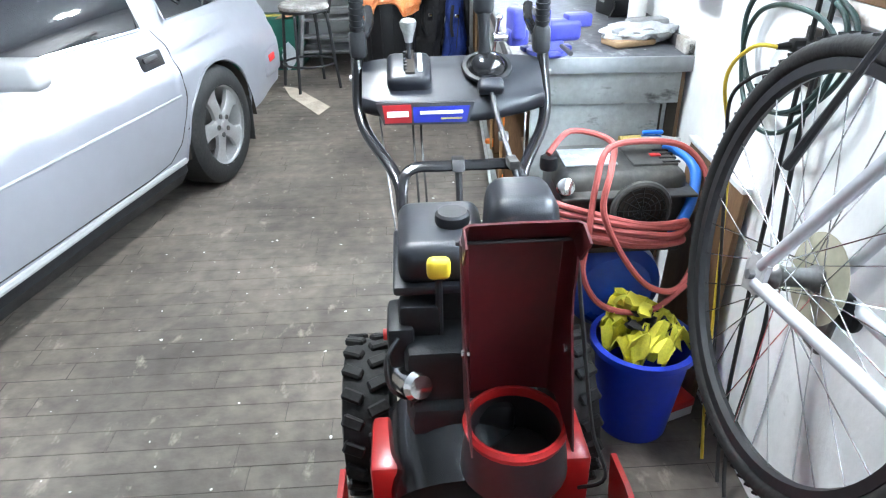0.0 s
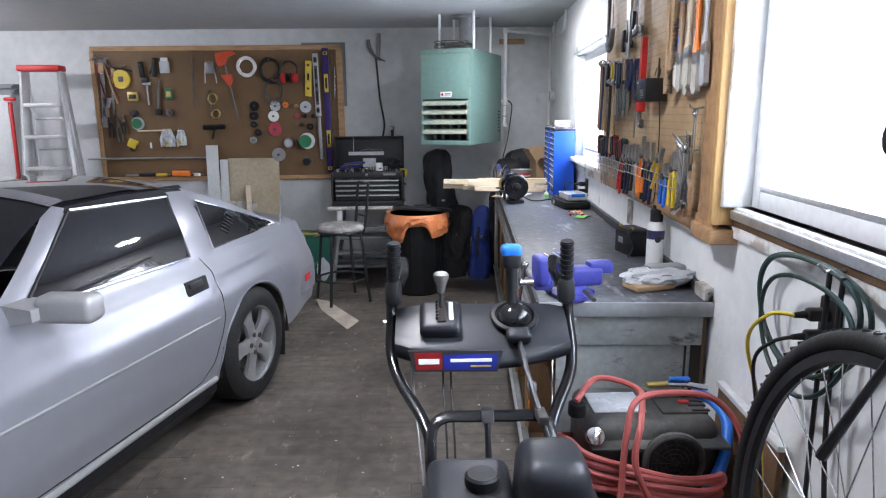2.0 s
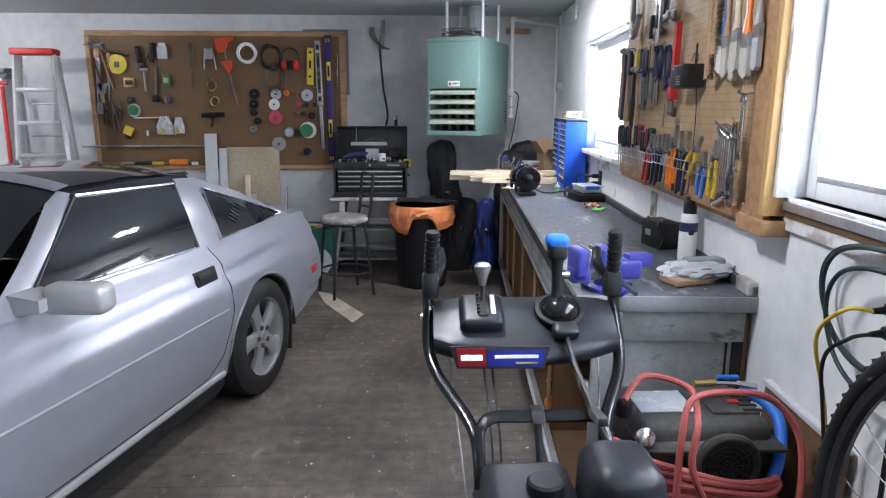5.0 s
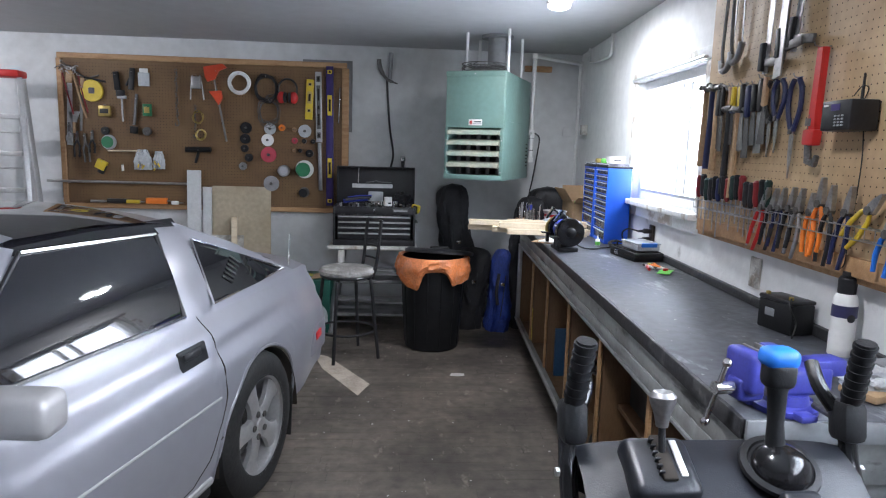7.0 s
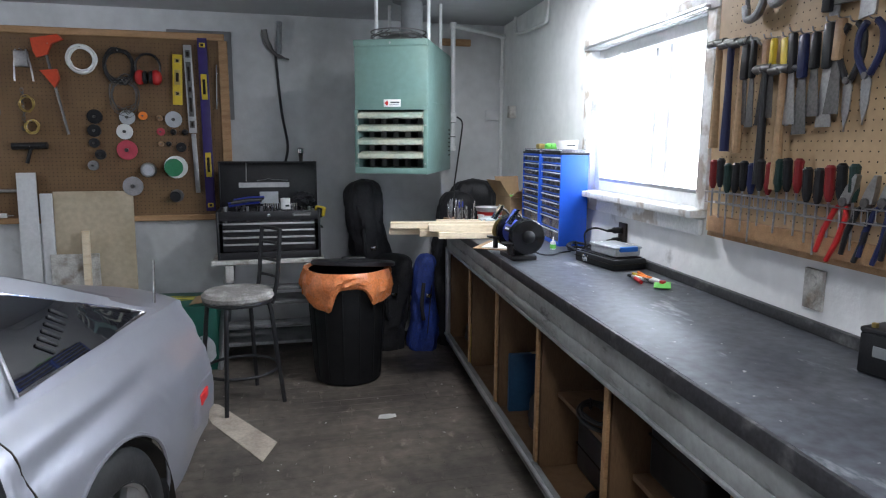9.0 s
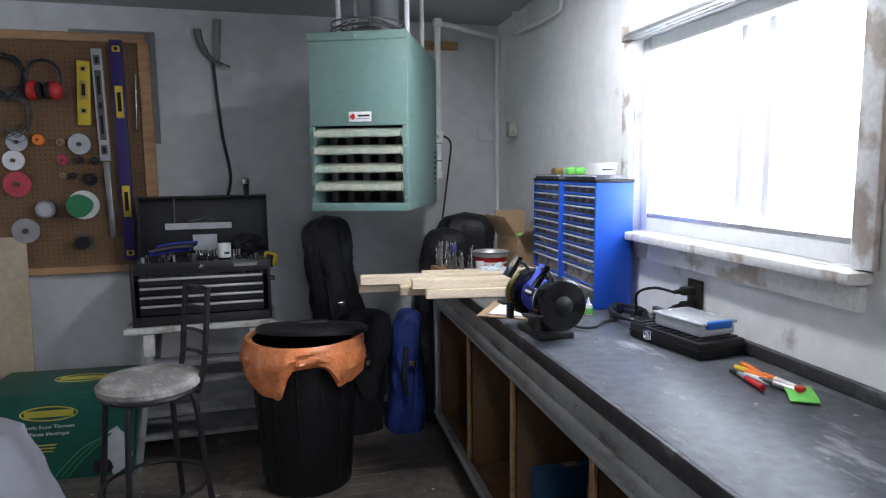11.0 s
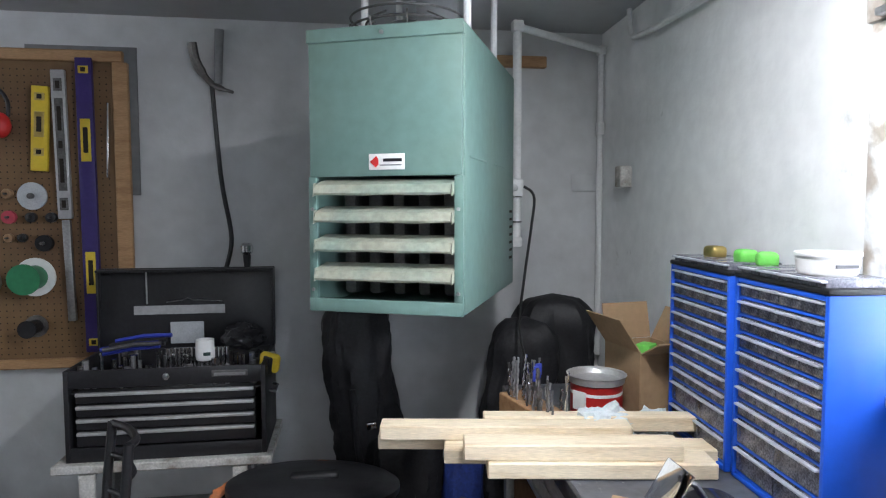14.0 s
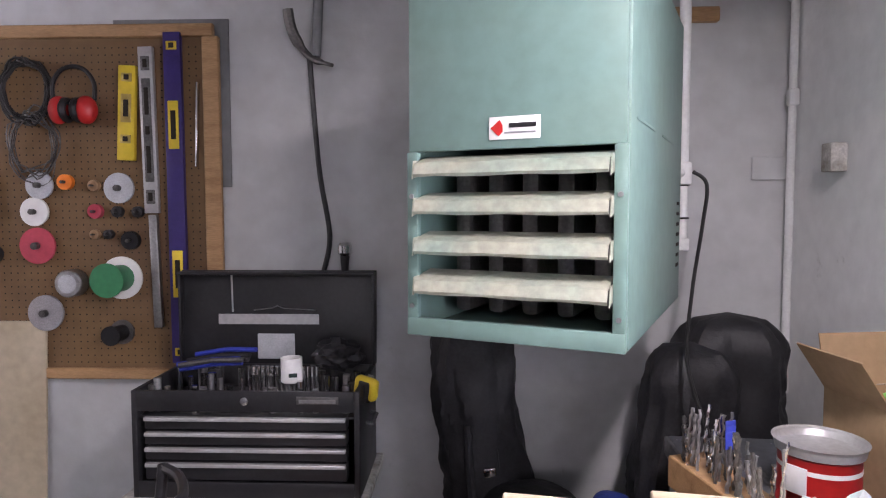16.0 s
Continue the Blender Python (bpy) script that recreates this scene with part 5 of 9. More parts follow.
def bench_grinder(m):
    g = thing("bench_grinder", m, "black and blue bench grinder with wire wheel on the bench", "grinder")
    part("foot", bx((0, 0, 0.012), (0.20, 0.13, 0.024), 0.006), M_BLACK, g)
    part("pedestal", bx((0, 0, 0.05), (0.13, 0.085, 0.07), 0.014), M_BLACK, g)
    part("motor", lt([(0.02, -0.085), (0.055, -0.08), (0.062, -0.07), (0.062, 0.07), (0.055, 0.08), (0.02, 0.085)], 28, pose(0, 0, 0.125, 0, 90, 0)), M_BLUE2, g, "blue motor housing")
    part("label_plate", bx((-0.01, -0.056, 0.15), (0.075, 0.004, 0.028), 0.001, Matrix.Rotation(radians(-24), 4, "X")), M_BLACK, g)
    part("lettering_bar", bx((-0.01, -0.0595, 0.151), (0.05, 0.002, 0.009), 0.0, Matrix.Rotation(radians(-24), 4, "X")), M_PAPER, g)
    part("motor_band", lt([(0.0635, -0.012), (0.0635, 0.03)], 28, pose(0.045, 0, 0.125, 0, 90, 0)), M_GREYPL, g)
    for s in (-1, 1):
        part("wheel_guard", lt([(0.02, -0.026), (0.082, -0.026), (0.088, -0.02), (0.088, 0.02), (0.082, 0.026), (0.04, 0.028), (0.02, 0.034)], 32, pose(s * 0.115, 0, 0.125, 0, 90 * s, 0)), M_GLOSS, g, "round black wheel guard")
        part("guard_hub", lt([(0.034, 0.026), (0.032, 0.036), (0.018, 0.046), (0.004, 0.05)], 20, pose(s * 0.115, 0, 0.125, 0, 90 * s, 0)), M_MATT, g)
        part("tool_rest", bx((s * 0.115, -0.098, 0.095), (0.055, 0.055, 0.008), 0.002), M_BLACK, g)
        part("rest_arm", bx((s * 0.115, -0.085, 0.065), (0.03, 0.02, 0.06), 0.003), M_BLACK, g)
        part("eye_shield", bx((s * 0.115, -0.075, 0.225), (0.085, 0.004, 0.085), 0.002, Matrix.Rotation(radians(-32), 4, "X")), M_CLEARSHEET, g, "clear plastic eye shield")
        part("shield_arm", tb([(s * 0.10, -0.01, 0.20), (s * 0.10, -0.035, 0.235), (s * 0.105, -0.06, 0.245)], 0.006, 8), M_BLACK, g)
    part("wire_wheel", lt([(0.02, -0.012), (0.075, -0.010), (0.078, 0.0), (0.075, 0.010), (0.02, 0.012)], 32, pose(-0.118, -0.025, 0.125, 0, 90, 0)), M_BRASS, g, "brass wire wheel")
    part("power_lead", tb([(-0.04, 0.05, 0.05), (0.0, 0.12, 0.014), (0.01, 0.19, 0.008), (-0.05, 0.26, 0.008), (-0.08, 0.33, 0.008)], 0.0045, 6, per=6), M_WIRE, g)
    return g


M_CLEARSHEET = glass("clear_sheet", (0.9, 0.9, 0.88), 0.05)
bench_grinder(pose(0.475, 4.78, B_Z + 0.001, 0, 0, -90) @ Matrix.Scale(0.92, 4))


def drawer_cabinet(m):
    c = thing("drawer_cabinet", m, "blue small-parts cabinet with many clear drawers", "cabinet", "parts cabinets")
    W, D, H = 0.335, 0.15, 0.475
    for pn, cc, ss in (("side_panel", (-W / 2 + 0.006, 0, H / 2), (0.012, D, H)), ("side_panel", (W / 2 - 0.006, 0, H / 2), (0.012, D, H)), ("top_panel", (0, 0, H - 0.006), (W - 0.024, D, 0.012)), ("bottom_panel", (0, 0, 0.006), (W - 0.024, D, 0.012)), ("rear_panel", (0, D / 2 - 0.004, H / 2), (W - 0.024, 0.008, H - 0.024))):
        part(pn, bx(cc, ss, 0.003), M_BLUE, c)
    part("top_tray", bx((0, 0, H + 0.006), (W + 0.004, D + 0.006, 0.012), 0.004), M_MATT, c, "black top tray")
    zs, rows = 0.014, [(0.062, 2)] * 2 + [(0.0355, 4)] * 9
    for k, (h, n) in enumerate(rows):
        part("drawer_shelf", bx((0, 0.002, zs + 0.002), (W - 0.024, D - 0.006, 0.006), 0.001), M_BLUE, c)
        w = (W - 0.03) / n
        for i in range(n):
            x = -W / 2 + 0.015 + w * (i + 0.5)
            key = (h, n)
            if key not in DRAWERS:
                bm = bx((0, 0, h / 2 - 0.001), (w - 0.003, D - 0.016, h - 0.006), 0.003)
                lip = bx((0, -D / 2 + 0.006, h - 0.009), (w - 0.003, 0.014, 0.0055), 0.0015)
                DRAWERS[key] = (finish("drawer", bm, M_DRAWER), finish("drawer_lip", lip, M_DRAWERLIP))
            d = new("drawer", DRAWERS[key][0])
            d.parent, d.location = c, (x, -0.004, zs + 0.005)
            lp = new("drawer_lip", DRAWERS[key][1])
            lp.parent = d
        zs += h + 0.0045
    return c


DRAWERS = {}
dc = drawer_cabinet(on_wall(0.105, 5.20, B_Z + 0.002, -90 - 1.5))
copy_thing(dc, on_wall(0.105, 5.545, B_Z + 0.002, -90 - 1.5))


def tub(m, r, h, material, label, lid=None, band=None):
    t = thing("tub", m, label, "tub")
    part("tub_wall", lt([(r * 0.85, 0), (r, h), (r * 1.04, h), (r * 1.04, h - 0.006), (r * 0.95, h - 0.004), (r * 0.8, 0.004)], 28), material, t)
    if lid:
        part("lid", lt([(r * 1.06, h), (r * 1.06, h + 0.008), (r * 0.9, h + 0.012), (0.004, h + 0.012)], 28), lid, t)
    if band:
        part("paper_label", lt([(r * 0.93, h * 0.25), (r * 1.0, h * 0.75)], 28), band, t)
        part("lettering_bar", bx((0, -r * 0.99, h * 0.55), (r * 0.8, 0.003, h * 0.12)), M_BLACK, t)
    return t


tub(on_wall(0.115, 5.14, B_Z + 0.495), 0.058, 0.055, M_WHITE, "white plastic tub with a printed label", None, M_PAPER)


def blister(m, body, label):
    p = thing("hardware_pack", m, label, "pack")
    part("card_back", bx((0, 0, 0.002), (0.075, 0.055, 0.003), 0.001), M_PAPER, p)
    bm = bx((0, 0, 0.022), (0.055, 0.045, 0.036), 0.012, None, 3)
    part("blister", bm, body, p)
    return p


blister(on_wall(0.105, 5.36, B_Z + 0.495, 70), M_LIME, "bright green packet of picture hooks")
blister(on_wall(0.105, 5.45, B_Z + 0.495, 85), M_LIME, "bright green and clear hardware packet")
blister(on_wall(0.105, 5.60, B_Z + 0.495, 95), M_BRASS, "clear box of brass fittings")


def glue_bottle(m):
    g = thing("glue_bottle", m, "small white glue bottle with a nozzle", "bottle")
    part("bottle", lt([(0.014, 0), (0.015, 0.03), (0.012, 0.04)], 16), M_WHITE, g)
    part("nozzle", lt([(0.006, 0.04), (0.002, 0.065)], 12), M_WHITE, g)
    part("paper_label", lt([(0.0155, 0.005), (0.0157, 0.026)], 16), M_LIME, g)
    return g


glue_bottle(pose(0.735, 4.97, B_Z + 0.001))
cord_coil("grinder_cord", on_wall(0.135, 4.86, B_Z + 0.001, 80), 0.10, 0.006, 5, M_WIRE, "bundled black power cord on the bench", 8)


def plank(m, s, label, group="planks on the bench"):
    return tagged(part("plank", bevelled(bx((0, 0, 0), s), 0.003, 1), M_PINE, None, "", m), label, "plank", group)


PL = "pale pine board lying across the bench end"
for px, py, pz, length, width, high in ((0.518, 5.429, 0.961, 0.54, 0.089, 0.038), (0.50, 5.522, 0.961, 0.68, 0.089, 0.038), (0.30, 5.634, 0.961, 0.60, 0.05, 0.038),
                                        (0.455, 5.450, 0.9995, 0.52, 0.080, 0.038), (0.328, 5.597, 0.9995, 0.65, 0.064, 0.038), (0.575, 5.616, 1.002, 0.59, 0.050, 0.042)):
    plank(pose(px, py, pz, 0, 0, -9.5), (length, width, high), PL)


def notepad(m):
    n = thing("clipboard", m, "brown hardboard clipboard with white paper sheets", "clipboard")
    part("board", bx((0, 0, 0.0025), (0.20, 0.28, 0.005), 0.002), M_CARD, n)
    part("paper_sheet", bx((0.03, -0.01, 0.009), (0.17, 0.24, 0.008), 0.001), M_PAPER, n)
    return n


notepad(pose(0.50, 5.13, B_Z + 0.001, 0, 0, -35))


def flat_case(m):
    c = thing("screwdriver_case", m, "flat black plastic tool case with a metal latch", "case")
    part("case_body", bx((0, 0, 0.024), (0.30, 0.17, 0.048), 0.008), M_MATT, c)
    part("seam", bx((0, 0, 0.026), (0.303, 0.173, 0.003)), M_HOLE, c)
    for i in range(9):
        part("ridge", bx((-0.12 + i * 0.03, 0, 0.050), (0.018, 0.15, 0.004), 0.0015), M_MATT, c)
    latch = part("latch", bx((-0.06, -0.088, 0.026), (0.035, 0.006, 0.028), 0.002), M_CHROME, c, "bright metal latch")
    part("latch_wire", torus(bmesh.new(), (-0.06, -0.093, 0.024), 0.012, 0.0015, "y", 16, 6), M_CHROME, latch)
    return c


flat_case(on_wall(0.135, 4.52, B_Z + 0.001, -80))


def food_tub(m):
    t = thing("storage_box", m, "clear plastic storage box with a pale blue lid", "box")
    part("box_body", bx((0, 0, 0.018), (0.19, 0.13, 0.034), 0.008), M_CLEAR, t)
    part("lid", bx((0, 0, 0.039), (0.20, 0.14, 0.010), 0.005), M_CLEAR, t)
    part("lid_clip", bx((0.095, 0, 0.034), (0.02, 0.09, 0.022), 0.005), M_BLUEHOSE, t)
    return t


food_tub(on_wall(0.12, 4.50, B_Z + 0.053, -80))


def marker_pen(m, material, tip, label):
    p = thing("marker_pen", m, label, "pen", "pens on the bench")
    part("barrel", cy((-0.055, 0, 0.008), (0.02, 0, 0.008), 0.0075, n=12), material, p)
    part("cap", cy((0.02, 0, 0.008), (0.06, 0, 0.008), 0.008, 0.006, 12), tip, p)
    return p


for i, (a, b2, lab) in enumerate(((M_ORANGEP, M_ORANGEP, "bright orange marker pen lying on the bench"), (M_ORANGEP, M_YELLOW, "orange marker pen with a yellow cap"), (M_WHITE, M_BLACK, "white marker pen with a black cap"),
                                  (M_REDPL, M_STEEL, "red pen with a steel clip"), (M_WHITE, M_ORANGEP, "white marker with an orange cap"), (M_STEEL, M_BLACK, "grey metal pencil with black cap"))):
    marker_pen(on_wall(0.12 + 0.022 * (i % 4), 4.235 - 0.026 * i, B_Z + 0.001 + 0.0005 * i, 80 + 13 * (i % 3)), a, b2, lab)


def lure(m):
    p = thing("wrapped_packet", m, "crinkled green and red plastic packet", "packet")
    rows = []
    for i in range(7):
        rows.append([(-0.06 + i * 0.02, -0.03 + j * 0.015, 0.006 + 0.012 * (noise.noise(Vector((i * 0.7, j * 0.9, 3))) + 0.6) * math.sin(math.pi * (i + 0.3) / 6.6)) for j in range(5)])
    part("wrapper", sheet(bmesh.new(), rows, 0.003), M_LIME, p)
    part("red_dot", cy((0.0, 0, 0.012), (0.0, 0, 0.022), 0.012, n=12), M_REDPL, p)
    return p


lure(on_wall(0.13, 4.06, B_Z + 0.001, 60))


def battery(m):
    b = thing("small_battery", m, "small black sealed battery with leads on the bench", "battery")
    part("battery_case", bx((0, 0, 0.05), (0.15, 0.09, 0.10), 0.006), M_MATT, b)
    part("battery_lid", bx((0, 0, 0.106), (0.152, 0.092, 0.014), 0.005), M_BLACK, b)
    for x in (-0.05, 0.05):
        part("terminal", bx((x, -0.03, 0.118), (0.012, 0.012, 0.012), 0.002), M_BRASS, b)
    part("warning_label", bx((-0.02, -0.0462, 0.06), (0.04, 0.002, 0.025)), M_GREYPL, b)
    part("lead", tb([(0.05, -0.03, 0.12), (0.09, -0.07, 0.10), (0.10, -0.05, 0.05), (0.12, -0.08, 0.01)], 0.003, 6, per=6), M_WIRE, b)
    return b


battery(on_wall(0.085, 3.06, B_Z + 0.001, -76))


M_NAVYPRINT = mat("navy_print", (0.03, 0.03, 0.09), 0.35, vary=0.1)


def spray_can(m, label, body=None):
    c = thing("spray_can", m, label, "spray can")
    part("can_body", lt([(0.031, 0), (0.033, 0.004), (0.033, 0.165), (0.028, 0.178), (0.022, 0.185)], 28), body or M_WHITE, c)
    part("paper_label", lt([(0.0334, 0.02), (0.0334, 0.15)], 28), M_WHITE, c)
    part("print_band", lt([(0.0337, 0.115), (0.0337, 0.15)], 28), M_NAVYPRINT, c)
    part("emblem", lt([(0.012, 0.0), (0.010, 0.001)], 16, pose(0, -0.0337, 0.115, 90)), M_BLACK, c)
    part("can_cap", lt([(0.024, 0.183), (0.025, 0.225), (0.020, 0.232), (0.004, 0.233)], 24), M_BLACK, c, "black spray cap")
    part("trigger", bx((-0.008, -0.01, 0.24), (0.02, 0.03, 0.016), 0.004), M_BLACK, c)
    part("straw", cy((0, -0.03, 0.236), (0.10, -0.06, 0.232), 0.0015, n=6), M_REDPL, c)
    return c


spray_can(on_wall(0.06, 2.80, B_Z + 0.001), "white and grey aerosol can with a black cap")


def wrapped_part(m):
    p = thing("wrapped_part", m, "grey machine part wrapped in crumpled clear film", "parcel")
    bm = bmesh.new()
    bmesh.ops.create_icosphere(bm, subdivisions=4, radius=1)
    for v in bm.verts:
        n = noise.noise(v.co * 3.1) + 0.5 * noise.noise(v.co * 7)
        v.co = Vector((v.co.x * 0.13, v.co.y * 0.065, v.co.z * 0.038)) * (1 + 0.22 * n)
        v.co.z = max(0, v.co.z + 0.036)
    part("film", bm, M_CLEAR, p, "crumpled clear plastic film")
    part("grey_core", bx((0.02, 0, 0.055), (0.14, 0.06, 0.05), 0.012), M_GREYPL, p)
    part("brown_card", bx((-0.05, -0.02, 0.012), (0.15, 0.10, 0.02), 0.006, Matrix.Rotation(radians(8), 4, "Z")), M_CARD, p)
    return p


wrapped_part(on_wall(0.125, 2.50, B_Z + 0.001, 12))


def drill_block(m):
    b = thing("drill_bit_stand", m, "wooden block full of steel drill bits", "drill bit stand")
    part("block", bevelled(bx((0, 0, 0.035), (0.09, 0.30, 0.07)), 0.003, 1), M_WOOD, b)
    rnd = random.Random(4)
    for i in range(34):
        x, y = rnd.uniform(-0.036, 0.036), -0.135 + 0.27 * (i + rnd.random()) / 35
        h, r = rnd.uniform(0.05, 0.13), rnd.choice((0.003, 0.004, 0.005, 0.0065))
        q = pose(x, y, 0.068, rnd.uniform(-6, 6), rnd.uniform(-6, 6), 0)
        bm = bmesh.new()
        n = int(h / 0.006)
        pts = [q @ Vector((r * 0.25 * math.cos(k * 1.3), r * 0.25 * math.sin(k * 1.3), h * k / n)) for k in range(n + 1)]
        tube(bm, pts, [r * (0.85 + 0.15 * math.cos(k * 2.6)) for k in range(n + 1)], 6)
        part("drill_bit", bm, rnd.choice((M_STEEL, M_CHROME, M_DARKSTEEL)), b)
    for i in range(3):
        q = pose(-0.01 + 0.02 * i, -0.02 + 0.03 * i, 0.07)
        part("spade_bit", bx(q @ Vector((0, 0, 0.09)), (0.022, 0.003, 0.035), 0.001), M_BLUE2, b)
        part("bit_shank", cy(q @ Vector((0, 0, 0)), q @ Vector((0, 0, 0.08)), 0.003, n=6), M_STEEL, b)
    return b


drill_block(pose(0.46, 5.76, B_Z + 0.001, 0, 0, 12))


def paint_can(m):
    c = thing("paint_can", m, "red and white paint can with a steel tray on top", "paint can")
    part("can_body", lt([(0.082, 0), (0.085, 0.004), (0.085, 0.006), (0.083, 0.01), (0.083, 0.115), (0.086, 0.12)], 32), M_REDPL, c)
    part("white_panel", bx((-0.075, -0.048, 0.075), (0.004, 0.05, 0.06), 0.001, Matrix.Rotation(radians(32), 4, "Z")), M_PAPER, c)
    part("lettering_bar", lt([(0.0838, 0.088), (0.0838, 0.098)], 32), M_PAPER, c)
    part("tray", lt([(0.075, 0.121), (0.089, 0.124), (0.093, 0.146), (0.097, 0.149), (0.094, 0.145), (0.086, 0.128), (0.01, 0.127)], 32), M_ALU, c, "shallow steel tray")
    return c


paint_can(pose(0.668, 5.82, B_Z + 0.001) @ Matrix.Diagonal((0.93, 0.93, 0.92, 1)))


def rag(m, seed, s):
    bm = bmesh.new()
    bmesh.ops.create_icosphere(bm, subdivisions=4, radius=1)
    for v in bm.verts:
        n = noise.noise(v.co * 2.6 + Vector((seed, 0, 0))) + 0.6 * noise.noise(v.co * 6 + Vector((seed, 3, 0)))
        v.co = Vector((v.co.x * s[0], v.co.y * s[1], v.co.z * s[2])) * (1 + 0.35 * n)
        v.co.z = max(0, v.co.z + s[2] * 0.7)
    return tagged(part("rag", bm, M_CLOTHW, None, "", m), "crumpled pale blue paper rag", "rag")


rag(pose(0.60, 5.62, B_Z + 0.001), 1, (0.10, 0.06, 0.055))
rag(pose(0.76, 5.64, B_Z + 0.001), 7, (0.06, 0.05, 0.045))


def open_carton(m, s):
    c = thing("open_carton", m, "open brown cardboard box with raised flaps", "box")
    w, d, h = s
    bm = bmesh.new()
    for cc, ss in (((-w / 2, 0, h / 2), (0.005, d, h)), ((w / 2, 0, h / 2), (0.005, d, h)), ((0, -d / 2, h / 2), (w, 0.005, h)), ((0, d / 2, h / 2), (w, 0.005, h)), ((0, 0, 0.0035), (w, d, 0.005))):
        box(bm, cc, ss)
    part("carton_body", bm, M_CARD, c)
    for cc, rot, ss in (((-w / 2 - 0.035, 0, h + 0.05), Matrix.Rotation(radians(-35), 4, "Y"), (0.004, d, 0.13)), ((w / 2 + 0.03, 0, h + 0.05), Matrix.Rotation(radians(28), 4, "Y"), (0.004, d, 0.12)),
                        ((0, d / 2 + 0.015, h + 0.06), Matrix.Rotation(radians(-12), 4, "X"), (w, 0.004, 0.12)), ((0, -d / 2 - 0.045, h + 0.02), Matrix.Rotation(radians(62), 4, "X"), (w, 0.004, 0.10))):
        part("flap", bx(cc, ss, 0, rot), M_CARD, c)
    part("green_packet", bx((0.0, 0.0, h - 0.02), (0.06, 0.05, 0.05), 0.006, Matrix.Rotation(radians(30), 4, "Z")), M_LIME, c)
    return c


open_carton(pose(0.865, 5.90, B_Z + 0.001, 0, 0, 8), (0.17, 0.20, 0.20))


def outlet(m, label, plate, plugs=()):
    o = thing("wall_outlet", m, label, "outlet")
    part("cover_plate", bx((-0.006, 0, 0), (0.012, 0.075, 0.118), 0.004), plate, o)
    for z in (-0.024, 0.024):
        part("socket", lt([(0.017, 0), (0.016, 0.003), (0.004, 0.0035)], 18, pose(-0.0125, 0, z, 0, -90, 0)), plate, o)
    return o


outlet(on_wall(0.0015, 4.665, 1.05), "dark brown double wall outlet", M_BROWNPL)
outlet(on_wall(0.0015, 3.44, 1.065), "grime stained grey wall outlet cover", M_PAINTWOOD)
outlet(on_wall(0.0015, 1.635, 1.085), "dark brown double wall outlet", M_BROWNPL)


def plug_lead(m, pts, material, label, plug=None):
    """A plug at the origin, facing +x, and its lead."""
    p = thing("power_lead", m, label, "cable")
    part("plug", bx((-0.022, 0, 0), (0.044, 0.03, 0.028), 0.008), plug or M_WIRE, p)
    part("strain_relief", cy((-0.044, 0, 0), (-0.07, 0, -0.002), 0.009, 0.006, 10), plug or M_WIRE, p)
    part("lead", tb([(-0.068, 0, -0.002)] + pts, 0.0045, 8, per=7), material, p)
    return p


plug_lead(on_wall(0.016, 4.665, 1.074), [(-0.11, 0.05, 0.006), (-0.12, 0.14, -0.03), (-0.10, 0.18, -0.10), (-0.12, 0.19, -0.126)], M_WIRE, "black plug and lead in the outlet")
plug_lead(on_wall(0.016, 4.665, 1.026), [(-0.10, 0.03, -0.03), (-0.11, 0.07, -0.06), (-0.09, 0.14, -0.04), (-0.09, 0.22, -0.075)], M_WIRE, "black plug and lead in the outlet")


# ---- pegboard on the window wall ----
M_NAVY = mat("navy_grip", (0.012, 0.018, 0.075), 0.4, vary=0.1)
M_DKRED = mat("dark_red_grip", (0.20, 0.012, 0.014), 0.4, vary=0.1)
def hole_field(name, parent, x0, x1, z0, z1, step, r, m):
    """Many small round holes, as one joined part."""
    vs, fs = [], []
    nx, nz = int((x1 - x0) / step), int((z1 - z0) / step)
    for i in range(nx + 1):
        for j in range(nz + 1):
            cx, cz = x0 + i * step, z0 + j * step
            k = len(vs)
            for a in range(6):
                vs.append(m @ Vector((cx + r * math.cos(a * math.pi / 3), cz + r * math.sin(a * math.pi / 3), 0)))
            fs.append(tuple(range(k, k + 6)))
    me = bpy.data.meshes.new(name)
    me.from_pydata(vs, [], fs)
    me.materials.append(M_HOLE)
    ob = new(name, me)
    ob.parent = parent
    ob["kind"] = "stuff"
    return ob


PB_Y0, PB_Y1, PB_Z0, PB_Z1 = 2.20, 3.92, 1.175, 2.33
YZIN = Matrix(((0, 0, -1, 0), (1, 0, 0, 0), (0, 1, 0, 0), (0, 0, 0, 1)))


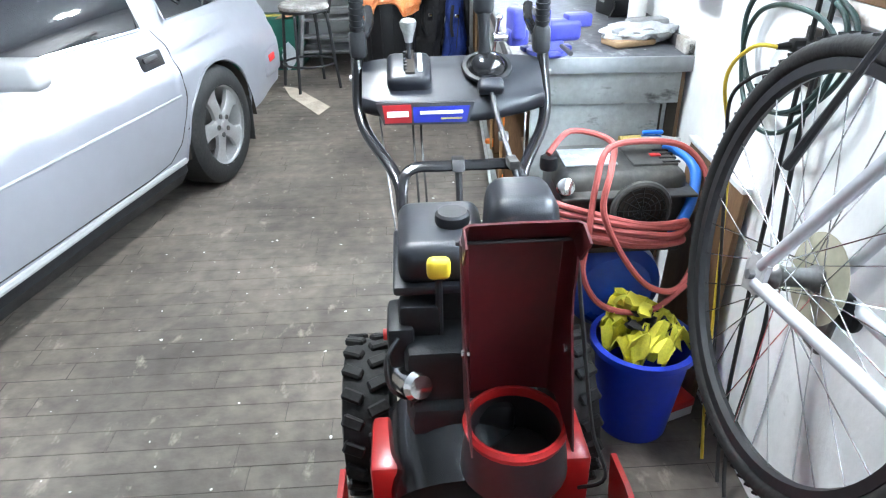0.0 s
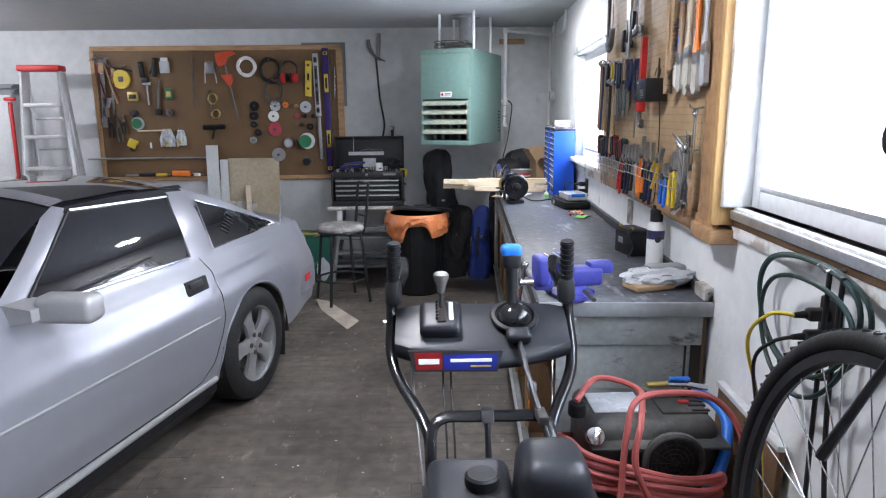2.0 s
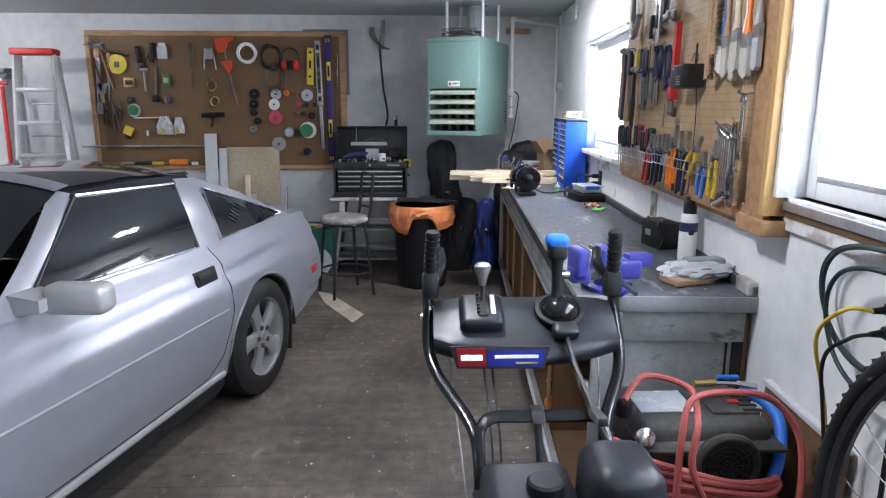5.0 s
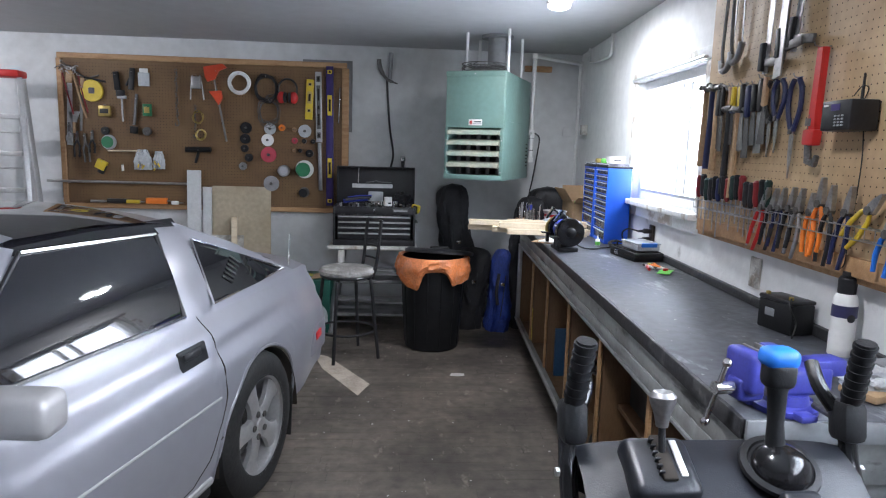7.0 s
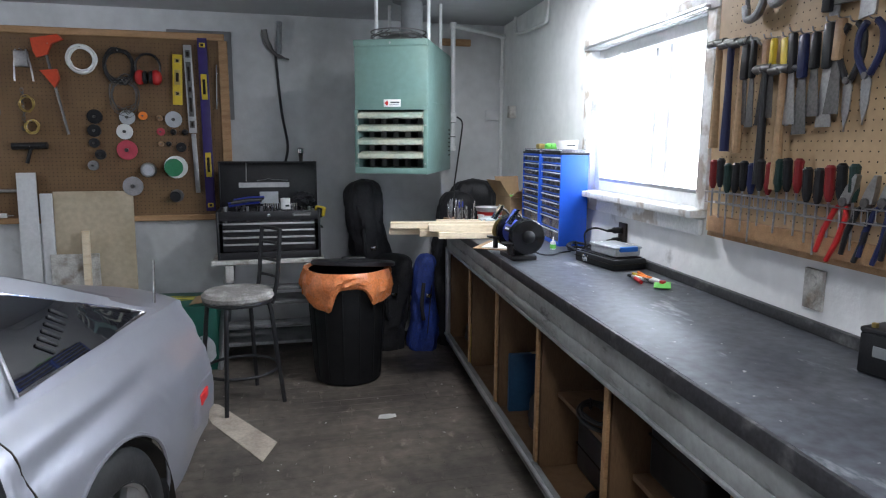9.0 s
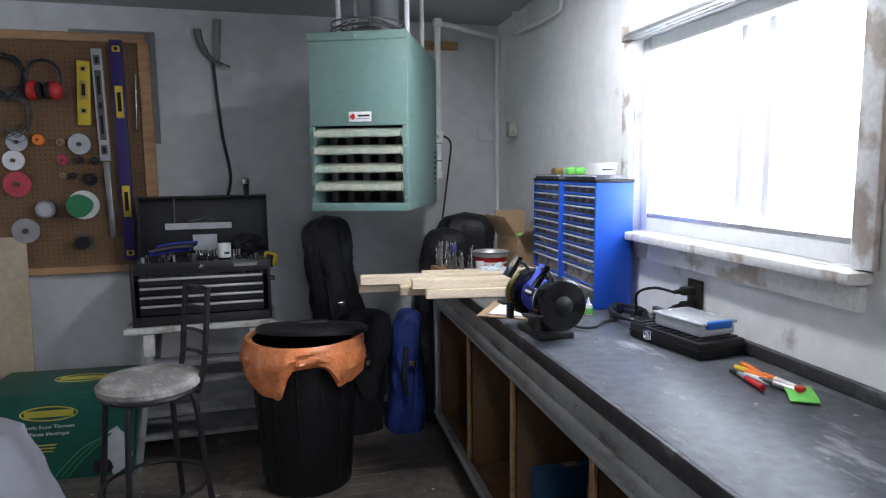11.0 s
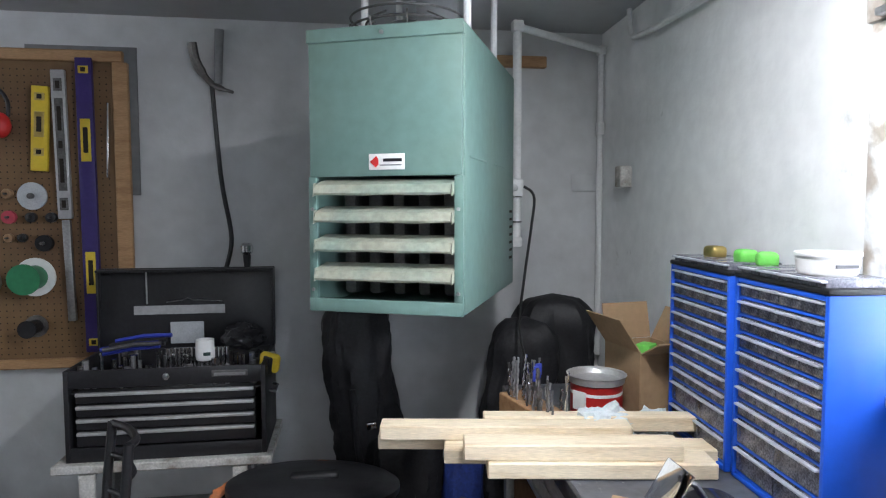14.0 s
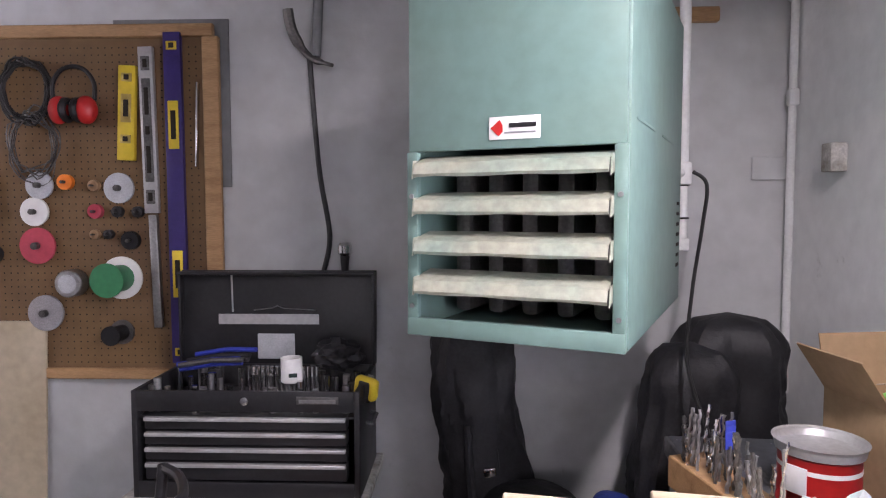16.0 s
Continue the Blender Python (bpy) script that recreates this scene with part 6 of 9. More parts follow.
def right_pegboard():
    b = thing("tool_pegboard", RW, "tan hardboard pegboard with a pine frame hung with hand tools", "pegboard")
    part("board", bx((-0.052, (PB_Y0 + PB_Y1) / 2, (PB_Z0 + PB_Z1) / 2), (0.006, PB_Y1 - PB_Y0, PB_Z1 - PB_Z0)), M_PEG2, b)
    part("frame_post", bx((-0.041, PB_Y0 - 0.01, (PB_Z0 + PB_Z1) / 2 + 0.02), (0.078, 0.030, PB_Z1 - PB_Z0 - 0.04), 0.004), M_WOODY, b, "amber pine post with window light in its colour")
    part("face_board", bx((-0.064, PB_Y0 + 0.062, (PB_Z0 + PB_Z1) / 2 + 0.02), (0.014, 0.110, PB_Z1 - PB_Z0 - 0.04), 0.003), M_WOOD, b, "brown timber face board")
    part("frame_post", bx((-0.024, PB_Y1 - 0.01, (PB_Z0 + PB_Z1) / 2), (0.048, 0.04, PB_Z1 - PB_Z0), 0.003), M_WOOD, b)
    part("bottom_rail", bx((-0.060, (PB_Y0 + PB_Y1) / 2 - 0.02, PB_Z0 + 0.03), (0.02, PB_Y1 - PB_Y0 - 0.02, 0.055), 0.003), M_WOOD, b)
    part("bottom_batten", bx((-0.025, (PB_Y0 + PB_Y1) / 2, PB_Z0 - 0.004), (0.05, PB_Y1 - PB_Y0, 0.03), 0.003), M_WOOD, b)
    part("corner_block", bx((-0.042, PB_Y0 + 0.05, PB_Z0 + 0.004), (0.084, 0.17, 0.045), 0.004), M_WOOD, b)
    hole_field("peg_hole", b, PB_Y0 + 0.13, PB_Y1 - 0.05, PB_Z0 + 0.08, PB_Z1 - 0.03, 0.0254, 0.0026, Matrix.Translation((-0.0562, 0, 0)) @ YZIN)
    return b


# lighter than the frame wood: window light on the post's side is painted in
M_WOODY = mat("lit_amber_pine", (0.52, 0.33, 0.13), 0.45, vary=0.12, scale=4, stretch=(6, 6, 1), colour2=(0.40, 0.22, 0.08))
right_pegboard()
WALL_D = 0.057                     # board face off the wall


def peg(y, z, out=0.0, rz=0.0):
    """Pose on the board: local x along the wall (towards the near end), local y out of the board towards the room is -y, z up."""
    y, z = 0.75 + (y - 0.75) * 0.973, 1.48 + (z - 1.48) * 0.973
    return RW @ pose(-WALL_D - out, y, z, 0, 0, -90) @ pose(0, 0, 0, 0, rz, 0)


def hook(m, parent, L=0.05):
    return part("peg_hook", tb([(0, 0.0, 0.004), (0, -L * 0.7, 0.0), (0, -L, 0.004), (0, -L - 0.004, 0.014)], 0.0022, 6), M_STEEL, parent)


def hammer(m, handle, label):
    t = thing("hammer", m, label, "hammer", "hand tools on pegboard")
    part("hammer_handle", tube(bmesh.new(), [(0, -0.03, 0.0), (0, -0.03, -0.12), (0.004, -0.032, -0.24), (0.006, -0.034, -0.33)], [0.011, 0.011, 0.014, 0.015], 10), handle, t)
    part("hammer_head", cy((-0.055, -0.03, 0.012), (0.03, -0.03, 0.012), 0.014, n=12), M_DARKSTEEL, t)
    part("claw", tb([(0.03, -0.03, 0.012), (0.06, -0.03, 0.01), (0.085, -0.03, -0.008)], [0.010, 0.008, 0.003], 8), M_STEEL, t)
    hook(m, t)
    return t


hammer(peg(3.95, 1.80), M_HANDLEWOOD, "claw hammer with a wooden handle")
hammer(peg(3.885, 1.79), M_NAVY, "steel hammer with a navy blue handle")
hammer(peg(3.82, 1.785), M_HANDLEWOOD, "old hammer with a brown wooden handle")
hammer(peg(3.70, 1.69), M_BLACK, "small hammer with a black handle")
hammer(peg(3.62, 1.68), M_HANDLEWOOD, "ball hammer with a stained wooden handle")


def knife_tool(m, handle, blade, L, w, label, name="putty_knife"):
    t = thing(name, m, label, "scraper", "hand tools on pegboard")
    part("handle", bx((0, -0.02, -L * 0.22), (w * 0.55, 0.018, L * 0.44), 0.007), handle, t)
    part("blade", pr([(-w * 0.25, -L * 0.43), (w * 0.25, -L * 0.43), (w * 0.5, -L), (-w * 0.5, -L)], 0.018, 0.020, XZ), blade, t)
    hook(m, t, 0.03)
    return t


rnd = random.Random(11)
for i in range(10):
    hm = (M_BLACK, M_MATT, M_HANDLEWOOD, M_YELLOW, M_YELLOW, M_BLACK, M_NAVY, M_MATT, M_BLACK, M_HANDLEWOOD)[i]
    lab = {M_YELLOW: "scraper with a bright yellow handle", M_HANDLEWOOD: "putty knife with a wooden handle", M_NAVY: "scraper with a navy handle"}.get(hm, "steel scraper with a black handle")
    knife_tool(peg(3.80 - i * 0.042, 1.80 - rnd.uniform(0, 0.03), rnd.uniform(0, 0.02), rnd.uniform(-3, 3)), hm, rnd.choice((M_STEEL, M_DARKSTEEL, M_DARKSTEEL)), rnd.uniform(0.22, 0.27), rnd.uniform(0.035, 0.06), lab)


def shears(m, handle, L, label):
    t = thing("tin_snips", m, label, "snips", "hand tools on pegboard")
    for s in (-1, 1):
        part("handle", tb([(s * 0.008, -0.02, -L * 0.52), (s * 0.035, -0.02, -L * 0.32), (s * 0.035, -0.02, -L * 0.12), (s * 0.015, -0.02, -0.005)], 0.0085, 8, per=4), handle, t)
        part("blade", pr([(0, -L * 0.48), (s * 0.018, -L * 0.58), (s * 0.016, -L * 0.8), (s * 0.002, -L)], 0.018 + 0.003 * s, 0.021 + 0.003 * s, XZ), M_STEEL, t)
    part("pivot", cy((0, -0.012, -L * 0.53), (0, -0.03, -L * 0.53), 0.009, n=10), M_DARKSTEEL, t)
    hook(m, t, 0.03)
    return t


shears(peg(3.385, 1.785), M_BLACK, 0.27, "black handled scissors shears")
shears(peg(3.315, 1.78, 0.01), M_NAVY, 0.25, "dark shears hung on a hook")
shears(peg(3.225, 1.775), M_NAVY, 0.33, "tin snips with dark blue grips")


def pipe_wrench(m):
    t = thing("pipe_wrench", m, "red cast pipe wrench with steel jaws", "wrench", "hand tools on pegboard")
    part("wrench_handle", pr([(-0.014, 0.0), (0.014, 0.0), (0.017, -0.20), (0.024, -0.26), (-0.02, -0.26), (-0.016, -0.20)], 0.012, 0.034, XZ), M_REDPL, t)
    part("jaw_housing", bx((0.0, -0.025, -0.27), (0.062, 0.032, 0.05), 0.008), M_REDPL, t)
    part("hook_jaw", tb([(-0.012, -0.025, -0.20), (-0.014, -0.025, -0.30), (-0.005, -0.025, -0.345), (0.03, -0.025, -0.35), (0.04, -0.025, -0.325)], [0.010, 0.011, 0.012, 0.012, 0.008], 8), M_DARKSTEEL, t)
    part("adjusting_nut", cy((-0.013, -0.025, -0.235), (-0.013, -0.025, -0.212), 0.017, n=14), M_DARKSTEEL, t)
    hook(m, t)
    return t


pipe_wrench(peg(3.065, 1.85, 0.01, 2))


def radio(m):
    r = thing("radio", m, "small black radio with keypad and aerial", "radio")
    part("radio_case", bx((0, -0.055, 0), (0.17, 0.10, 0.105), 0.006), M_BLACK, r)
    part("display", bx((0.0, -0.1065, 0.028), (0.05, 0.002, 0.022)), M_PURPLE, r)
    for i in range(3):
        for j in range(4):
            part("key", bx((0.005 + i * 0.02, -0.107, -0.002 - j * 0.011), (0.012, 0.003, 0.006), 0.001), M_GREYPL, r)
    part("lettering_bar", bx((-0.055, -0.1065, 0.036), (0.025, 0.002, 0.006)), M_PAPER, r)
    part("aerial", cy((0.02, -0.03, 0.05), (0.022, -0.03, 0.145), 0.006, 0.004, 10), M_BLACK, r)
    part("aerial_lead", tb([(0.03, -0.03, 0.05), (0.05, -0.03, 0.09), (0.03, -0.04, 0.10), (-0.01, -0.04, 0.07)], 0.002, 6, per=5), M_WIRE, r)
    part("power_cord", tb([(0.05, -0.03, -0.05), (0.045, -0.02, -0.16), (0.03, -0.015, -0.30), (0.01, -0.012, -0.42), (0.02, -0.02, -0.52), (0.0, -0.03, -0.545)], 0.0022, 6, per=6), M_WIRE, r)
    return r


radio(peg(2.88, 1.63) @ Matrix.Scale(0.80, 4))


def screwdriver(m, handle, L, label):
    t = thing("screwdriver", m, label, "screwdriver", "screwdrivers in the rack")
    part("handle", lt([(0.006, 0.0), (0.010, 0.01), (0.0135, 0.03), (0.0125, 0.075), (0.014, 0.088), (0.008, 0.096)], 10), handle, t)
    part("shaft", cy((0, 0, 0.002), (0, 0, -L), 0.0035, 0.0028, 8), M_STEEL, t)
    return t


SCREW = [M_DKRED, M_BLACK, M_GREENWIRE, M_BLACK, M_MATT, M_NAVY, M_BLACK, M_DKRED, M_GREENWIRE, M_MATT, M_DKRED, M_BLACK, M_BLACK, M_DKRED, M_MATT, M_GREENWIRE]
SNAME = {M_DKRED: "dark red", M_BLACK: "black", M_GREENWIRE: "dark green", M_MATT: "black", M_NAVY: "navy", M_YELLOW: "yellow"}
for i, hm in enumerate(SCREW):
    screwdriver(peg(3.93 - i * 0.041, 1.325 + rnd.uniform(-0.012, 0.012), 0.032, rnd.uniform(-3, 3)), hm, rnd.uniform(0.08, 0.15), "steel screwdriver with a %s handle" % SNAME[hm])


def wire_rack(m, L, label):
    r = thing("tool_rack", m, label, "rack")
    for z in (0.0, -0.035):
        for o in (-0.02, -0.045):
            part("rack_wire", cy((-L / 2, o, z), (L / 2, o, z), 0.002, n=6), M_STEEL, r)
    n = int(L / 0.041)
    for i in range(n + 1):
        x = -L / 2 + i * L / n
        part("rack_loop", tb([(x, 0, 0), (x, -0.045, 0), (x, -0.045, -0.035), (x, 0, -0.035)], 0.0016, 5), M_STEEL, r)
    return r


wire_rack(peg(3.60, 1.312), 0.68, "bent steel wire screwdriver rack")
wire_rack(peg(2.90, 1.318), 0.72, "bent steel wire plier rack")


def pliers(m, grip, L, label, name="pliers", head=1.0):
    t = thing(name, m, label, "pliers", "pliers in the rack")
    for s in (-1, 1):
        part("grip", tb([(s * 0.004, -0.03, -L * 0.33), (s * 0.020, -0.03, -L * 0.45), (s * 0.027, -0.03, -L * 0.72), (s * 0.022, -0.03, -L)], [0.005, 0.0068, 0.0074, 0.0062], 8), grip, t)
        part("jaw", pr([(0, -L * 0.36), (s * 0.016 * head, -L * 0.30), (s * 0.013 * head, -L * 0.16), (s * 0.004, 0.0), (0, 0.0)], 0.022, 0.036, XZ), M_STEEL, t)
    part("pivot", cy((0, -0.018, -L * 0.32), (0, -0.042, -L * 0.32), 0.012, n=12), M_DARKSTEEL, t)
    return t


for y, z, g, L, tilt, lab in ((3.30, 1.40, M_REDPL, 0.24, 24, "steel pliers with red grips"), (3.24, 1.40, M_BLACK, 0.22, 18, "steel pliers with dark grips"), (3.19, 1.405, M_NAVY, 0.22, 16, "long pliers with dark blue grips"),
                              (3.13, 1.41, M_BLACK, 0.22, 14, "slip-joint pliers with dark grips"), (3.08, 1.41, M_STEEL, 0.23, 14, "bare steel adjustable pliers"), (3.02, 1.40, M_ORANGEP, 0.19, 4, "cutters with orange grips"),
                              (2.975, 1.45, M_ORANGEP, 0.25, 6, "water pump pliers with orange grips"), (2.92, 1.43, M_BLACK, 0.24, 8, "locking pliers with black grips"), (2.83, 1.43, M_NAVY, 0.24, 12, "pliers with dark blue grips"),
                              (2.70, 1.415, M_YELLOW, 0.20, 45, "wire strippers with yellow grips"), (2.655, 1.365, M_BLUEHOSE, 0.16, 10, "side cutters with blue grips"), (2.56, 1.41, M_YELLOW, 0.19, 4, "pliers with yellow grips")):
    pliers(peg(y, z, 0.008, tilt), g, L, lab)


def spanner(m, L, label, w=0.014):
    t = thing("wrench", m, label, "wrench", "wrenches on pegboard")
    part("shank", bx((0, -0.025, -L / 2), (w * 0.72, 0.006, L * 0.86), 0.002), M_CHROME, t)
    part("ring_end", torus(bmesh.new(), (0, -0.025, -0.012), w * 0.8, w * 0.34, "y", 20, 8), M_CHROME, t)
    part("open_end", pr([(-w * 0.5, -L * 0.9), (w * 0.5, -L * 0.9), (w * 1.1, -L * 0.96), (w * 0.9, -L * 1.03), (w * 0.35, -L * 0.99), (-w * 0.35, -L * 0.99), (-w * 0.9, -L * 1.03), (-w * 1.1, -L * 0.96)], 0.021, 0.029, XZ), M_CHROME, t)
    hook(m, t, 0.04)
    return t


for i in range(6):
    spanner(peg(2.575 - i * 0.028, 1.46 - 0.004 * i, 0.004 * i, 1.5), 0.20 + 0.012 * (5 - i), "bright combination wrench on a hook", 0.014)
for i in range(3):
    spanner(peg(2.415 - i * 0.022, 1.555, 0.006 * i, 1), 0.19, "long chrome combination wrench on a hook", 0.013)


def adjustable(m):
    t = thing("adjustable_wrench", m, "chrome adjustable wrench hanging head down", "wrench", "wrenches on pegboard")
    part("shank", pr([(-0.008, 0), (0.008, 0), (0.012, -0.14), (-0.012, -0.14)], 0.02, 0.03, XZ), M_CHROME, t)
    part("head", pr([(-0.014, -0.13), (0.014, -0.13), (0.034, -0.165), (0.03, -0.20), (0.012, -0.185), (-0.004, -0.185), (-0.01, -0.215), (-0.03, -0.20), (-0.03, -0.16)], 0.018, 0.032, XZ), M_CHROME, t)
    part("knurl", cy((0.0, -0.025, -0.165), (0.02, -0.025, -0.165), 0.008, n=10), M_DARKSTEEL, t)
    hook(m, t, 0.03)
    return t


adjustable(peg(2.40, 1.42, 0.01, 3))
adjustable(peg(2.425, 1.47, 0.012, -4))


def brush(m, handle, w, label, bristle):
    t = thing("paint_brush", m, label, "paint brush", "brushes on pegboard")
    part("brush_handle", tube(bmesh.new(), [(0, -0.03, 0.0), (0, -0.03, -0.03), (0, -0.03, -0.10), (0, -0.03, -0.16)], [0.008, 0.010, 0.007, 0.014], 10), handle, t)
    part("ferrule", bx((0, -0.03, -0.175), (w, 0.018, 0.04), 0.003), M_STEEL, t)
    part("bristles", pr([(-w * 0.5, -0.193), (w * 0.5, -0.193), (w * 0.55, -0.275), (w * 0.2, -0.285), (-w * 0.2, -0.278), (-w * 0.52, -0.27)], 0.022, 0.038, XZ), bristle, t)
    hook(m, t, 0.05)
    return t


for i, (h, w, bmat, lab) in enumerate(((M_BLUEHOSE, 0.075, M_WHITE, "wide white paint brush with a blue handle"), (M_HANDLEWOOD, 0.04, M_BRISTLE, "paint brush with a wooden handle"), (M_PINE, 0.045, M_BRISTLE, "paint brush with a pale wooden handle"),
                                       (M_PINE, 0.05, M_BRISTLE, "worn paint brush with a pale handle"), (M_WHITE, 0.045, M_BRISTLE, "paint brush with a white handle"), (M_ORANGEP, 0.04, M_BRISTLE, "paint brush with an orange handle"), (M_CLEAR, 0.045, M_CLEAR, "new paint brush in clear wrapping"))):
    brush(peg(2.585 - i * 0.040, 1.915 - 0.012 * (i % 3), 0.012 * (i % 2), rnd.uniform(-2, 2)), h, w, lab, bmat)


def wire_brush(m, L, label):
    t = thing("wire_brush", m, label, "brush", "hand tools on pegboard")
    part("brush_back", tube(bmesh.new(), [(0, -0.03, 0.0), (0.002, -0.032, -L * 0.25), (0.0, -0.03, -L * 0.42), (0, -0.03, -L)], [0.012, 0.016, 0.013, 0.015], 10), M_HANDLEWOOD, t)
    r2 = random.Random(int(L * 100))
    bm = bmesh.new()
    for k in range(90):
        z = -L * (0.45 + 0.54 * r2.random())
        x = 0.014
        cyl(bm, (x * 0.6, -0.03 + r2.uniform(-0.010, 0.010), z), (x + 0.032 + r2.uniform(-0.006, 0.006), -0.03 + r2.uniform(-0.016, 0.016), z + r2.uniform(-0.008, 0.008)), 0.0013, 0.001, 4)
    part("bristles", bm, M_DARKSTEEL, t)
    hook(m, t, 0.05)
    return t


def hand_saw(m, label):
    t = thing("rasp", m, label, "file", "hand tools on pegboard")
    part("blade", pr([(-0.022, 0.02), (0.022, 0.02), (0.03, -0.36), (-0.018, -0.37)], 0.018, 0.024, XZ), M_STEEL, t)
    part("handle", bx((0, -0.022, 0.09), (0.034, 0.024, 0.15), 0.009), M_MATT, t)
    hook(m, t)
    return t


wire_brush(peg(2.70, 1.98, 0.01, -3), 0.36, "long wire brush with a worn wooden back")
wire_brush(peg(2.635, 2.0, 0.01, 2), 0.30, "wooden handled wire brush on a hook")
hand_saw(peg(3.30, 2.16, 0.02, 4), "grey steel saw with a dark handle")


def hacksaw(m, label):
    t = thing("hacksaw", m, label, "saw", "hand tools on pegboard")
    part("frame", tb([(-0.05, -0.03, -0.30), (-0.06, -0.03, -0.25), (-0.06, -0.03, -0.02), (-0.045, -0.03, 0.0), (0.03, -0.03, 0.0)], 0.007, 8), M_DARKSTEEL, t)
    part("blade", bx((0.03, -0.03, -0.14), (0.012, 0.002, 0.27)), M_DARKSTEEL, t)
    part("grip", tb([(0.03, -0.03, -0.27), (0.0, -0.03, -0.32), (-0.045, -0.03, -0.33), (-0.06, -0.03, -0.29)], 0.013, 10, per=4), M_STEEL, t)
    hook(m, t)
    return t


hacksaw(peg(3.74, 2.20, 0.0, 4), "silver framed hacksaw on a hook")
hacksaw(peg(3.62, 2.22, 0.03, -3), "steel hacksaw with a silver grip")


def square(m, label):
    t = thing("framing_square", m, label, "square", "hand tools on pegboard")
    part("long_arm", bx((0, -0.02, -0.13), (0.035, 0.003, 0.30)), M_STEEL, t)
    part("short_arm", bx((0.06, -0.022, -0.24), (0.12, 0.012, 0.03), 0.003), M_DARKSTEEL, t)
    part("stock", bx((-0.02, -0.025, -0.22), (0.03, 0.02, 0.10), 0.005), M_MATT, t)
    hook(m, t)
    return t


square(peg(3.44, 2.10, 0, 3), "steel combination square with a dark stock")
square(peg(3.33, 2.13, 0.012, -4), "steel try square on a hook")
square(peg(3.22, 2.15, 0.006, 8), "rusty steel angle gauge on a peg")


# ---- back wall: heater, pipes, pegboard ----
def text_mesh(name, body, size, material, parent, m, depth=0.0006):
    cu = bpy.data.curves.new(name, "FONT")
    cu.body, cu.size, cu.extrude, cu.resolution_u = body, size, depth, 2
    tmp = bpy.data.objects.new(name, cu)
    scene.collection.objects.link(tmp)
    me = bpy.data.meshes.new_from_object(tmp.evaluated_get(bpy.context.evaluated_depsgraph_get()))
    bpy.data.objects.remove(tmp)
    me.materials.clear()
    me.materials.append(material)
    ob = new(name, me)
    ob.parent = parent
    ob.matrix_basis = m
    return ob


def unit_heater(m):
    h = thing("unit_heater", m, "pale green hanging gas unit heater with cream louvres", "heater")
    W, D, H = 0.435, 0.80, 0.76
    t = 0.012
    for pn, cc, ss in (("side_casing", (-W / 2 + t / 2, D / 2 + 0.01, H / 2), (t, D - 0.02, H)), ("side_casing", (W / 2 - t / 2, D / 2 + 0.01, H / 2), (t, D - 0.02, H)), ("top_casing", (0, D / 2, H - t / 2), (W - 2 * t, D, t)), ("bottom_casing", (0, D / 2, t / 2), (W - 2 * t, D, t)), ("rear_casing", (0, D - t / 2, H / 2), (W - 2 * t, t, H - 2 * t))):
        part(pn, bx(cc, ss, 0.003), M_TEAL, h)
    part("front_panel", bx((0, 0.006, 0.56), (W - 0.006, 0.014, 0.385), 0.004), M_TEAL, h)
    part("top_flange", bx((0, 0.003, H - 0.018), (W, 0.022, 0.036), 0.003), M_TEAL, h)
    part("bottom_flange", bx((0, 0.003, 0.018), (W, 0.018, 0.036), 0.003), M_TEAL, h)
    for s in (-1, 1):
        part("corner_post", bx((s * (W / 2 - 0.012), 0.004, 0.2), (0.024, 0.016, 0.335), 0.003), M_TEAL, h)
        for z in (0.06, 0.28):
            part("screw", cy((s * (W / 2 - 0.012), -0.003, z), (s * (W / 2 - 0.012), -0.008, z), 0.005, n=8), M_STEEL, h)
    part("screw", cy((0, -0.006, H - 0.02), (0, -0.012, H - 0.02), 0.006, n=8), M_STEEL, h)
    # near-black sheet paints the shade inside the heater
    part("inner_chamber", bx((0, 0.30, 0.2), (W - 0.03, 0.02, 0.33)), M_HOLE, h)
    for i in range(5):
        part("heat_tube", bx((-0.15 + i * 0.075, 0.20, 0.2), (0.038, 0.16, 0.33), 0.012), M_DARKSTEEL, h)
    for i, z in enumerate((0.335, 0.262, 0.184, 0.106)):
        bm = bmesh.new()
        rows = []
        for k in range(9):
            x = -W / 2 + 0.028 + (W - 0.056) * k / 8
            w = 0.0012 * math.sin(k * 1.7 + i)
            rows.append([(x, -0.026, z - 0.018 + w), (x, -0.030, z - 0.012), (x, -0.022, z + 0.009 + w), (x, 0.012, z + 0.020), (x, 0.045, z + 0.026)])
        sheet(bm, rows, 0.0025)
        part("louvre", bm, M_CREAM, h, "bent cream louvre blade")
        for s in (-1, 1):
            part("louvre_end", pr([(-0.028, z - 0.022), (0.01, z - 0.012), (0.045, z + 0.02), (-0.022, z + 0.014)], s * 0.193 - 0.001, s * 0.193 + 0.001, YZ), M_CREAM, h)
    plate = part("maker_plate", bx((0.01, -0.003, 0.405), (0.10, 0.004, 0.042), 0.001), M_PAPER, h)
    part("red_emblem", pr([(-0.036, 0.405), (-0.018, 0.420), (-0.012, 0.41), (-0.012, 0.398), (-0.02, 0.39)], 0.0055, 0.007, XZ), M_REDPL, plate)
    part("lettering_bar", bx((0.027, -0.0062, 0.409), (0.052, 0.002, 0.008)), M_BLACK, plate)
    part("lettering_bar", bx((0.022, -0.0062, 0.396), (0.06, 0.002, 0.003)), M_GREYPL, plate)
    for i in range(7):
        part("side_vent", bx((W / 2 + 0.0005, D - 0.06, 0.10 + i * 0.028), (0.003, 0.05, 0.009), 0.001), M_HOLE, h)
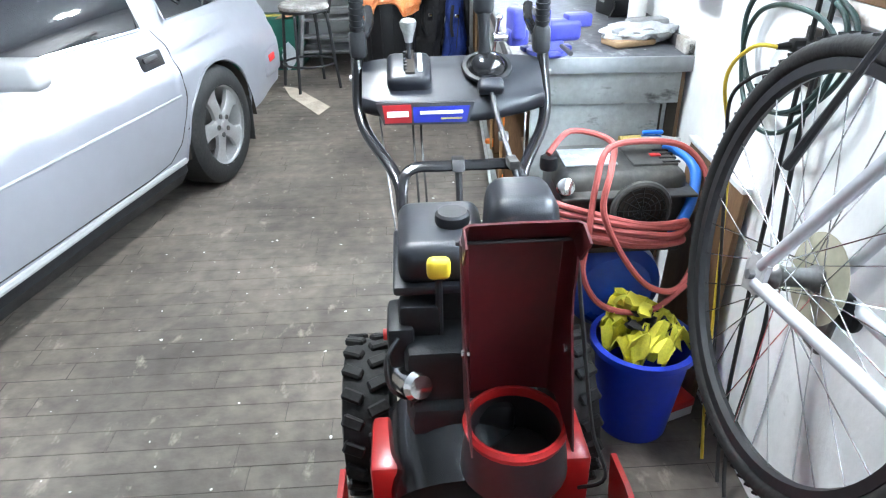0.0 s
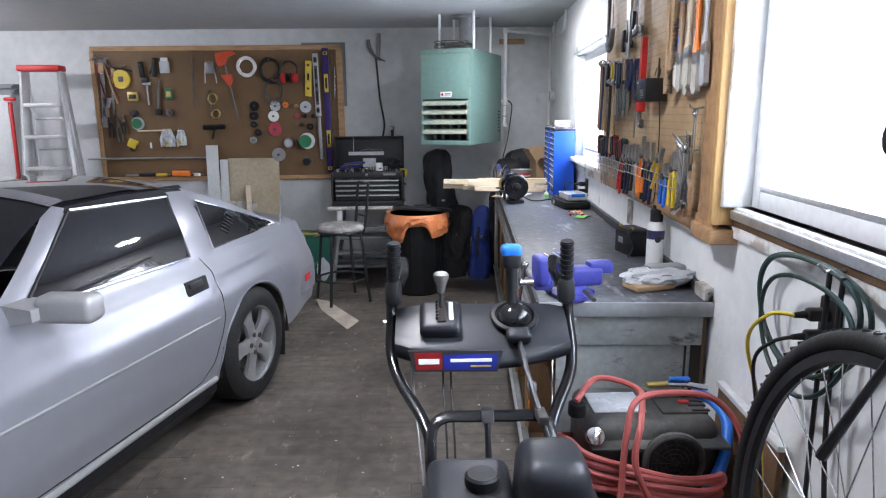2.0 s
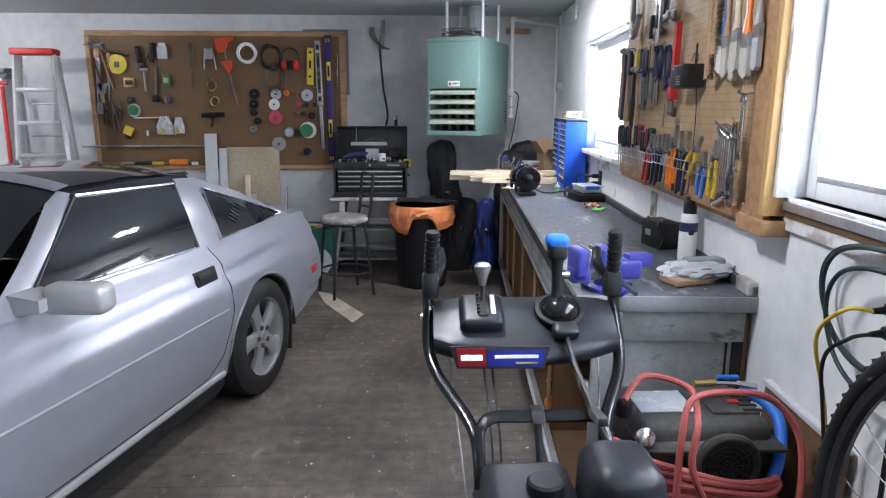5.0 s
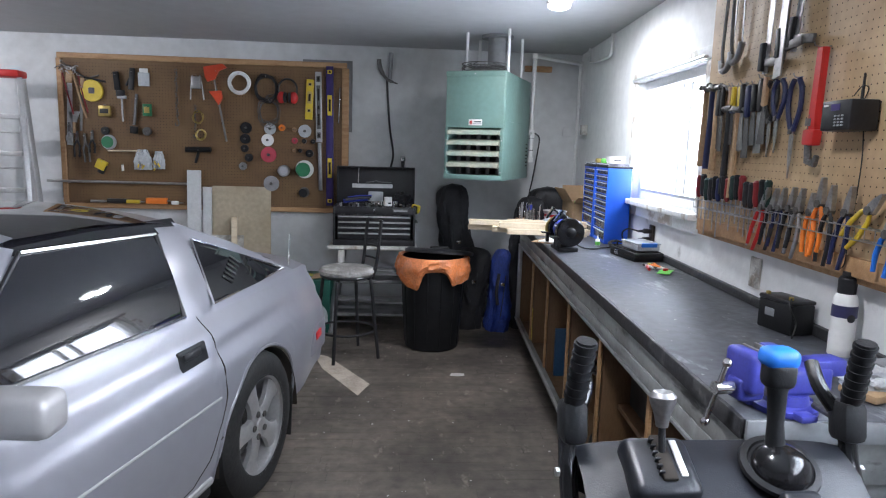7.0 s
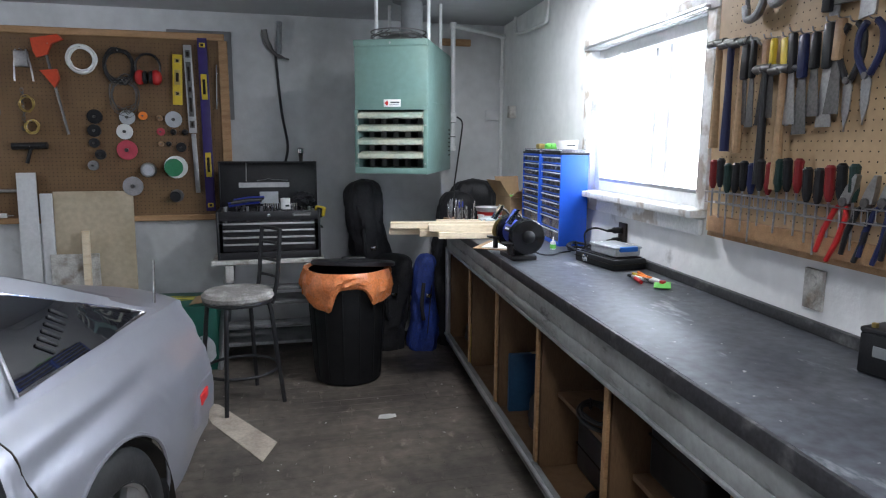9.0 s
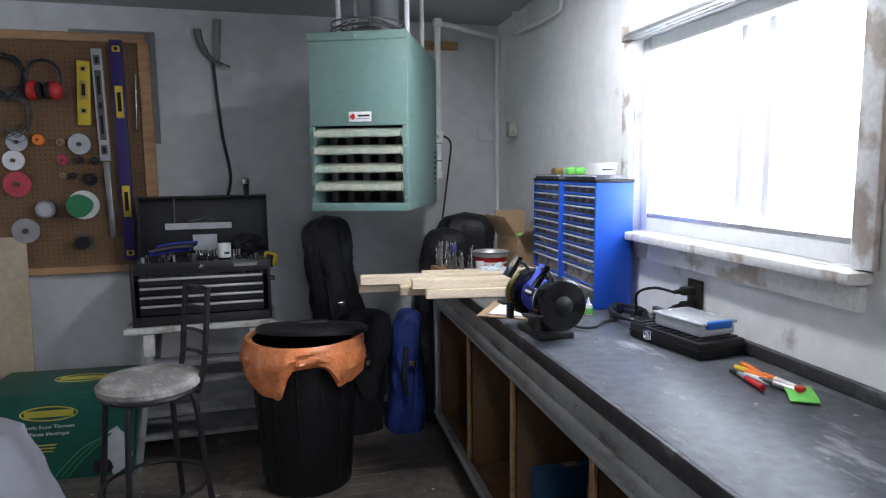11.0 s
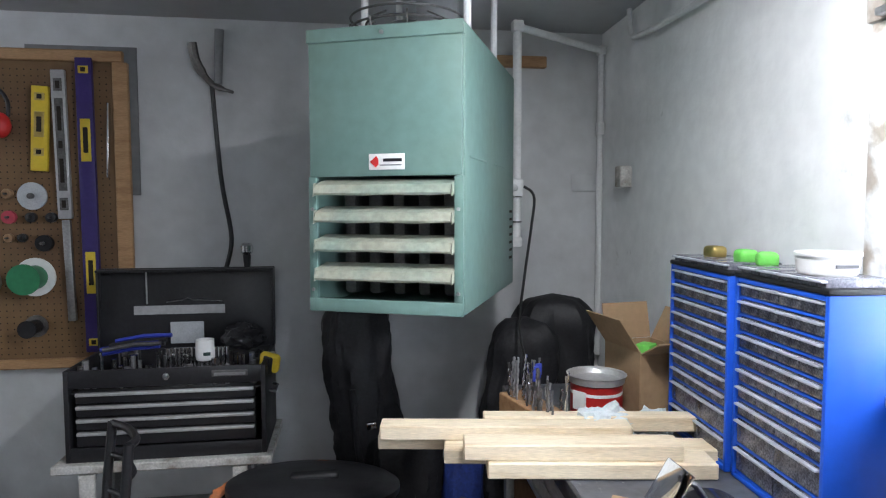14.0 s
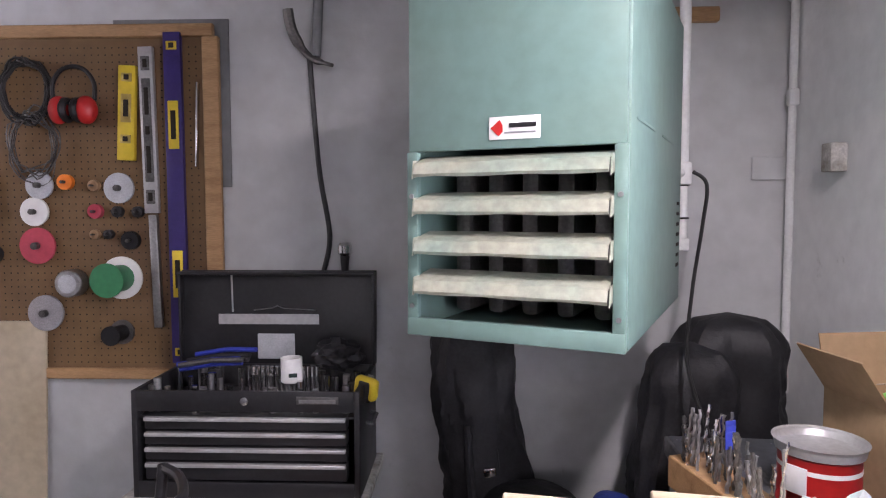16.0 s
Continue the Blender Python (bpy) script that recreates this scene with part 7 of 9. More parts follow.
    for y in (0.18, 0.52):
        part("side_crease", bx((W / 2 + 0.0008, y, 0.42), (0.002, 0.22, 0.006), 0.0008), M_TEAL, h)
    # fan guard, vent and hangers on top
    for R, z in ((0.16, 0.775), (0.165, 0.80), (0.12, 0.815), (0.165, 0.83)):
        part("guard_ring", torus(bmesh.new(), (-0.005, 0.22, z), R, 0.0035, "z", 40, 6), M_DARKSTEEL, h)
    for i in range(10):
        a = 2 * math.pi * i / 10
        part("guard_wire", tb([(-0.005 + 0.16 * math.cos(a), 0.22 + 0.16 * math.sin(a), 0.765), (-0.005 + 0.172 * math.cos(a), 0.22 + 0.172 * math.sin(a), 0.80), (-0.005 + 0.10 * math.cos(a), 0.22 + 0.10 * math.sin(a), 0.835)], 0.003, 6), M_DARKSTEEL, h)
    part("fan_motor", lt([(0.10, 0.76), (0.10, 0.79), (0.05, 0.82)], 24, pose(-0.005, 0.22, 0)), M_DARKSTEEL, h)
    part("vent_pipe", cy((0.03, 0.42, 0.76), (0.03, 0.42, CEIL_Z - 1.295 + 0.01), 0.068, n=28), M_GALV, h, "grey galvanised flue pipe")
    part("vent_collar", cy((0.03, 0.42, CEIL_Z - 1.295 - 0.022), (0.03, 0.42, CEIL_Z - 1.295 - 0.001), 0.12, n=28), M_GALV, h)
    for x, y in ((-0.15, 0.25), (0.19, 0.16), (0.18, 0.6), (-0.16, 0.6)):
        part("hanger", cy((x, y, 0.75), (x, y, CEIL_Z - 1.295 + 0.01), 0.011, n=10), M_PIPE, h)
    return h


unit_heater(pose(0.0235, 5.71, 1.295, 0, 0, -24))


def pipe_run(name, pts, r, label, boxes=(), material=None):
    p = thing(name, Matrix(), label, "pipe")
    part("pipe", tube(bmesh.new(), pts, r, 12), material or M_PIPE, p)
    for c, s in boxes:
        part("fitting", bx(c, s, 0.008), material or M_PIPE, p)
    return p


gp = pipe_run("gas_pipe", [(0.60, 6.50, 1.43), (0.60, 6.50, 2.28)], 0.017, "white painted gas pipe with tee fitting beside the heater",
              [((0.60, 6.50, 2.285), (0.045, 0.045, 0.045)), ((0.60, 6.50, 1.655), (0.046, 0.05, 0.07)), ((0.60, 6.50, 1.44), (0.042, 0.042, 0.04)), ((1.065, 6.79, 2.275), (0.04, 0.04, 0.04))])
part("pipe", tube(bmesh.new(), [(0.60, 6.50, 2.285), (1.065, 6.79, 2.275)], 0.015, 12), M_PIPE, gp)
part("stub", cy((0.60, 6.50, 1.655), (0.51, 6.36, 1.655), 0.014, n=12), M_PIPE, gp)
for z in (1.62, 1.52):
    part("cable_tie", torus(bmesh.new(), (0.60, 6.50, z), 0.019, 0.003, "z", 16, 6), M_BLACK, gp)
cd = pipe_run("conduit", [(1.065, 6.79, 0.9), (1.065, 6.79, 2.27)], 0.014, "white painted steel conduit in the corner", [((1.065, 6.79, 1.93), (0.036, 0.036, 0.06))])
part("junction_box", bx((1.035, 6.47, 1.70), (0.05, 0.055, 0.085), 0.005), M_PAINTWOOD, cd, "paint stained junction box")
part("mount_plate", bx((1.02, 6.832, 1.69), (0.14, 0.01, 0.08), 0.002), M_BACKWALL, cd)
pipe_run("ceiling_conduit", smooth_path([(1.04, 6.45, 2.355), (1.035, 6.42, 2.26), (1.03, 6.33, 2.225), (1.00, 5.85, 2.205), (0.995, 5.76, 2.23), (0.995, 5.745, 2.355)], 5), 0.011, "bent white conduit looping under the ceiling")


def hanging_cord():
    c = thing("hanging_cord", Matrix(), "black cord hanging from the gas pipe", "cable")
    part("cord", tb([(0.625, 6.48, 1.66), (0.66, 6.46, 1.62), (0.65, 6.46, 1.5), (0.62, 6.45, 1.3), (0.56, 6.30, 1.12), (0.55, 6.1, 0.98)], 0.0055, 8, per=6), M_WIRE, c)
    return c


hanging_cord()
tagged(part("wall_batten", bevelled(bx((0.70, 6.825, 2.222), (0.24, 0.03, 0.05)), 0.004, 1), M_WOOD), "short brown timber batten fixed to the wall", "batten")


def wrecking_bar(m):
    w = thing("long_pole_hook", m, "dark long-handled pole hook hanging on the wall", "tool")
    part("pole", tube(bmesh.new(), smooth_path([(-0.03, 0, -0.16), (-0.01, 0, -0.45), (0.005, 0, -0.60), (0.035, 0, -0.80), (0.01, 0, -0.93)], 5), 0.0095, 8), M_BLACK, w)
    part("hook_arm", tube(bmesh.new(), smooth_path([(-0.10, -0.02, 0.0), (-0.085, -0.01, -0.08), (-0.03, 0, -0.16), (0.06, -0.04, -0.20)], 5), [0.019] * 8 + [0.013] * 5 + [0.007] * 3, 8), M_DARKSTEEL, w)
    part("grip", cy((0.005, 0, 0.06), (-0.005, 0, -0.16), 0.019, 0.017, 12), M_GREYPL, w)
    return w


wrecking_bar(pose(-0.585, 6.815, 2.25))

GB_X0, GB_X1, GB_Z0, GB_Z1 = -3.335, -0.955, 0.945, 2.185


def back_pegboard():
    b = thing("tool_pegboard", Matrix(), "brown hardboard pegboard with wooden frame crowded with tools", "pegboard")
    part("board", bx(((GB_X0 + GB_X1) / 2, 6.818, (GB_Z0 + GB_Z1) / 2), (GB_X1 - GB_X0 - 0.02, 0.006, GB_Z1 - GB_Z0 - 0.02)), M_PEG, b)
    for cc, ss in ((((GB_X0 + GB_X1) / 2, 6.808, GB_Z1), (GB_X1 - GB_X0, 0.024, 0.045)), (((GB_X0 + GB_X1) / 2, 6.808, GB_Z0), (GB_X1 - GB_X0, 0.024, 0.04)), ((GB_X0 + 0.012, 6.808, (GB_Z0 + GB_Z1) / 2), (0.04, 0.024, GB_Z1 - GB_Z0 - 0.045)), ((GB_X1 - 0.012, 6.808, (GB_Z0 + GB_Z1) / 2), (0.06, 0.024, GB_Z1 - GB_Z0 - 0.045))):
        part("frame_rail", bevelled(bx(cc, ss), 0.004, 1), M_WOOD, b)
    hole_field("peg_hole", b, GB_X0 + 0.05, GB_X1 - 0.06, GB_Z0 + 0.04, GB_Z1 - 0.04, 0.0254, 0.0031, Matrix.Translation((0, 6.8142, 0)) @ XZ)
    return b


back_pegboard()
tagged(part("backing_sheet", bx((-1.12, 6.833, 1.93), (0.42, 0.008, 0.60), 0.001), M_GALV), "grey painted metal sheet behind the pegboard", "sheet")


def on_board(x, z, out=0.0, roll=0.0):
    """Pose on the back pegboard: x along it, -y out of it, z up."""
    return pose(x, 6.812 - out, z, 0, roll, 0)


def disc_tool(x, z, r, material, label, name="grinding_disc", hub=None, t=0.012):
    d = thing(name, on_board(x, z, 0.008), label, "disc", "discs on pegboard")
    part("disc", lt([(r * 0.18, 0), (r, 0), (r, t), (r * 0.5, t + 0.003), (r * 0.18, t)], 28, pose(0, 0, 0, 90)), material, d)
    part("hub", cy((0, 0.006, 0), (0, -t - 0.02, 0), r * 0.2, n=12), hub or M_DARKSTEEL, d)
    return d


DISC = "abrasive disc hung on a peg"
for x, z, r, mt, lab, nm in ((-1.807, 1.639, 0.048, M_MATT, "black rubber sanding disc on a peg", "sanding_disc"), (-1.814, 1.546, 0.042, M_MATT, "black sanding pad on a peg", "sanding_disc"),
                             (-1.82, 1.464, 0.032, M_BLACK, "small black cup on a peg", "wire_cup"), (-1.786, 1.387, 0.034, M_BLACK, "black steel wire cup on a peg", "wire_cup"), (-1.837, 1.313, 0.033, M_STEEL, "small steel wire cup on a peg", "wire_cup"),
                             (-1.605, 1.637, 0.050, M_CLEAR, "silver saw disc on a peg", "saw_disc"), (-1.627, 1.541, 0.052, M_WHITE, "white cutting disc on a peg", "cutting_disc"), (-1.62, 1.417, 0.066, M_PINKDISC, "pink grinding disc on a peg", "grinding_disc"),
                             (-1.311, 1.626, 0.055, M_CLEAR, "grey cutting disc on a peg", "cutting_disc"), (-1.599, 1.17, 0.066, M_BLADE, "grey and blue abrasive disc on a peg", "abrasive_disc"), (-1.504, 1.648, 0.028, M_ORANGEP, "orange plastic plug on a peg", "plug"),
                             (-1.40, 1.635, 0.02, M_HANDLEWOOD, "small brown wheel on a peg", "buffing_wheel"), (-1.397, 1.542, 0.026, M_PINKDISC, "dark red hole saw on a peg", "hole_saw"), (-1.316, 1.541, 0.02, M_BLACK, "black hole saw on a peg", "hole_saw"),
                             (-1.241, 1.540, 0.02, M_BLACK, "small black hole saw on a peg", "hole_saw"), (-1.401, 1.459, 0.017, M_HANDLEWOOD, "small brown socket on a peg", "hole_saw"), (-1.351, 1.459, 0.017, M_BLACK, "small black socket on a peg", "hole_saw"),
                             (-1.271, 1.437, 0.033, M_MATT, "dark rubber cup on a peg", "hole_saw"), (-2.628, 1.583, 0.035, M_DARKSTEEL, "dark steel ring on a peg", "ring"), (-2.969, 1.578, 0.034, M_BLACK, "roll of black tape on a peg", "tape_roll")):
    disc_tool(x, z, r, mt, lab, nm, t=0.02 if r < 0.045 else 0.010)


def tin(x, z):
    t = thing("solder_tin", on_board(x, z, 0.004), "round silver tin hung on a peg", "tin")
    part("tin_body", lt([(0.05, 0), (0.05, 0.045), (0.046, 0.05), (0.015, 0.052)], 28, pose(0, 0, 0, 90)), M_STEEL, t)
    part("paper_label", lt([(0.034, 0.053), (0.012, 0.0545)], 24, pose(0, 0, 0, 90)), M_CLEAR, t)
    return t


tin(-1.49, 1.282)


def spool(x, z, r, L, rim, core, label):
    s = thing("spool", on_board(x, z, 0.004), label, "spool")
    part("rear_flange", lt([(r * 0.3, 0), (r, 0), (r, 0.006), (r * 0.3, 0.006)], 28, pose(0, 0, 0, 90)), rim, s)
    part("core", lt([(r * 0.62, 0.006), (r * 0.62, L), (r * 0.5, L), (r * 0.45, 0.02)], 28, pose(0, 0, 0, 90)), core, s)
    part("front_flange", lt([(r * 0.48, L), (r * 0.78, L), (r * 0.78, L + 0.006), (r * 0.48, L + 0.006)], 28, pose(0, 0, 0, 90)), core, s)
    return s


spool(-1.315, 1.300, 0.078, 0.10, M_WHITE, M_GREEN, "green and white plastic wire spool on a peg")
spool(-1.319, 1.10, 0.045, 0.08, M_DARKSTEEL, M_MATT, "dark hose fitting hung on a peg")
spool(-2.949, 1.484, 0.062, 0.03, M_CLEAR, M_GREEN, "green tape roll on a peg")


def reel(x, z):
    r = thing("cable_reel", on_board(x, z, 0.003), "round yellow tape reel on a peg", "reel")
    part("case", lt([(0.035, 0), (0.088, 0.0), (0.092, 0.012), (0.088, 0.026), (0.035, 0.026)], 32, pose(0, 0, 0, 90)), M_YELLOW, r)
    part("reel_core", bx((0, -0.014, 0), (0.055, 0.03, 0.055), 0.01), M_DARKSTEEL, r)
    return r


reel(-3.062, 1.904)


def wire_coil(x, z, R, r, n, material, label, seed, sag=0.0):
    c = thing("wire_coil", on_board(x, z, 0.02), label, "wire coil")
    rn = random.Random(seed)
    for i in range(n):
        a0, k = rn.uniform(0, 6), R * rn.uniform(0.82, 1.08)
        pts = [(k * math.cos(a) * rn.uniform(0.97, 1.03), -0.012 + rn.uniform(-0.014, 0.014), k * (1 + sag * rn.uniform(0, 1)) * math.sin(a) - R * sag * 0.4) for a in [a0 + 2 * math.pi * j / 14 for j in range(14)]]
        part("loop", tube(bmesh.new(), smooth_path(pts, 2, True), r, 6, True), material, c)
    part("peg_hook", cy((0, 0.012, R * 0.9), (0, -0.05, R * 0.9), 0.003, n=6), M_STEEL, c)
    return c


wire_coil(-1.854, 2.008, 0.085, 0.0075, 7, M_WHITE, "coil of white electrical cable on a peg", 2)
wire_coil(-1.630, 1.985, 0.095, 0.004, 12, M_WIRE, "tangled coil of dark cords on a peg", 3, 0.35)
wire_coil(-1.610, 1.80, 0.09, 0.0025, 7, M_DARKSTEEL, "tangle of thin brown wire on a peg", 4, 0.6)


def earmuffs(x, z):
    e = thing("ear_defenders", on_board(x, z, 0.02), "red and black ear defenders on a peg", "ear defenders")
    part("headband", tb([(-0.075, -0.02, -0.03), (-0.075, -0.02, 0.03), (-0.045, -0.02, 0.075), (0.0, -0.02, 0.09), (0.045, -0.02, 0.075), (0.075, -0.02, 0.03), (0.075, -0.02, -0.03)], 0.008, 8, per=4), M_BLACK, e)
    for s in (-1, 1):
        bm = bmesh.new()
        bmesh.ops.create_uvsphere(bm, u_segments=20, v_segments=12, radius=1, matrix=pose(s * 0.05, -0.03, -0.065, 0, 0, s * 20) @ Matrix.Diagonal((0.038, 0.032, 0.05, 1)))
        cup = part("cup", bm, M_REDPL, e, "red ear cup")
        part("cushion", torus(bmesh.new(), (s * 0.02, -0.03, -0.065), 0.032, 0.013, "x", 20, 8), M_BLACK, cup)
    return e


earmuffs(-1.450, 1.965)


def level(x0, z0, x1, z1, w, material, label, vials, name="spirit_level", vial_material=None):
    a, b = Vector((x0, z0)), Vector((x1, z1))
    L = (b - a).length
    t = thing(name, on_board((x0 + x1) / 2, (z0 + z1) / 2, 0.016, -math.degrees(math.atan2(x0 - x1, z0 - z1)) * -1), label, "level", "levels on pegboard")
    part("bar", bx((0, 0, 0), (w, 0.022, L), 0.003), material, t)
    for v, hgt in vials:
        part("vial_frame", bx((0, -0.0115, v * L / 2), (w * 0.62, 0.004, hgt), 0.003), vial_material or M_GREYPL, t)
        part("vial", bx((0, -0.0135, v * L / 2), (w * 0.30, 0.004, hgt * 0.6), 0.002), M_HOLE, t)
    return t


level(-1.262, 2.06, -1.278, 1.725, 0.062, M_YELLOW, "short yellow plastic level on a peg", ((0.75, 0.03), (-0.55, 0.03), (0.1, 0.10)), "torpedo_level", M_BRASS)
level(-1.197, 2.125, -1.188, 1.535, 0.052, M_ALU, "aluminium spirit level on a peg", ((0.8, 0.05), (0.35, 0.16), (0.0, 0.05), (-0.35, 0.16), (-0.8, 0.05)), "spirit_level", M_DARKSTEEL)


level(-1.100, 2.175, -1.096, 0.99, 0.062, M_PURPLE, "long purple spirit level on a peg", ((0.92, 0.03), (0.45, 0.17), (-0.45, 0.17), (-0.93, 0.03)), "spirit_level", M_YELLOW)
level(-1.186, 1.53, -1.176, 1.12, 0.030, M_STEEL, "steel ruler hanging on a peg", (), "steel_ruler")
level(-1.012, 2.00, -1.022, 1.70, 0.008, M_CHROME, "thin steel rod hanging on a peg", (), "steel_rod")


def generic_tool(x, z, parts, label, name, cat, roll=0.0, out=0.0):
    """A hanging tool from simple shaped pieces: (part name, kind, values, material)."""
    t = thing(name, on_board(x, z, out, roll), label, cat, "tools on back pegboard")
    for pn, kind, v, mt in parts:
        if kind == "bar":
            part(pn, tube(bmesh.new(), [(a, -0.02, b) for a, b in v[0]], v[1], 8), mt, t)
        elif kind == "box":
            part(pn, bx((v[0], -0.02 - v[5] if len(v) > 5 else -0.02, v[1]), (v[2], v[4], v[3]), min(0.006, v[4] * 0.4)), mt, t)
        else:
            part(pn, pr(v[0], 0.01, 0.01 + v[1], XZ), mt, t)
    part("peg_hook", cy((0, 0.006, 0.0), (0, -0.045, 0.0), 0.0025, n=6), M_STEEL, t)
    return t


def plier_parts(grip, L):
    return [("grip", "bar", ([(0.0, -0.06), (0.022, -0.10), (0.02, -L)], 0.008), grip), ("grip", "bar", ([(0.0, -0.06), (-0.022, -0.10), (-0.02, -L)], 0.008), grip), ("jaw", "flat", ([(-0.013, -0.07), (0.013, -0.07), (0.006, 0.02), (-0.006, 0.02)], 0.014), M_DARKSTEEL)]


generic_tool(-3.20, 2.06, [("arm", "bar", ([(-0.06, 0.04), (0.10, -0.06), (0.2, -0.03)], 0.007), M_DARKSTEEL), ("jaw", "box", (-0.02, 0.02, 0.08, 0.03, 0.02), M_STEEL), ("grip", "bar", ([(0.08, -0.05), (0.25, -0.08)], 0.009), M_BLACK)], "dark steel clamp pliers on a peg", "clamp", "clamp")
generic_tool(-3.235, 1.95, [("blade", "flat", ([(-0.03, 0.05), (0.01, 0.05), (0.05, -0.5), (0.0, -0.5)], 0.003), M_STEEL), ("handle", "box", (-0.01, 0.06, 0.05, 0.10, 0.022), M_HANDLEWOOD)], "thin bladed wood saw hung on pegs", "hand_saw", "saw", 6)
generic_tool(-3.14, 1.93, [("blade", "flat", ([(-0.02, 0.0), (0.01, 0.0), (0.03, -0.36), (0.01, -0.36)], 0.003), M_DARKSTEEL), ("handle", "box", (0.0, 0.03, 0.035, 0.09, 0.02), M_HANDLEWOOD)], "narrow keyhole saw hung on a peg", "keyhole_saw", "saw", 8)
generic_tool(-2.862, 2.04, [("body", "box", (0, -0.05, 0.045, 0.15, 0.03), M_MATT), ("head", "box", (0.02, -0.15, 0.07, 0.05, 0.025), M_BLACK)], "black staple gun on a peg", "staple_gun", "staple gun", -4)
generic_tool(-2.730, 2.07, [("body", "box", (0, -0.06, 0.04, 0.18, 0.03), M_BLACK), ("grip", "bar", ([(0.0, -0.02), (-0.04, -0.12)], 0.010), M_BLACK)], "black riveting tool on a peg", "rivet_gun", "rivet gun", 6)
generic_tool(-2.637, 2.06, [("packet", "box", (0, -0.05, 0.09, 0.11, 0.03), M_CLEAR), ("card", "box", (0, 0.02, 0.07, 0.04, 0.004), M_PAPER)], "clear packet of small parts on a peg", "parts_packet", "packet")
generic_tool(-2.965, 1.79, [("box_body", "box", (0, -0.05, 0.10, 0.09, 0.03), M_BRASS), ("print", "box", (0, -0.05, 0.07, 0.04, 0.002, 0.016), M_BLACK)], "yellow blade dispenser box on a peg", "blade_box", "box")
generic_tool(-2.823, 1.86, [("handle", "bar", ([(0, 0), (0.01, -0.20)], 0.008), M_STEEL), ("head", "bar", ([(-0.035, 0.0), (0.035, 0.0)], 0.014), M_CLEAR)], "small mallet with a pale head", "mallet", "mallet", 2)
generic_tool(-2.705, 1.85, [("arm", "bar", ([(0, 0.04), (-0.01, -0.22)], 0.012), M_DARKSTEEL), ("jaw", "box", (-0.01, -0.26, 0.06, 0.06, 0.03), M_MATT)], "long dark steel clamp on a peg", "bar_clamp", "clamp", 4)
generic_tool(-2.619, 1.79, [("body", "box", (0, -0.03, 0.07, 0.10, 0.03), M_GREEN), ("paper_label", "box", (0, -0.03, 0.045, 0.05, 0.002, 0.016), M_BRASS)], "green and yellow finder tool on a peg", "stud_finder", "finder")
generic_tool(-3.22, 1.69, [("blade", "flat", ([(-0.05, 0.04), (0.05, 0.04), (0.02, -0.05), (-0.02, -0.05)], 0.003), M_STEEL), ("handle", "bar", ([(0, -0.05), (0.0, -0.14)], 0.012), M_HANDLEWOOD)], "flat steel trowel on a peg", "trowel", "trowel")
for x, z, L, g, lab in ((-3.20, 1.55, 0.20, M_BLACK, "dark pliers on a peg"), (-3.14, 1.53, 0.22, M_DARKSTEEL, "bare steel pliers on a peg"), (-3.078, 1.56, 0.17, M_BLACK, "black handled nippers on a peg"), (-3.26, 1.62, 0.14, M_STEEL, "small steel pincers on a peg")):
    generic_tool(x, z, plier_parts(g, L), lab, "pliers", "pliers", rnd.uniform(-6, 6))
generic_tool(-3.001, 1.32, [("tape_case", "box", (0, -0.03, 0.085, 0.08, 0.04), M_YELLOW), ("belt_clip", "box", (0.02, -0.06, 0.05, 0.08, 0.03), M_BLACK)], "yellow and black tape measure on a peg", "tape_measure", "tape measure", 25)
generic_tool(-2.825, 1.412, [("stick", "bar", ([(-0.13, 0.0), (0.14, 0.005)], 0.007), M_PINE)], "thin wooden dowel resting on pegs", "dowel", "dowel")
generic_tool(-2.84, 1.30, [("hook_card", "box", (0, -0.03, 0.02, 0.05, 0.006), M_PAPER)], "small white tag on a peg", "tag", "tag")
generic_tool(-2.211, 2.06, [("spring", "bar", ([(-0.03, 0.0), (-0.045, -0.10), (-0.05, -0.20)], 0.006), M_STEEL), ("spring", "bar", ([(0.03, 0.0), (0.05, -0.10), (0.06, -0.20)], 0.006), M_STEEL), ("head", "box", (0, -0.06, 0.08, 0.10, 0.04), M_STEEL)], "steel spring compressor on a peg", "spring_compressor", "tool")
wire_coil(-2.20, 1.72, 0.045, 0.003, 5, M_BRASS, "small coil of brass wire on a peg", 9, 0.4)
wire_coil(-2.18, 1.57, 0.04, 0.004, 4, M_BRASS, "bunch of brass rings on a peg", 10, 0.2)
generic_tool(-2.045, 2.10, [("bar", "bar", ([(-0.03, 0.0), (0.075, -0.58)], 0.009), M_DARKSTEEL), ("jaw", "flat", ([(-0.10, 0.03), (0.06, 0.06), (0.09, 0.03), (0.02, 0.0), (-0.01, -0.07), (-0.07, -0.09), (-0.09, -0.05)], 0.03), M_REDOR), ("slide", "flat", ([(-0.06, -0.17), (0.04, -0.16), (0.05, -0.22), (0.02, -0.28), (-0.03, -0.21)], 0.03), M_REDOR)], "orange red bar clamp hung on pegs", "bar_clamp", "clamp")
generic_tool(-2.204, 1.44, [("barrel", "bar", ([(-0.11, 0.0), (0.10, 0.005)], 0.022), M_MATT), ("grip", "bar", ([(0.0, -0.01), (-0.03, -0.11)], 0.012), M_MATT)], "dark glue gun resting on pegs", "glue_gun", "glue gun")


def shelf_rail():
    r = thing("steel_bar", pose(-2.88, 6.79, 1.148), "long dull steel bar resting on pegs", "bar")
    part("bar", cy((-0.58, 0, 0), (0.58, 0, 0.0), 0.011, n=12), M_STEEL, r)
    for x in (-0.4, 0.4):
        part("peg_hook", cy((x, 0.025, -0.012), (x, -0.02, -0.012), 0.003, n=6), M_STEEL, r)
    return r


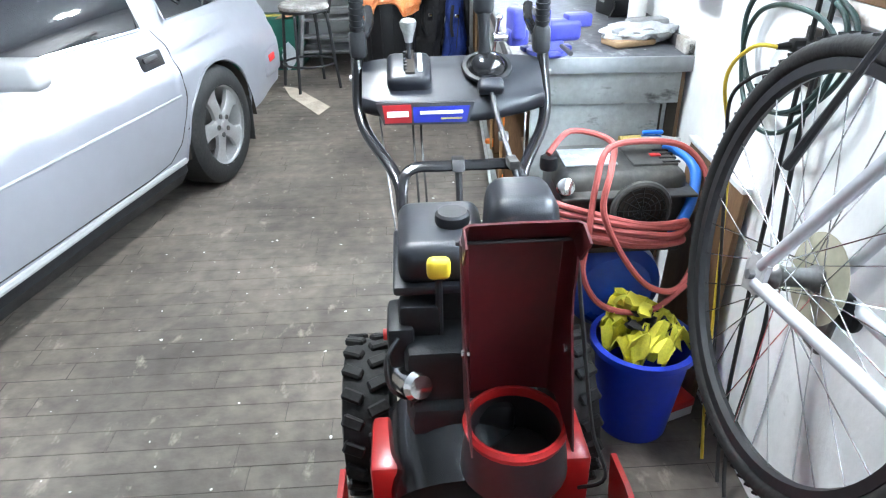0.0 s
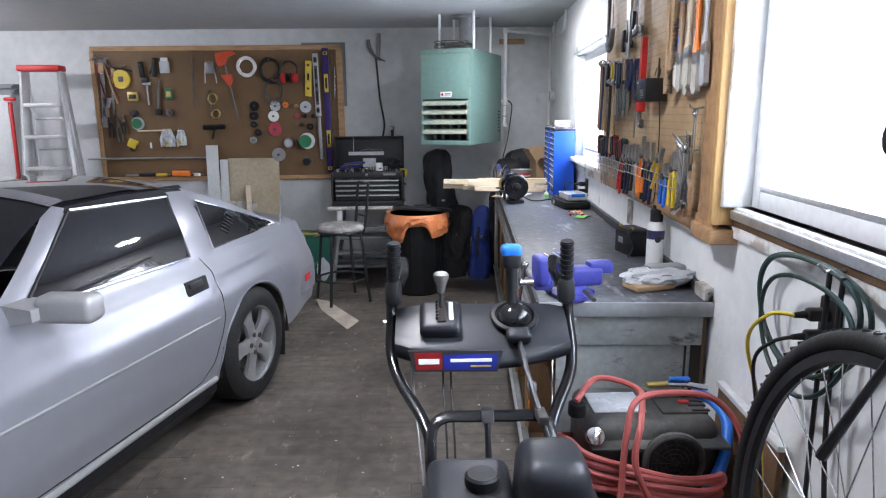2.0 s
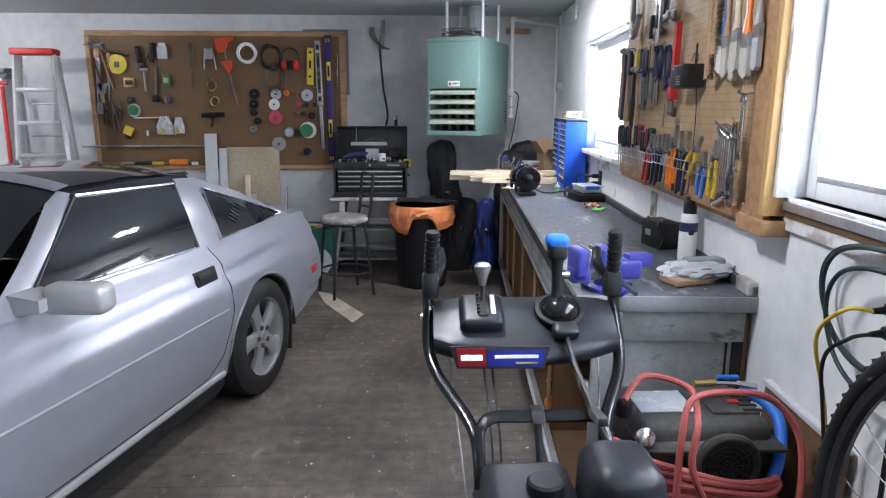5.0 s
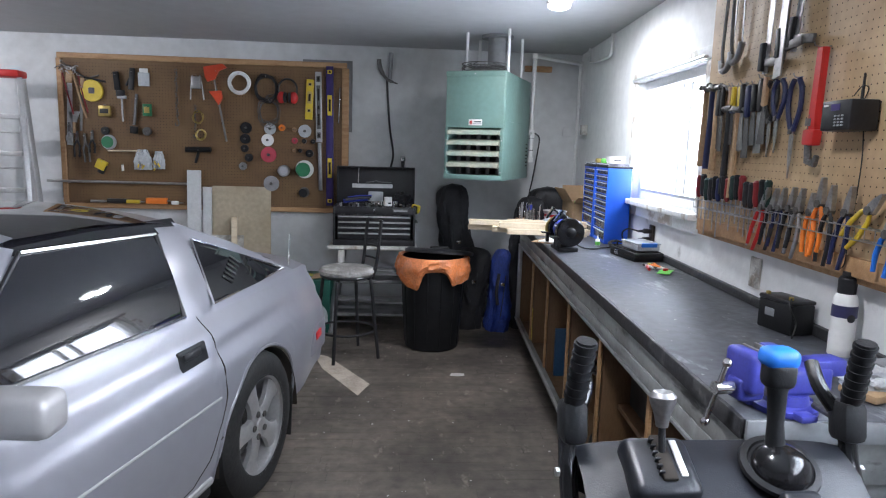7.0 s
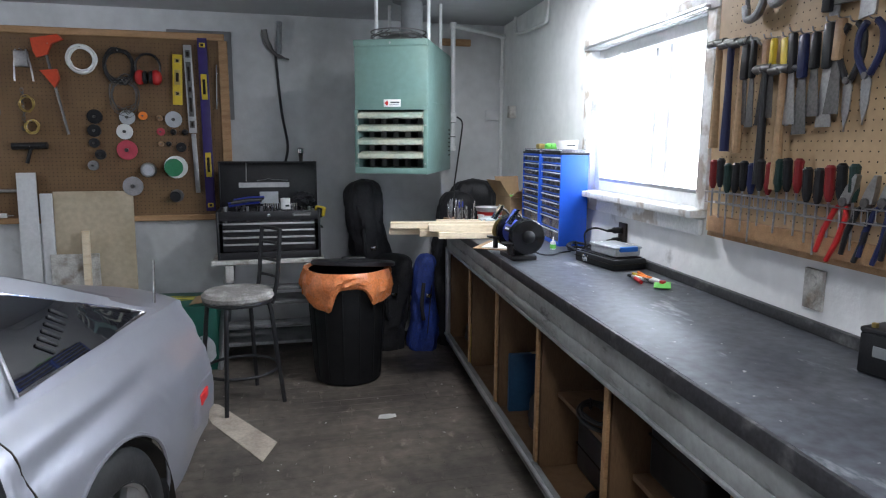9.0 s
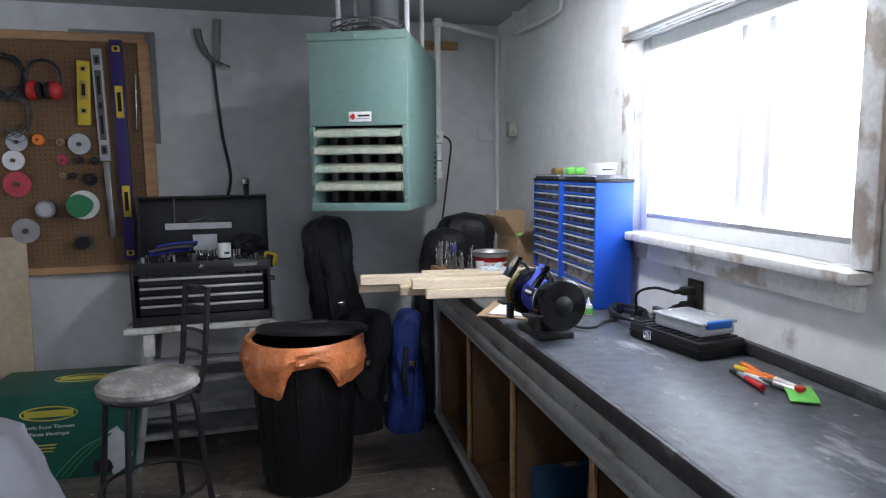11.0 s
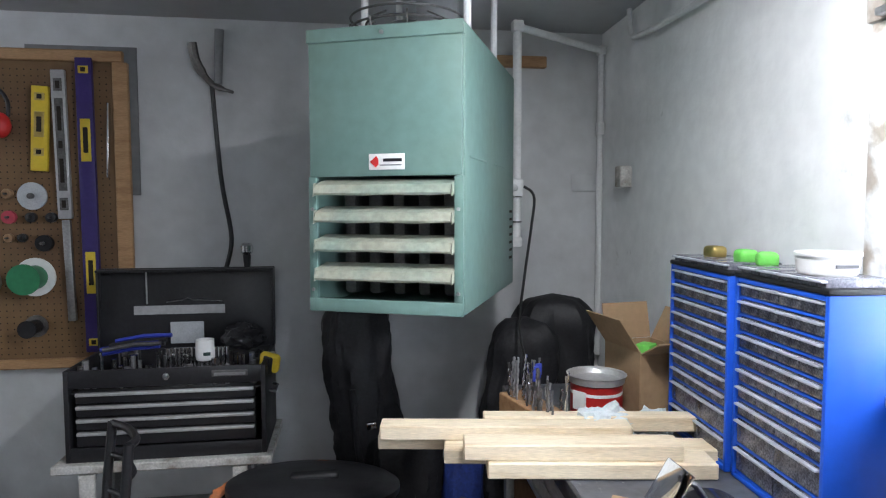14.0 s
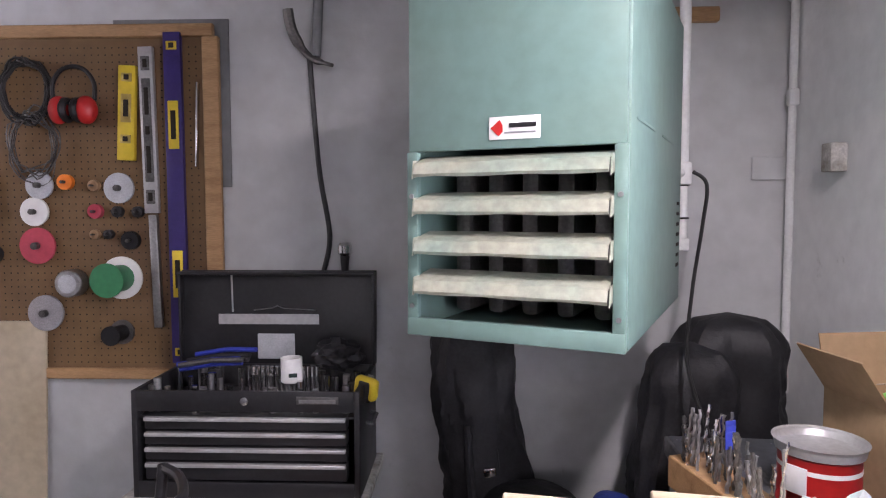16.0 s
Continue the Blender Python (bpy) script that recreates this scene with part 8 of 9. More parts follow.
shelf_rail()
for x, z, s, mt, lab, nm, cat in ((-2.557, 1.0, (0.17, 0.05, 0.05), M_ORANGEP, "orange plastic box on the lower rail", "parts_box", "box"), (-2.756, 0.987, (0.11, 0.035, 0.03), M_YELLOW, "yellow cutter knife on the lower rail", "utility_knife", "knife"),
                                  (-2.89, 0.992, (0.16, 0.035, 0.035), M_BLACK, "black grip tool on the lower rail", "file", "file"), (-2.409, 0.985, (0.06, 0.03, 0.03), M_PAPER, "white clip on the lower rail", "clip", "clip"), (-3.05, 0.985, (0.12, 0.03, 0.02), M_STEEL, "steel punch on the lower rail", "punch", "punch")):
    t = thing(nm, pose(x, 6.80 - 0.01, z), lab, cat)
    part("body", bx((0, -s[1] / 2 + 0.0, 0), s, 0.006), mt, t)
    part("tip", cy((s[0] / 2, -s[1] / 2, 0), (s[0] / 2 + 0.04, -s[1] / 2, 0), 0.006, 0.003, 8), M_STEEL, t)

# leaning boards
tagged(part("leaning_plank", bevelled(bx((0, 0, 0.635), (0.115, 0.02, 1.27)), 0.002, 1), M_TRIMW, None, "", pose(-2.245, 6.70, 0, -3.6)), "white painted plank leaning on the wall", "plank")
tagged(part("leaning_plank", bevelled(bx((0, 0, 0.565), (0.075, 0.018, 1.13)), 0.002, 1), M_TRIMW, None, "", pose(-2.14, 6.715, 0, -3.6)), "short white plank leaning on the wall", "plank")
tagged(part("plywood_sheet", bevelled(bx((0, 0, 0.57), (0.50, 0.012, 1.14)), 0.002, 1), M_PLY, None, "", pose(-1.855, 6.74, 0, -3.6)), "bare plywood sheet leaning on the wall", "plywood")
tagged(part("timber_stick", bevelled(bx((0, 0, 0.44), (0.045, 0.03, 0.88)), 0.002, 1), M_PINE, None, "", pose(-1.90, 6.66, 0, -4)), "narrow pale timber stick leaning on plywood", "stick")
tagged(part("timber_stick", bevelled(bx((0, 0, 0.36), (0.30, 0.02, 0.72)), 0.002, 1), M_PAINTWOOD, None, "", pose(-1.98, 6.69, 0, -4)), "paint stained board offcut leaning on plywood", "board")


def stepladder(m):
    l = thing("stepladder", m, "aluminium stepladder with a red top cap by the wall", "ladder")
    part("top_cap", bx((0, 0.0, 1.985), (0.36, 0.17, 0.055), 0.015), M_REDPL, l, "red plastic top cap")
    for s in (-1, 1):
        a, b = Vector((s * 0.150, 0.0, 1.96)), Vector((s * 0.255, -0.17, 0.0))
        bm = bmesh.new()
        rot = (b - a).to_track_quat("-Z", "Y").to_matrix().to_4x4()
        box(bm, (a + b) / 2, (0.034, 0.078, (b - a).length), 0.004, rot)
        part("side_rail", bm, M_ALU, l)
        a, b = Vector((s * 0.15, 0.06, 1.95)), Vector((s * 0.23, 0.22, 0.0))
        bm = bmesh.new()
        box(bm, (a + b) / 2, (0.026, 0.045, (b - a).length), 0.004, (b - a).to_track_quat("-Z", "Y").to_matrix().to_4x4())
        part("back_rail", bm, M_ALU, l)
    for i in range(6):
        z = 1.66 - i * 0.285
        f = (1.96 - z) / 1.96
        w = 0.33 + 0.18 * f
        st = part("step", bx((0, -0.17 * f, z), (w - 0.03, 0.092, 0.034), 0.005), M_ALU, l)
        part("brace", cy((-w / 2 + 0.03, -0.17 * f, z - 0.01), (-w / 2 + 0.10, -0.17 * f, z - 0.10), 0.006, n=6), M_ALU, st) if i == 0 else None
        part("rear_bar", cy((-w / 2 + 0.02, 0.06 + 0.16 * f, z - 0.12), (w / 2 - 0.02, 0.06 + 0.16 * f, z - 0.12), 0.009, n=8), M_ALU, l)
    return l


stepladder(pose(-3.61, 6.45, 0, 0, 0, 6))


def storage_cupboard(m):
    c = thing("cupboard", m, "white painted cupboard standing in the corner", "cupboard")
    part("carcass", bx((0, 0, 0.88), (0.46, 0.26, 1.76), 0.004), M_TRIMW, c)
    part("door", bx((0, -0.138, 0.9), (0.40, 0.016, 1.66), 0.004), M_TRIMW, c)
    part("knob", cy((0.16, -0.146, 0.95), (0.16, -0.175, 0.95), 0.014, n=14), M_STEEL, c)
    return c


storage_cupboard(pose(-4.22, 6.69, 0))
for i in range(5):
    tagged(part("stacked_panel", bevelled(bx((0.01 * (i % 2), 0.008 * (i % 3), 0), (0.46 - 0.02 * (i % 2), 0.25, 0.018)), 0.003, 1), M_GREYPL, None, "", pose(-4.20, 6.69, 1.772 + i * 0.0195, 0, 0, 3 * (i % 3))), "grey panel stacked on the cupboard", "panel", "stacked panels")


def snow_shovel(m):
    s = thing("snow_shovel", m, "red plastic snow shovel leaning in the corner", "shovel")
    part("shaft", cy((0, 0, 1.04), (-0.09, 0.18, 2.06), 0.017, n=12), M_REDPL, s)
    part("lower_shaft", cy((0, -0.09, 0.372), (0, -0.09, 0.98), 0.02, n=10), M_REDPL, s)
    part("grip", bx((-0.095, 0.19, 2.09), (0.11, 0.03, 0.035), 0.012), M_REDPL, s)
    rows = []
    for i in range(8):
        t = i / 7
        hw = 0.03 + 0.19 * min(1, (t * 1.8)) ** 0.6
        rows.append([(hw * k / 3, -0.03 - 0.10 * t + 0.07 * (k / 3) ** 2 * -1 + 0.05 * math.sin(t * 2.4), 1.40 - 0.46 * t) for k in range(-3, 4)])
    part("scoop", sheet(bmesh.new(), rows, 0.006), M_REDPL, s)
    return s


snow_shovel(pose(-3.86, 6.30, -0.37, 0, 0, 0))


def long_rod(x0, z0, x1, z1, r, material, label):
    t = thing("stirring_rod", on_board(x0, z0, 0.022), label, "rod", "tools on back pegboard")
    part("shaft", tb([(0, 0, 0), ((x1 - x0) * 0.5, -0.006, (z1 - z0) * 0.5), (x1 - x0, 0, z1 - z0)], r, 8), material, t)
    part("wire_loop", torus(bmesh.new(), (0, 0, 0.012), 0.012, 0.002, "y", 14, 6), M_STEEL, t)
    return t


long_rod(-3.293, 2.042, -3.217, 1.706, 0.006, M_DKRED, "thin dark red rod hanging aslant on a peg")
long_rod(-3.206, 2.034, -3.116, 1.675, 0.008, M_HANDLEWOOD, "thin brown wooden rod hanging aslant on a peg")
long_rod(-3.165, 2.02, -3.10, 1.72, 0.006, M_DKRED, "thin dark red rod hanging beside a tape reel")


def tangled_clips(x, z, seed):
    c = thing("wire_clips", on_board(x, z, 0.02), "tangle of bright steel wire clips on a peg", "clips", "tools on back pegboard")
    rn = random.Random(seed)
    for i in range(12):
        p = Vector((rn.uniform(-0.05, 0.09), rn.uniform(-0.05, -0.01), rn.uniform(-0.035, 0.035)))
        q = p + Vector((rn.uniform(-0.08, 0.10), rn.uniform(-0.02, 0.02), rn.uniform(-0.04, 0.04)))
        part("clip", tb([p, (p + q) / 2 + Vector((0, -0.01, 0.012)), q], 0.004, 6, per=3), rn.choice((M_STEEL, M_CHROME, M_DARKSTEEL)), c)
    part("peg_hook", cy((0, 0.012, 0), (0, -0.05, 0.004), 0.003, n=6), M_STEEL, c)
    return c


tangled_clips(-3.25, 2.085, 4)


def hanging_chain(x, z, n, label):
    c = thing("chain", on_board(x, z, 0.018), label, "chain", "tools on back pegboard")
    for i in range(n):
        m = pose(0.004 * math.sin(i * 1.3), -0.006, -0.022 * i, 0, 0, 90 if i % 2 else 0) @ Matrix.Diagonal((0.62, 1, 1, 1))
        bm = torus(bmesh.new(), (0, 0, 0), 0.0145, 0.0034, "y", 14, 6)
        for v in bm.verts:
            v.co = m @ v.co
        part("link", bm, M_DARKSTEEL, c)
    part("hook", tb([(0, -0.006, -0.022 * n), (0.012, -0.006, -0.022 * n - 0.02), (0.010, -0.006, -0.022 * n - 0.05), (-0.012, -0.006, -0.022 * n - 0.055), (-0.018, -0.006, -0.022 * n - 0.035)], 0.0045, 8, per=4), M_DARKSTEEL, c)
    return c


hanging_chain(-2.374, 2.09, 18, "dark steel chain with a hook hanging on a peg")
hanging_chain(-2.225, 1.80, 9, "short rusty chain hanging on a peg")


def parts_bag(x, z, w, h, seed):
    b = thing("parts_bag", on_board(x, z, 0.016), "crumpled clear plastic bag of small fittings on a peg", "bag", "tools on back pegboard")
    rows = []
    for j in range(11):
        v = j / 10
        rows.append([((i / 10 - 0.5) * w * (0.55 + 0.45 * min(1, v * 2)) + 0.010 * noise.noise(Vector((i * 0.6, j * 0.6, seed))), -0.012 - 0.026 * math.sin(math.pi * i / 10) * v + 0.016 * noise.noise(Vector((i * 0.7 + seed, j * 0.7, 2))), -h * v + 0.008 * noise.noise(Vector((i * 0.9, 3, seed)))) for i in range(11)])
    part("film", sheet(bmesh.new(), rows, 0.002), M_CLEAR, b)
    rn = random.Random(seed)
    for i in range(7):
        p = (rn.uniform(-0.3, 0.3) * w, -0.045, -h * rn.uniform(0.5, 0.9))
        part("fitting", cy(p, (p[0] + rn.uniform(-0.02, 0.02), p[1] - 0.004, p[2] - 0.03), 0.007, n=8), rn.choice((M_HANDLEWOOD, M_STEEL, M_YELLOW)), b)
    return b


parts_bag(-2.668, 1.43, 0.15, 0.17, 3)
parts_bag(-2.535, 1.42, 0.10, 0.15, 8)


# ---- toolbox on its stand ----
def trestle_stand(m):
    t = thing("step_stand", m, "paint spattered low wooden step stand", "stand")
    part("top_board", bevelled(bx((0, 0, 0.70), (0.72, 0.40, 0.03)), 0.004, 1), M_PAINTWOOD, t)
    for s in (-1, 1):
        for y0, y1 in ((-0.15, -0.22), (0.15, 0.19)):
            a, b = Vector((s * 0.25, y0, 0.69)), Vector((s * 0.34, y1, 0.0))
            bm = bmesh.new()
            box(bm, (a + b) / 2, (0.055, 0.03, (b - a).length), 0.004, (b - a).to_track_quat("-Z", "Y").to_matrix().to_4x4())
            part("leg", bm, M_GALVP, t)
        part("hinge_bracket", bx((s * 0.25, -0.185, 0.625), (0.05, 0.02, 0.11), 0.005), M_PAINTWOOD, t)
    for z, y, d in ((0.50, -0.06, 0.10), (0.40, 0.02, 0.26), (0.27, -0.14, 0.12), (0.14, 0.0, 0.34)):
        part("tread", bevelled(bx((0, y, z), (0.56 + (0.7 - z) * 0.18, d, 0.022)), 0.003, 1), M_GALVP, t)
    return t


M_GALVP = mat("worn_grey_paint", (0.24, 0.245, 0.25), 0.55, vary=0.12, scale=9, colour2=(0.12, 0.12, 0.12))
trestle_stand(pose(-0.70, 6.46, 0))


def tool_chest(m):
    c = thing("tool_chest", m, "black steel tool chest with four drawers and open lid", "tool chest")
    W, D, H = 0.66, 0.335, 0.315
    for cc, ss in (((-W / 2 + 0.008, 0, H / 2), (0.016, D, H)), ((W / 2 - 0.008, 0, H / 2), (0.016, D, H)), ((0, D / 2 - 0.006, H / 2), (W - 0.032, 0.012, H)), ((0, 0, 0.008), (W - 0.032, D - 0.024, 0.016)), ((0, 0, 0.235), (W - 0.032, D - 0.024, 0.008)), ((0, -D / 2 + 0.006, 0.285), (W - 0.032, 0.012, 0.06)), ((0, -D / 2 + 0.006, 0.024), (W - 0.032, 0.012, 0.048))):
        part("chest_panel", bx(cc, ss, 0.002), M_BLACK, c)
    z = 0.052
    for h in (0.058, 0.045, 0.045, 0.045):
        d = part("drawer", bx((0, -D / 2 + 0.02, z + h / 2), (W - 0.075, 0.04, h - 0.005), 0.003), M_BLACK, c)
        part("pull_strip", bx((0, -D / 2 - 0.005, z + h - 0.010), (W - 0.08, 0.016, 0.012), 0.003), M_ALU, d, "brushed aluminium drawer pull")
        z += h
    part("keyhole", lt([(0.013, 0), (0.012, 0.005), (0.004, 0.006)], 16, pose(0.0, -D / 2, 0.287, 90)), M_CHROME, c)
    part("badge", bx((0.21, -D / 2 - 0.001, 0.29), (0.12, 0.004, 0.022), 0.001), M_DARKSTEEL, c)
    part("lettering_bar", bx((0.21, -D / 2 - 0.004, 0.288), (0.105, 0.002, 0.010)), M_STEEL, c)
    part("side_handle", tb([(W / 2, -0.05, 0.19), (W / 2 + 0.02, -0.05, 0.185), (W / 2 + 0.02, 0.05, 0.185), (W / 2, 0.05, 0.19)], 0.005, 8), M_BLACK, c)
    lid = part("lid", bx((0, D / 2 + 0.022, H + 0.155), (W, 0.030, 0.315), 0.003, Matrix.Rotation(radians(-4), 4, "X")), M_BLACK, c, "open black lid")
    part("lid_lip", bx((0, D / 2 - 0.005, H + 0.305), (W, 0.030, 0.010), 0.002), M_BLACK, lid)
    for s in (-1, 1):
        part("lid_side", bx((s * (W / 2 - 0.005), D / 2 + 0.0, H + 0.15), (0.008, 0.03, 0.30), 0.001), M_BLACK, lid)
    part("lettering_bar", bx((-0.03, D / 2 + 0.003, H + 0.150), (0.34, 0.002, 0.034), 0.0, Matrix.Rotation(radians(-4), 4, "X")), M_ALU, lid, "grey maker name bar")
    part("emblem_line", tb([(-0.08, D / 2 + 0.004, H + 0.180), (-0.02, D / 2 + 0.004, H + 0.187), (0.0, D / 2 + 0.004, H + 0.195), (0.02, D / 2 + 0.004, H + 0.187), (0.13, D / 2 + 0.004, H + 0.181)], 0.0022, 6), M_STEEL, lid)
    part("gas_strut", cy((-0.145, D / 2 - 0.02, H + 0.30), (-0.15, D / 2 + 0.0, H + 0.175), 0.003, n=8), M_ALU, lid)
    part("mirror_card", bx((0.0, D / 2 - 0.015, H + 0.062), (0.125, 0.006, 0.085), 0.004), M_CLEAR, lid)
    # things in the tray
    rn = random.Random(21)
    for i in range(46):
        x, y = rn.uniform(-0.29, 0.29), rn.uniform(-0.14, 0.10)
        r, h = rn.uniform(0.007, 0.013), rn.uniform(0.05, 0.09)
        part("socket", cy((x, y, 0.24), (x, y, 0.25 + h), r, n=10), rn.choice((M_CHROME, M_STEEL, M_DARKSTEEL)), c)
    for i in range(16):
        part("bit_driver", cy((-0.03 + i * 0.014, -0.03, 0.24), (-0.03 + i * 0.014, -0.03, 0.355), 0.006, n=8), M_CHROME, c)
    for i in range(7):
        y = rn.uniform(-0.06, 0.08)
        x0 = rn.uniform(-0.28, -0.2)
        part("ratchet", tb([(x0, y, 0.335 + i * 0.006), (x0 + 0.10, y + 0.01, 0.35 + i * 0.006), (x0 + 0.20, y - 0.01, 0.36 + 0.005 * i)], 0.008, 8), rn.choice((M_BLACK, M_DARKSTEEL, M_BLUE2)), c)
    part("glove", rumpled((0.225, 0.06, 0.37), (0.075, 0.05, 0.05), 5), M_CLOTH, c)
    return c


def rumpled(c, s, seed, amp=0.3, sub=4):
    bm = bmesh.new()
    bmesh.ops.create_icosphere(bm, subdivisions=sub, radius=1)
    for v in bm.verts:
        n = noise.noise(v.co * 2.4 + Vector((seed, 0, 0))) + 0.5 * noise.noise(v.co * 5.5 + Vector((0, seed, 0)))
        v.co = Vector((v.co.x * s[0], v.co.y * s[1], v.co.z * s[2])) * (1 + amp * n) + Vector(c)
    return bm


CHEST = pose(-0.69, 6.455, 0.716)
tool_chest(CHEST)


def tape_measure(m):
    t = thing("tape_measure", m, "yellow and black tape measure clipped to the chest", "tape measure")
    part("tape_case", bx((0, 0, 0), (0.075, 0.035, 0.07), 0.014, None, 3), M_YELLOW, t)
    part("grip_band", bx((0, 0, -0.005), (0.05, 0.038, 0.074), 0.012, None, 3), M_BLACK, t)
    part("belt_clip", bx((0.0, 0.02, -0.01), (0.02, 0.01, 0.09), 0.003), M_STEEL, t)
    return t


tape_measure(CHEST @ pose(0.335, -0.07, 0.30, 8, 12, -20))


def mug(m):
    g = thing("cup", m, "white cup with a dark printed sprig", "cup")
    part("cup_wall", lt([(0.036, 0), (0.039, 0.004), (0.039, 0.085), (0.036, 0.085), (0.034, 0.01), (0.004, 0.008)], 24), M_WHITE, g)
    part("print", bx((0.008, -0.0385, 0.03), (0.03, 0.004, 0.014), 0.001), M_GREENWIRE, g)
    return g


mug(CHEST @ pose(0.108, -0.06, 0.316, 0, 0, 10) @ Matrix.Diagonal((0.82, 0.82, 0.86, 1)))


def flashlight(m):
    f = thing("torch", m, "small chrome torch standing on the lid", "torch")
    part("torch_body", cy((0, 0, -0.04), (0, 0, 0.01), 0.012, 0.016, 14), M_BLACK, f)
    part("torch_head", lt([(0.016, 0.01), (0.024, 0.02), (0.025, 0.045), (0.018, 0.055), (0.004, 0.057)], 20), M_CHROME, f)
    return f


flashlight(CHEST @ pose(0.225, 0.195, 0.666))


# ---- green carton ----
def carton_printed(m):
    c = thing("product_carton", m, "dark green printed cardboard carton on the floor", "carton")
    W, D, H = 0.70, 0.42, 0.43
    part("carton_body", bx((0, 0, H / 2), (W, D, H), 0.005), M_GREENBOX, c)
    f = -D / 2 - 0.0006
    oval = part("oval_line", tube(bmesh.new(), [(-0.02 + 0.125 * math.cos(a), f, 0.335 + 0.034 * math.sin(a)) for a in [2 * math.pi * i / 36 for i in range(36)]], 0.003, 5, True), M_BRASSY, c)
    part("lettering_bar", bx((-0.02, f, 0.335), (0.215, 0.002, 0.032)), M_BRASSY, c, "yellow maker name bar")
    text_mesh("print_text", "Electric Snow Thrower", 0.026, M_PAPER, c, pose(-0.155, f - 0.0006, 0.262, 90))
    text_mesh("print_text", "Souffleuse électrique", 0.026, M_PAPER, c, pose(-0.155, f - 0.0006, 0.228, 90))
    for i in range(3):
        part("lettering_bar", bx((-0.06, f, 0.18 - i * 0.016), (0.13 - 0.02 * i, 0.002, 0.005)), M_BRASSY, c)
    for k in range(3):
        part("swoosh", tube(bmesh.new(), smooth_path([(-0.02 + 0.03 * k, f, 0.012), (0.05 + 0.03 * k, f, 0.09), (0.13 + 0.028 * k, f, 0.16), (0.25, f, 0.215)], 5), 0.004, 5), M_GREEN, c)
    part("picture_patch", rumpled((0.27, f + 0.002, 0.13), (0.07, 0.004, 0.12), 3, 0.25, 3), M_CLEAR, c, "pale printed picture of a snowy scene")
    part("picture_patch", rumpled((0.20, f + 0.001, 0.05), (0.05, 0.004, 0.04), 4, 0.25, 3), M_BLACK, c)
    top = H + 0.0006
    part("oval_line", tube(bmesh.new(), [(0.06 + 0.13 * math.cos(a), 0.03 + 0.06 * math.sin(a), top) for a in [2 * math.pi * i / 36 for i in range(36)]], 0.003, 5, True), M_BRASSY, c)
    part("lettering_bar", bx((0.06, 0.03, top), (0.21, 0.05, 0.002)), M_BRASSY, c)
    part("open_flap", bx((0.26, -0.05, H + 0.015), (0.17, 0.24, 0.004), 0, Matrix.Rotation(radians(-8), 4, "Y")), M_CARD, c)
    return c


M_BRASSY = mat("yellow_print", (0.55, 0.48, 0.06), 0.5, vary=0.06)
carton_printed(pose(-1.37, 6.47, 0, 0, 0, -5))


# ---- waste bin ----
def waste_bin(m):
    b = thing("waste_bin", m, "black plastic waste bin with orange bag and loose lid", "bin")
    H = 0.70
    prof = [(0.19, 0), (0.205, 0.012), (0.212, 0.10), (0.228, 0.40), (0.245, H - 0.03), (0.258, H - 0.02), (0.258, H), (0.243, H), (0.225, 0.40), (0.20, 0.02)]
    part("bin_wall", lt(prof, 48), M_MATT, b)
    for i in range(14):
        a = 2 * math.pi * i / 14
        part("rib", cy((0.205 * math.cos(a), 0.205 * math.sin(a), 0.04), (0.243 * math.cos(a), 0.243 * math.sin(a), H - 0.05), 0.006, n=6), M_MATT, b)
    rows = []
    N = 96
    for j in range(9):
        t = j / 8
        row = []
        for i in range(N + 1):
            a = 2 * math.pi * i / N
            w = a - 4.72
            front = min(1, max(0, (0.52 - abs(w)) / 0.26))
            front = front * front * (3 - 2 * front)
            base = 0.255 - 0.055 * abs(w) if w < 0 else 0.20 - 0.02 * w
            drop = base + 0.010 * math.sin(5 * a) - (base - 0.10) * front
            r = 0.264 + 0.006 * math.sin(9 * a) * t + 0.020 * math.sin(math.pi * t) + 0.022 * noise.noise(Vector((a * 4, t * 4, 1))) * (0.3 + t) + 0.010 * noise.noise(Vector((a * 13, t * 9, 1)))
            row.append((r * math.cos(a), r * math.sin(a), H + 0.012 - t * drop))
        rows.append(row)
    rows.insert(0, [(0.235 * math.cos(2 * math.pi * i / N), 0.235 * math.sin(2 * math.pi * i / N), H + 0.005) for i in range(N + 1)])
    part("bin_bag", sheet(bmesh.new(), rows, 0.002), M_ORANGE, b, "creased orange plastic bag folded over the rim")
    lid = part("lid", lt([(0.255, -0.022), (0.262, -0.018), (0.262, 0.0), (0.245, 0.010), (0.20, 0.013), (0.10, 0.016), (0.004, 0.018)], 48, pose(0.045, 0.03, H + 0.036, -8, 3, 0)), M_BLACK, b, "domed black lid")
    part("lid_handle", bx((0.045, 0.03, H + 0.056), (0.15, 0.04, 0.028), 0.013, None, 3), M_MATT, lid)
    return b


waste_bin(pose(-0.225, 5.93, 0))


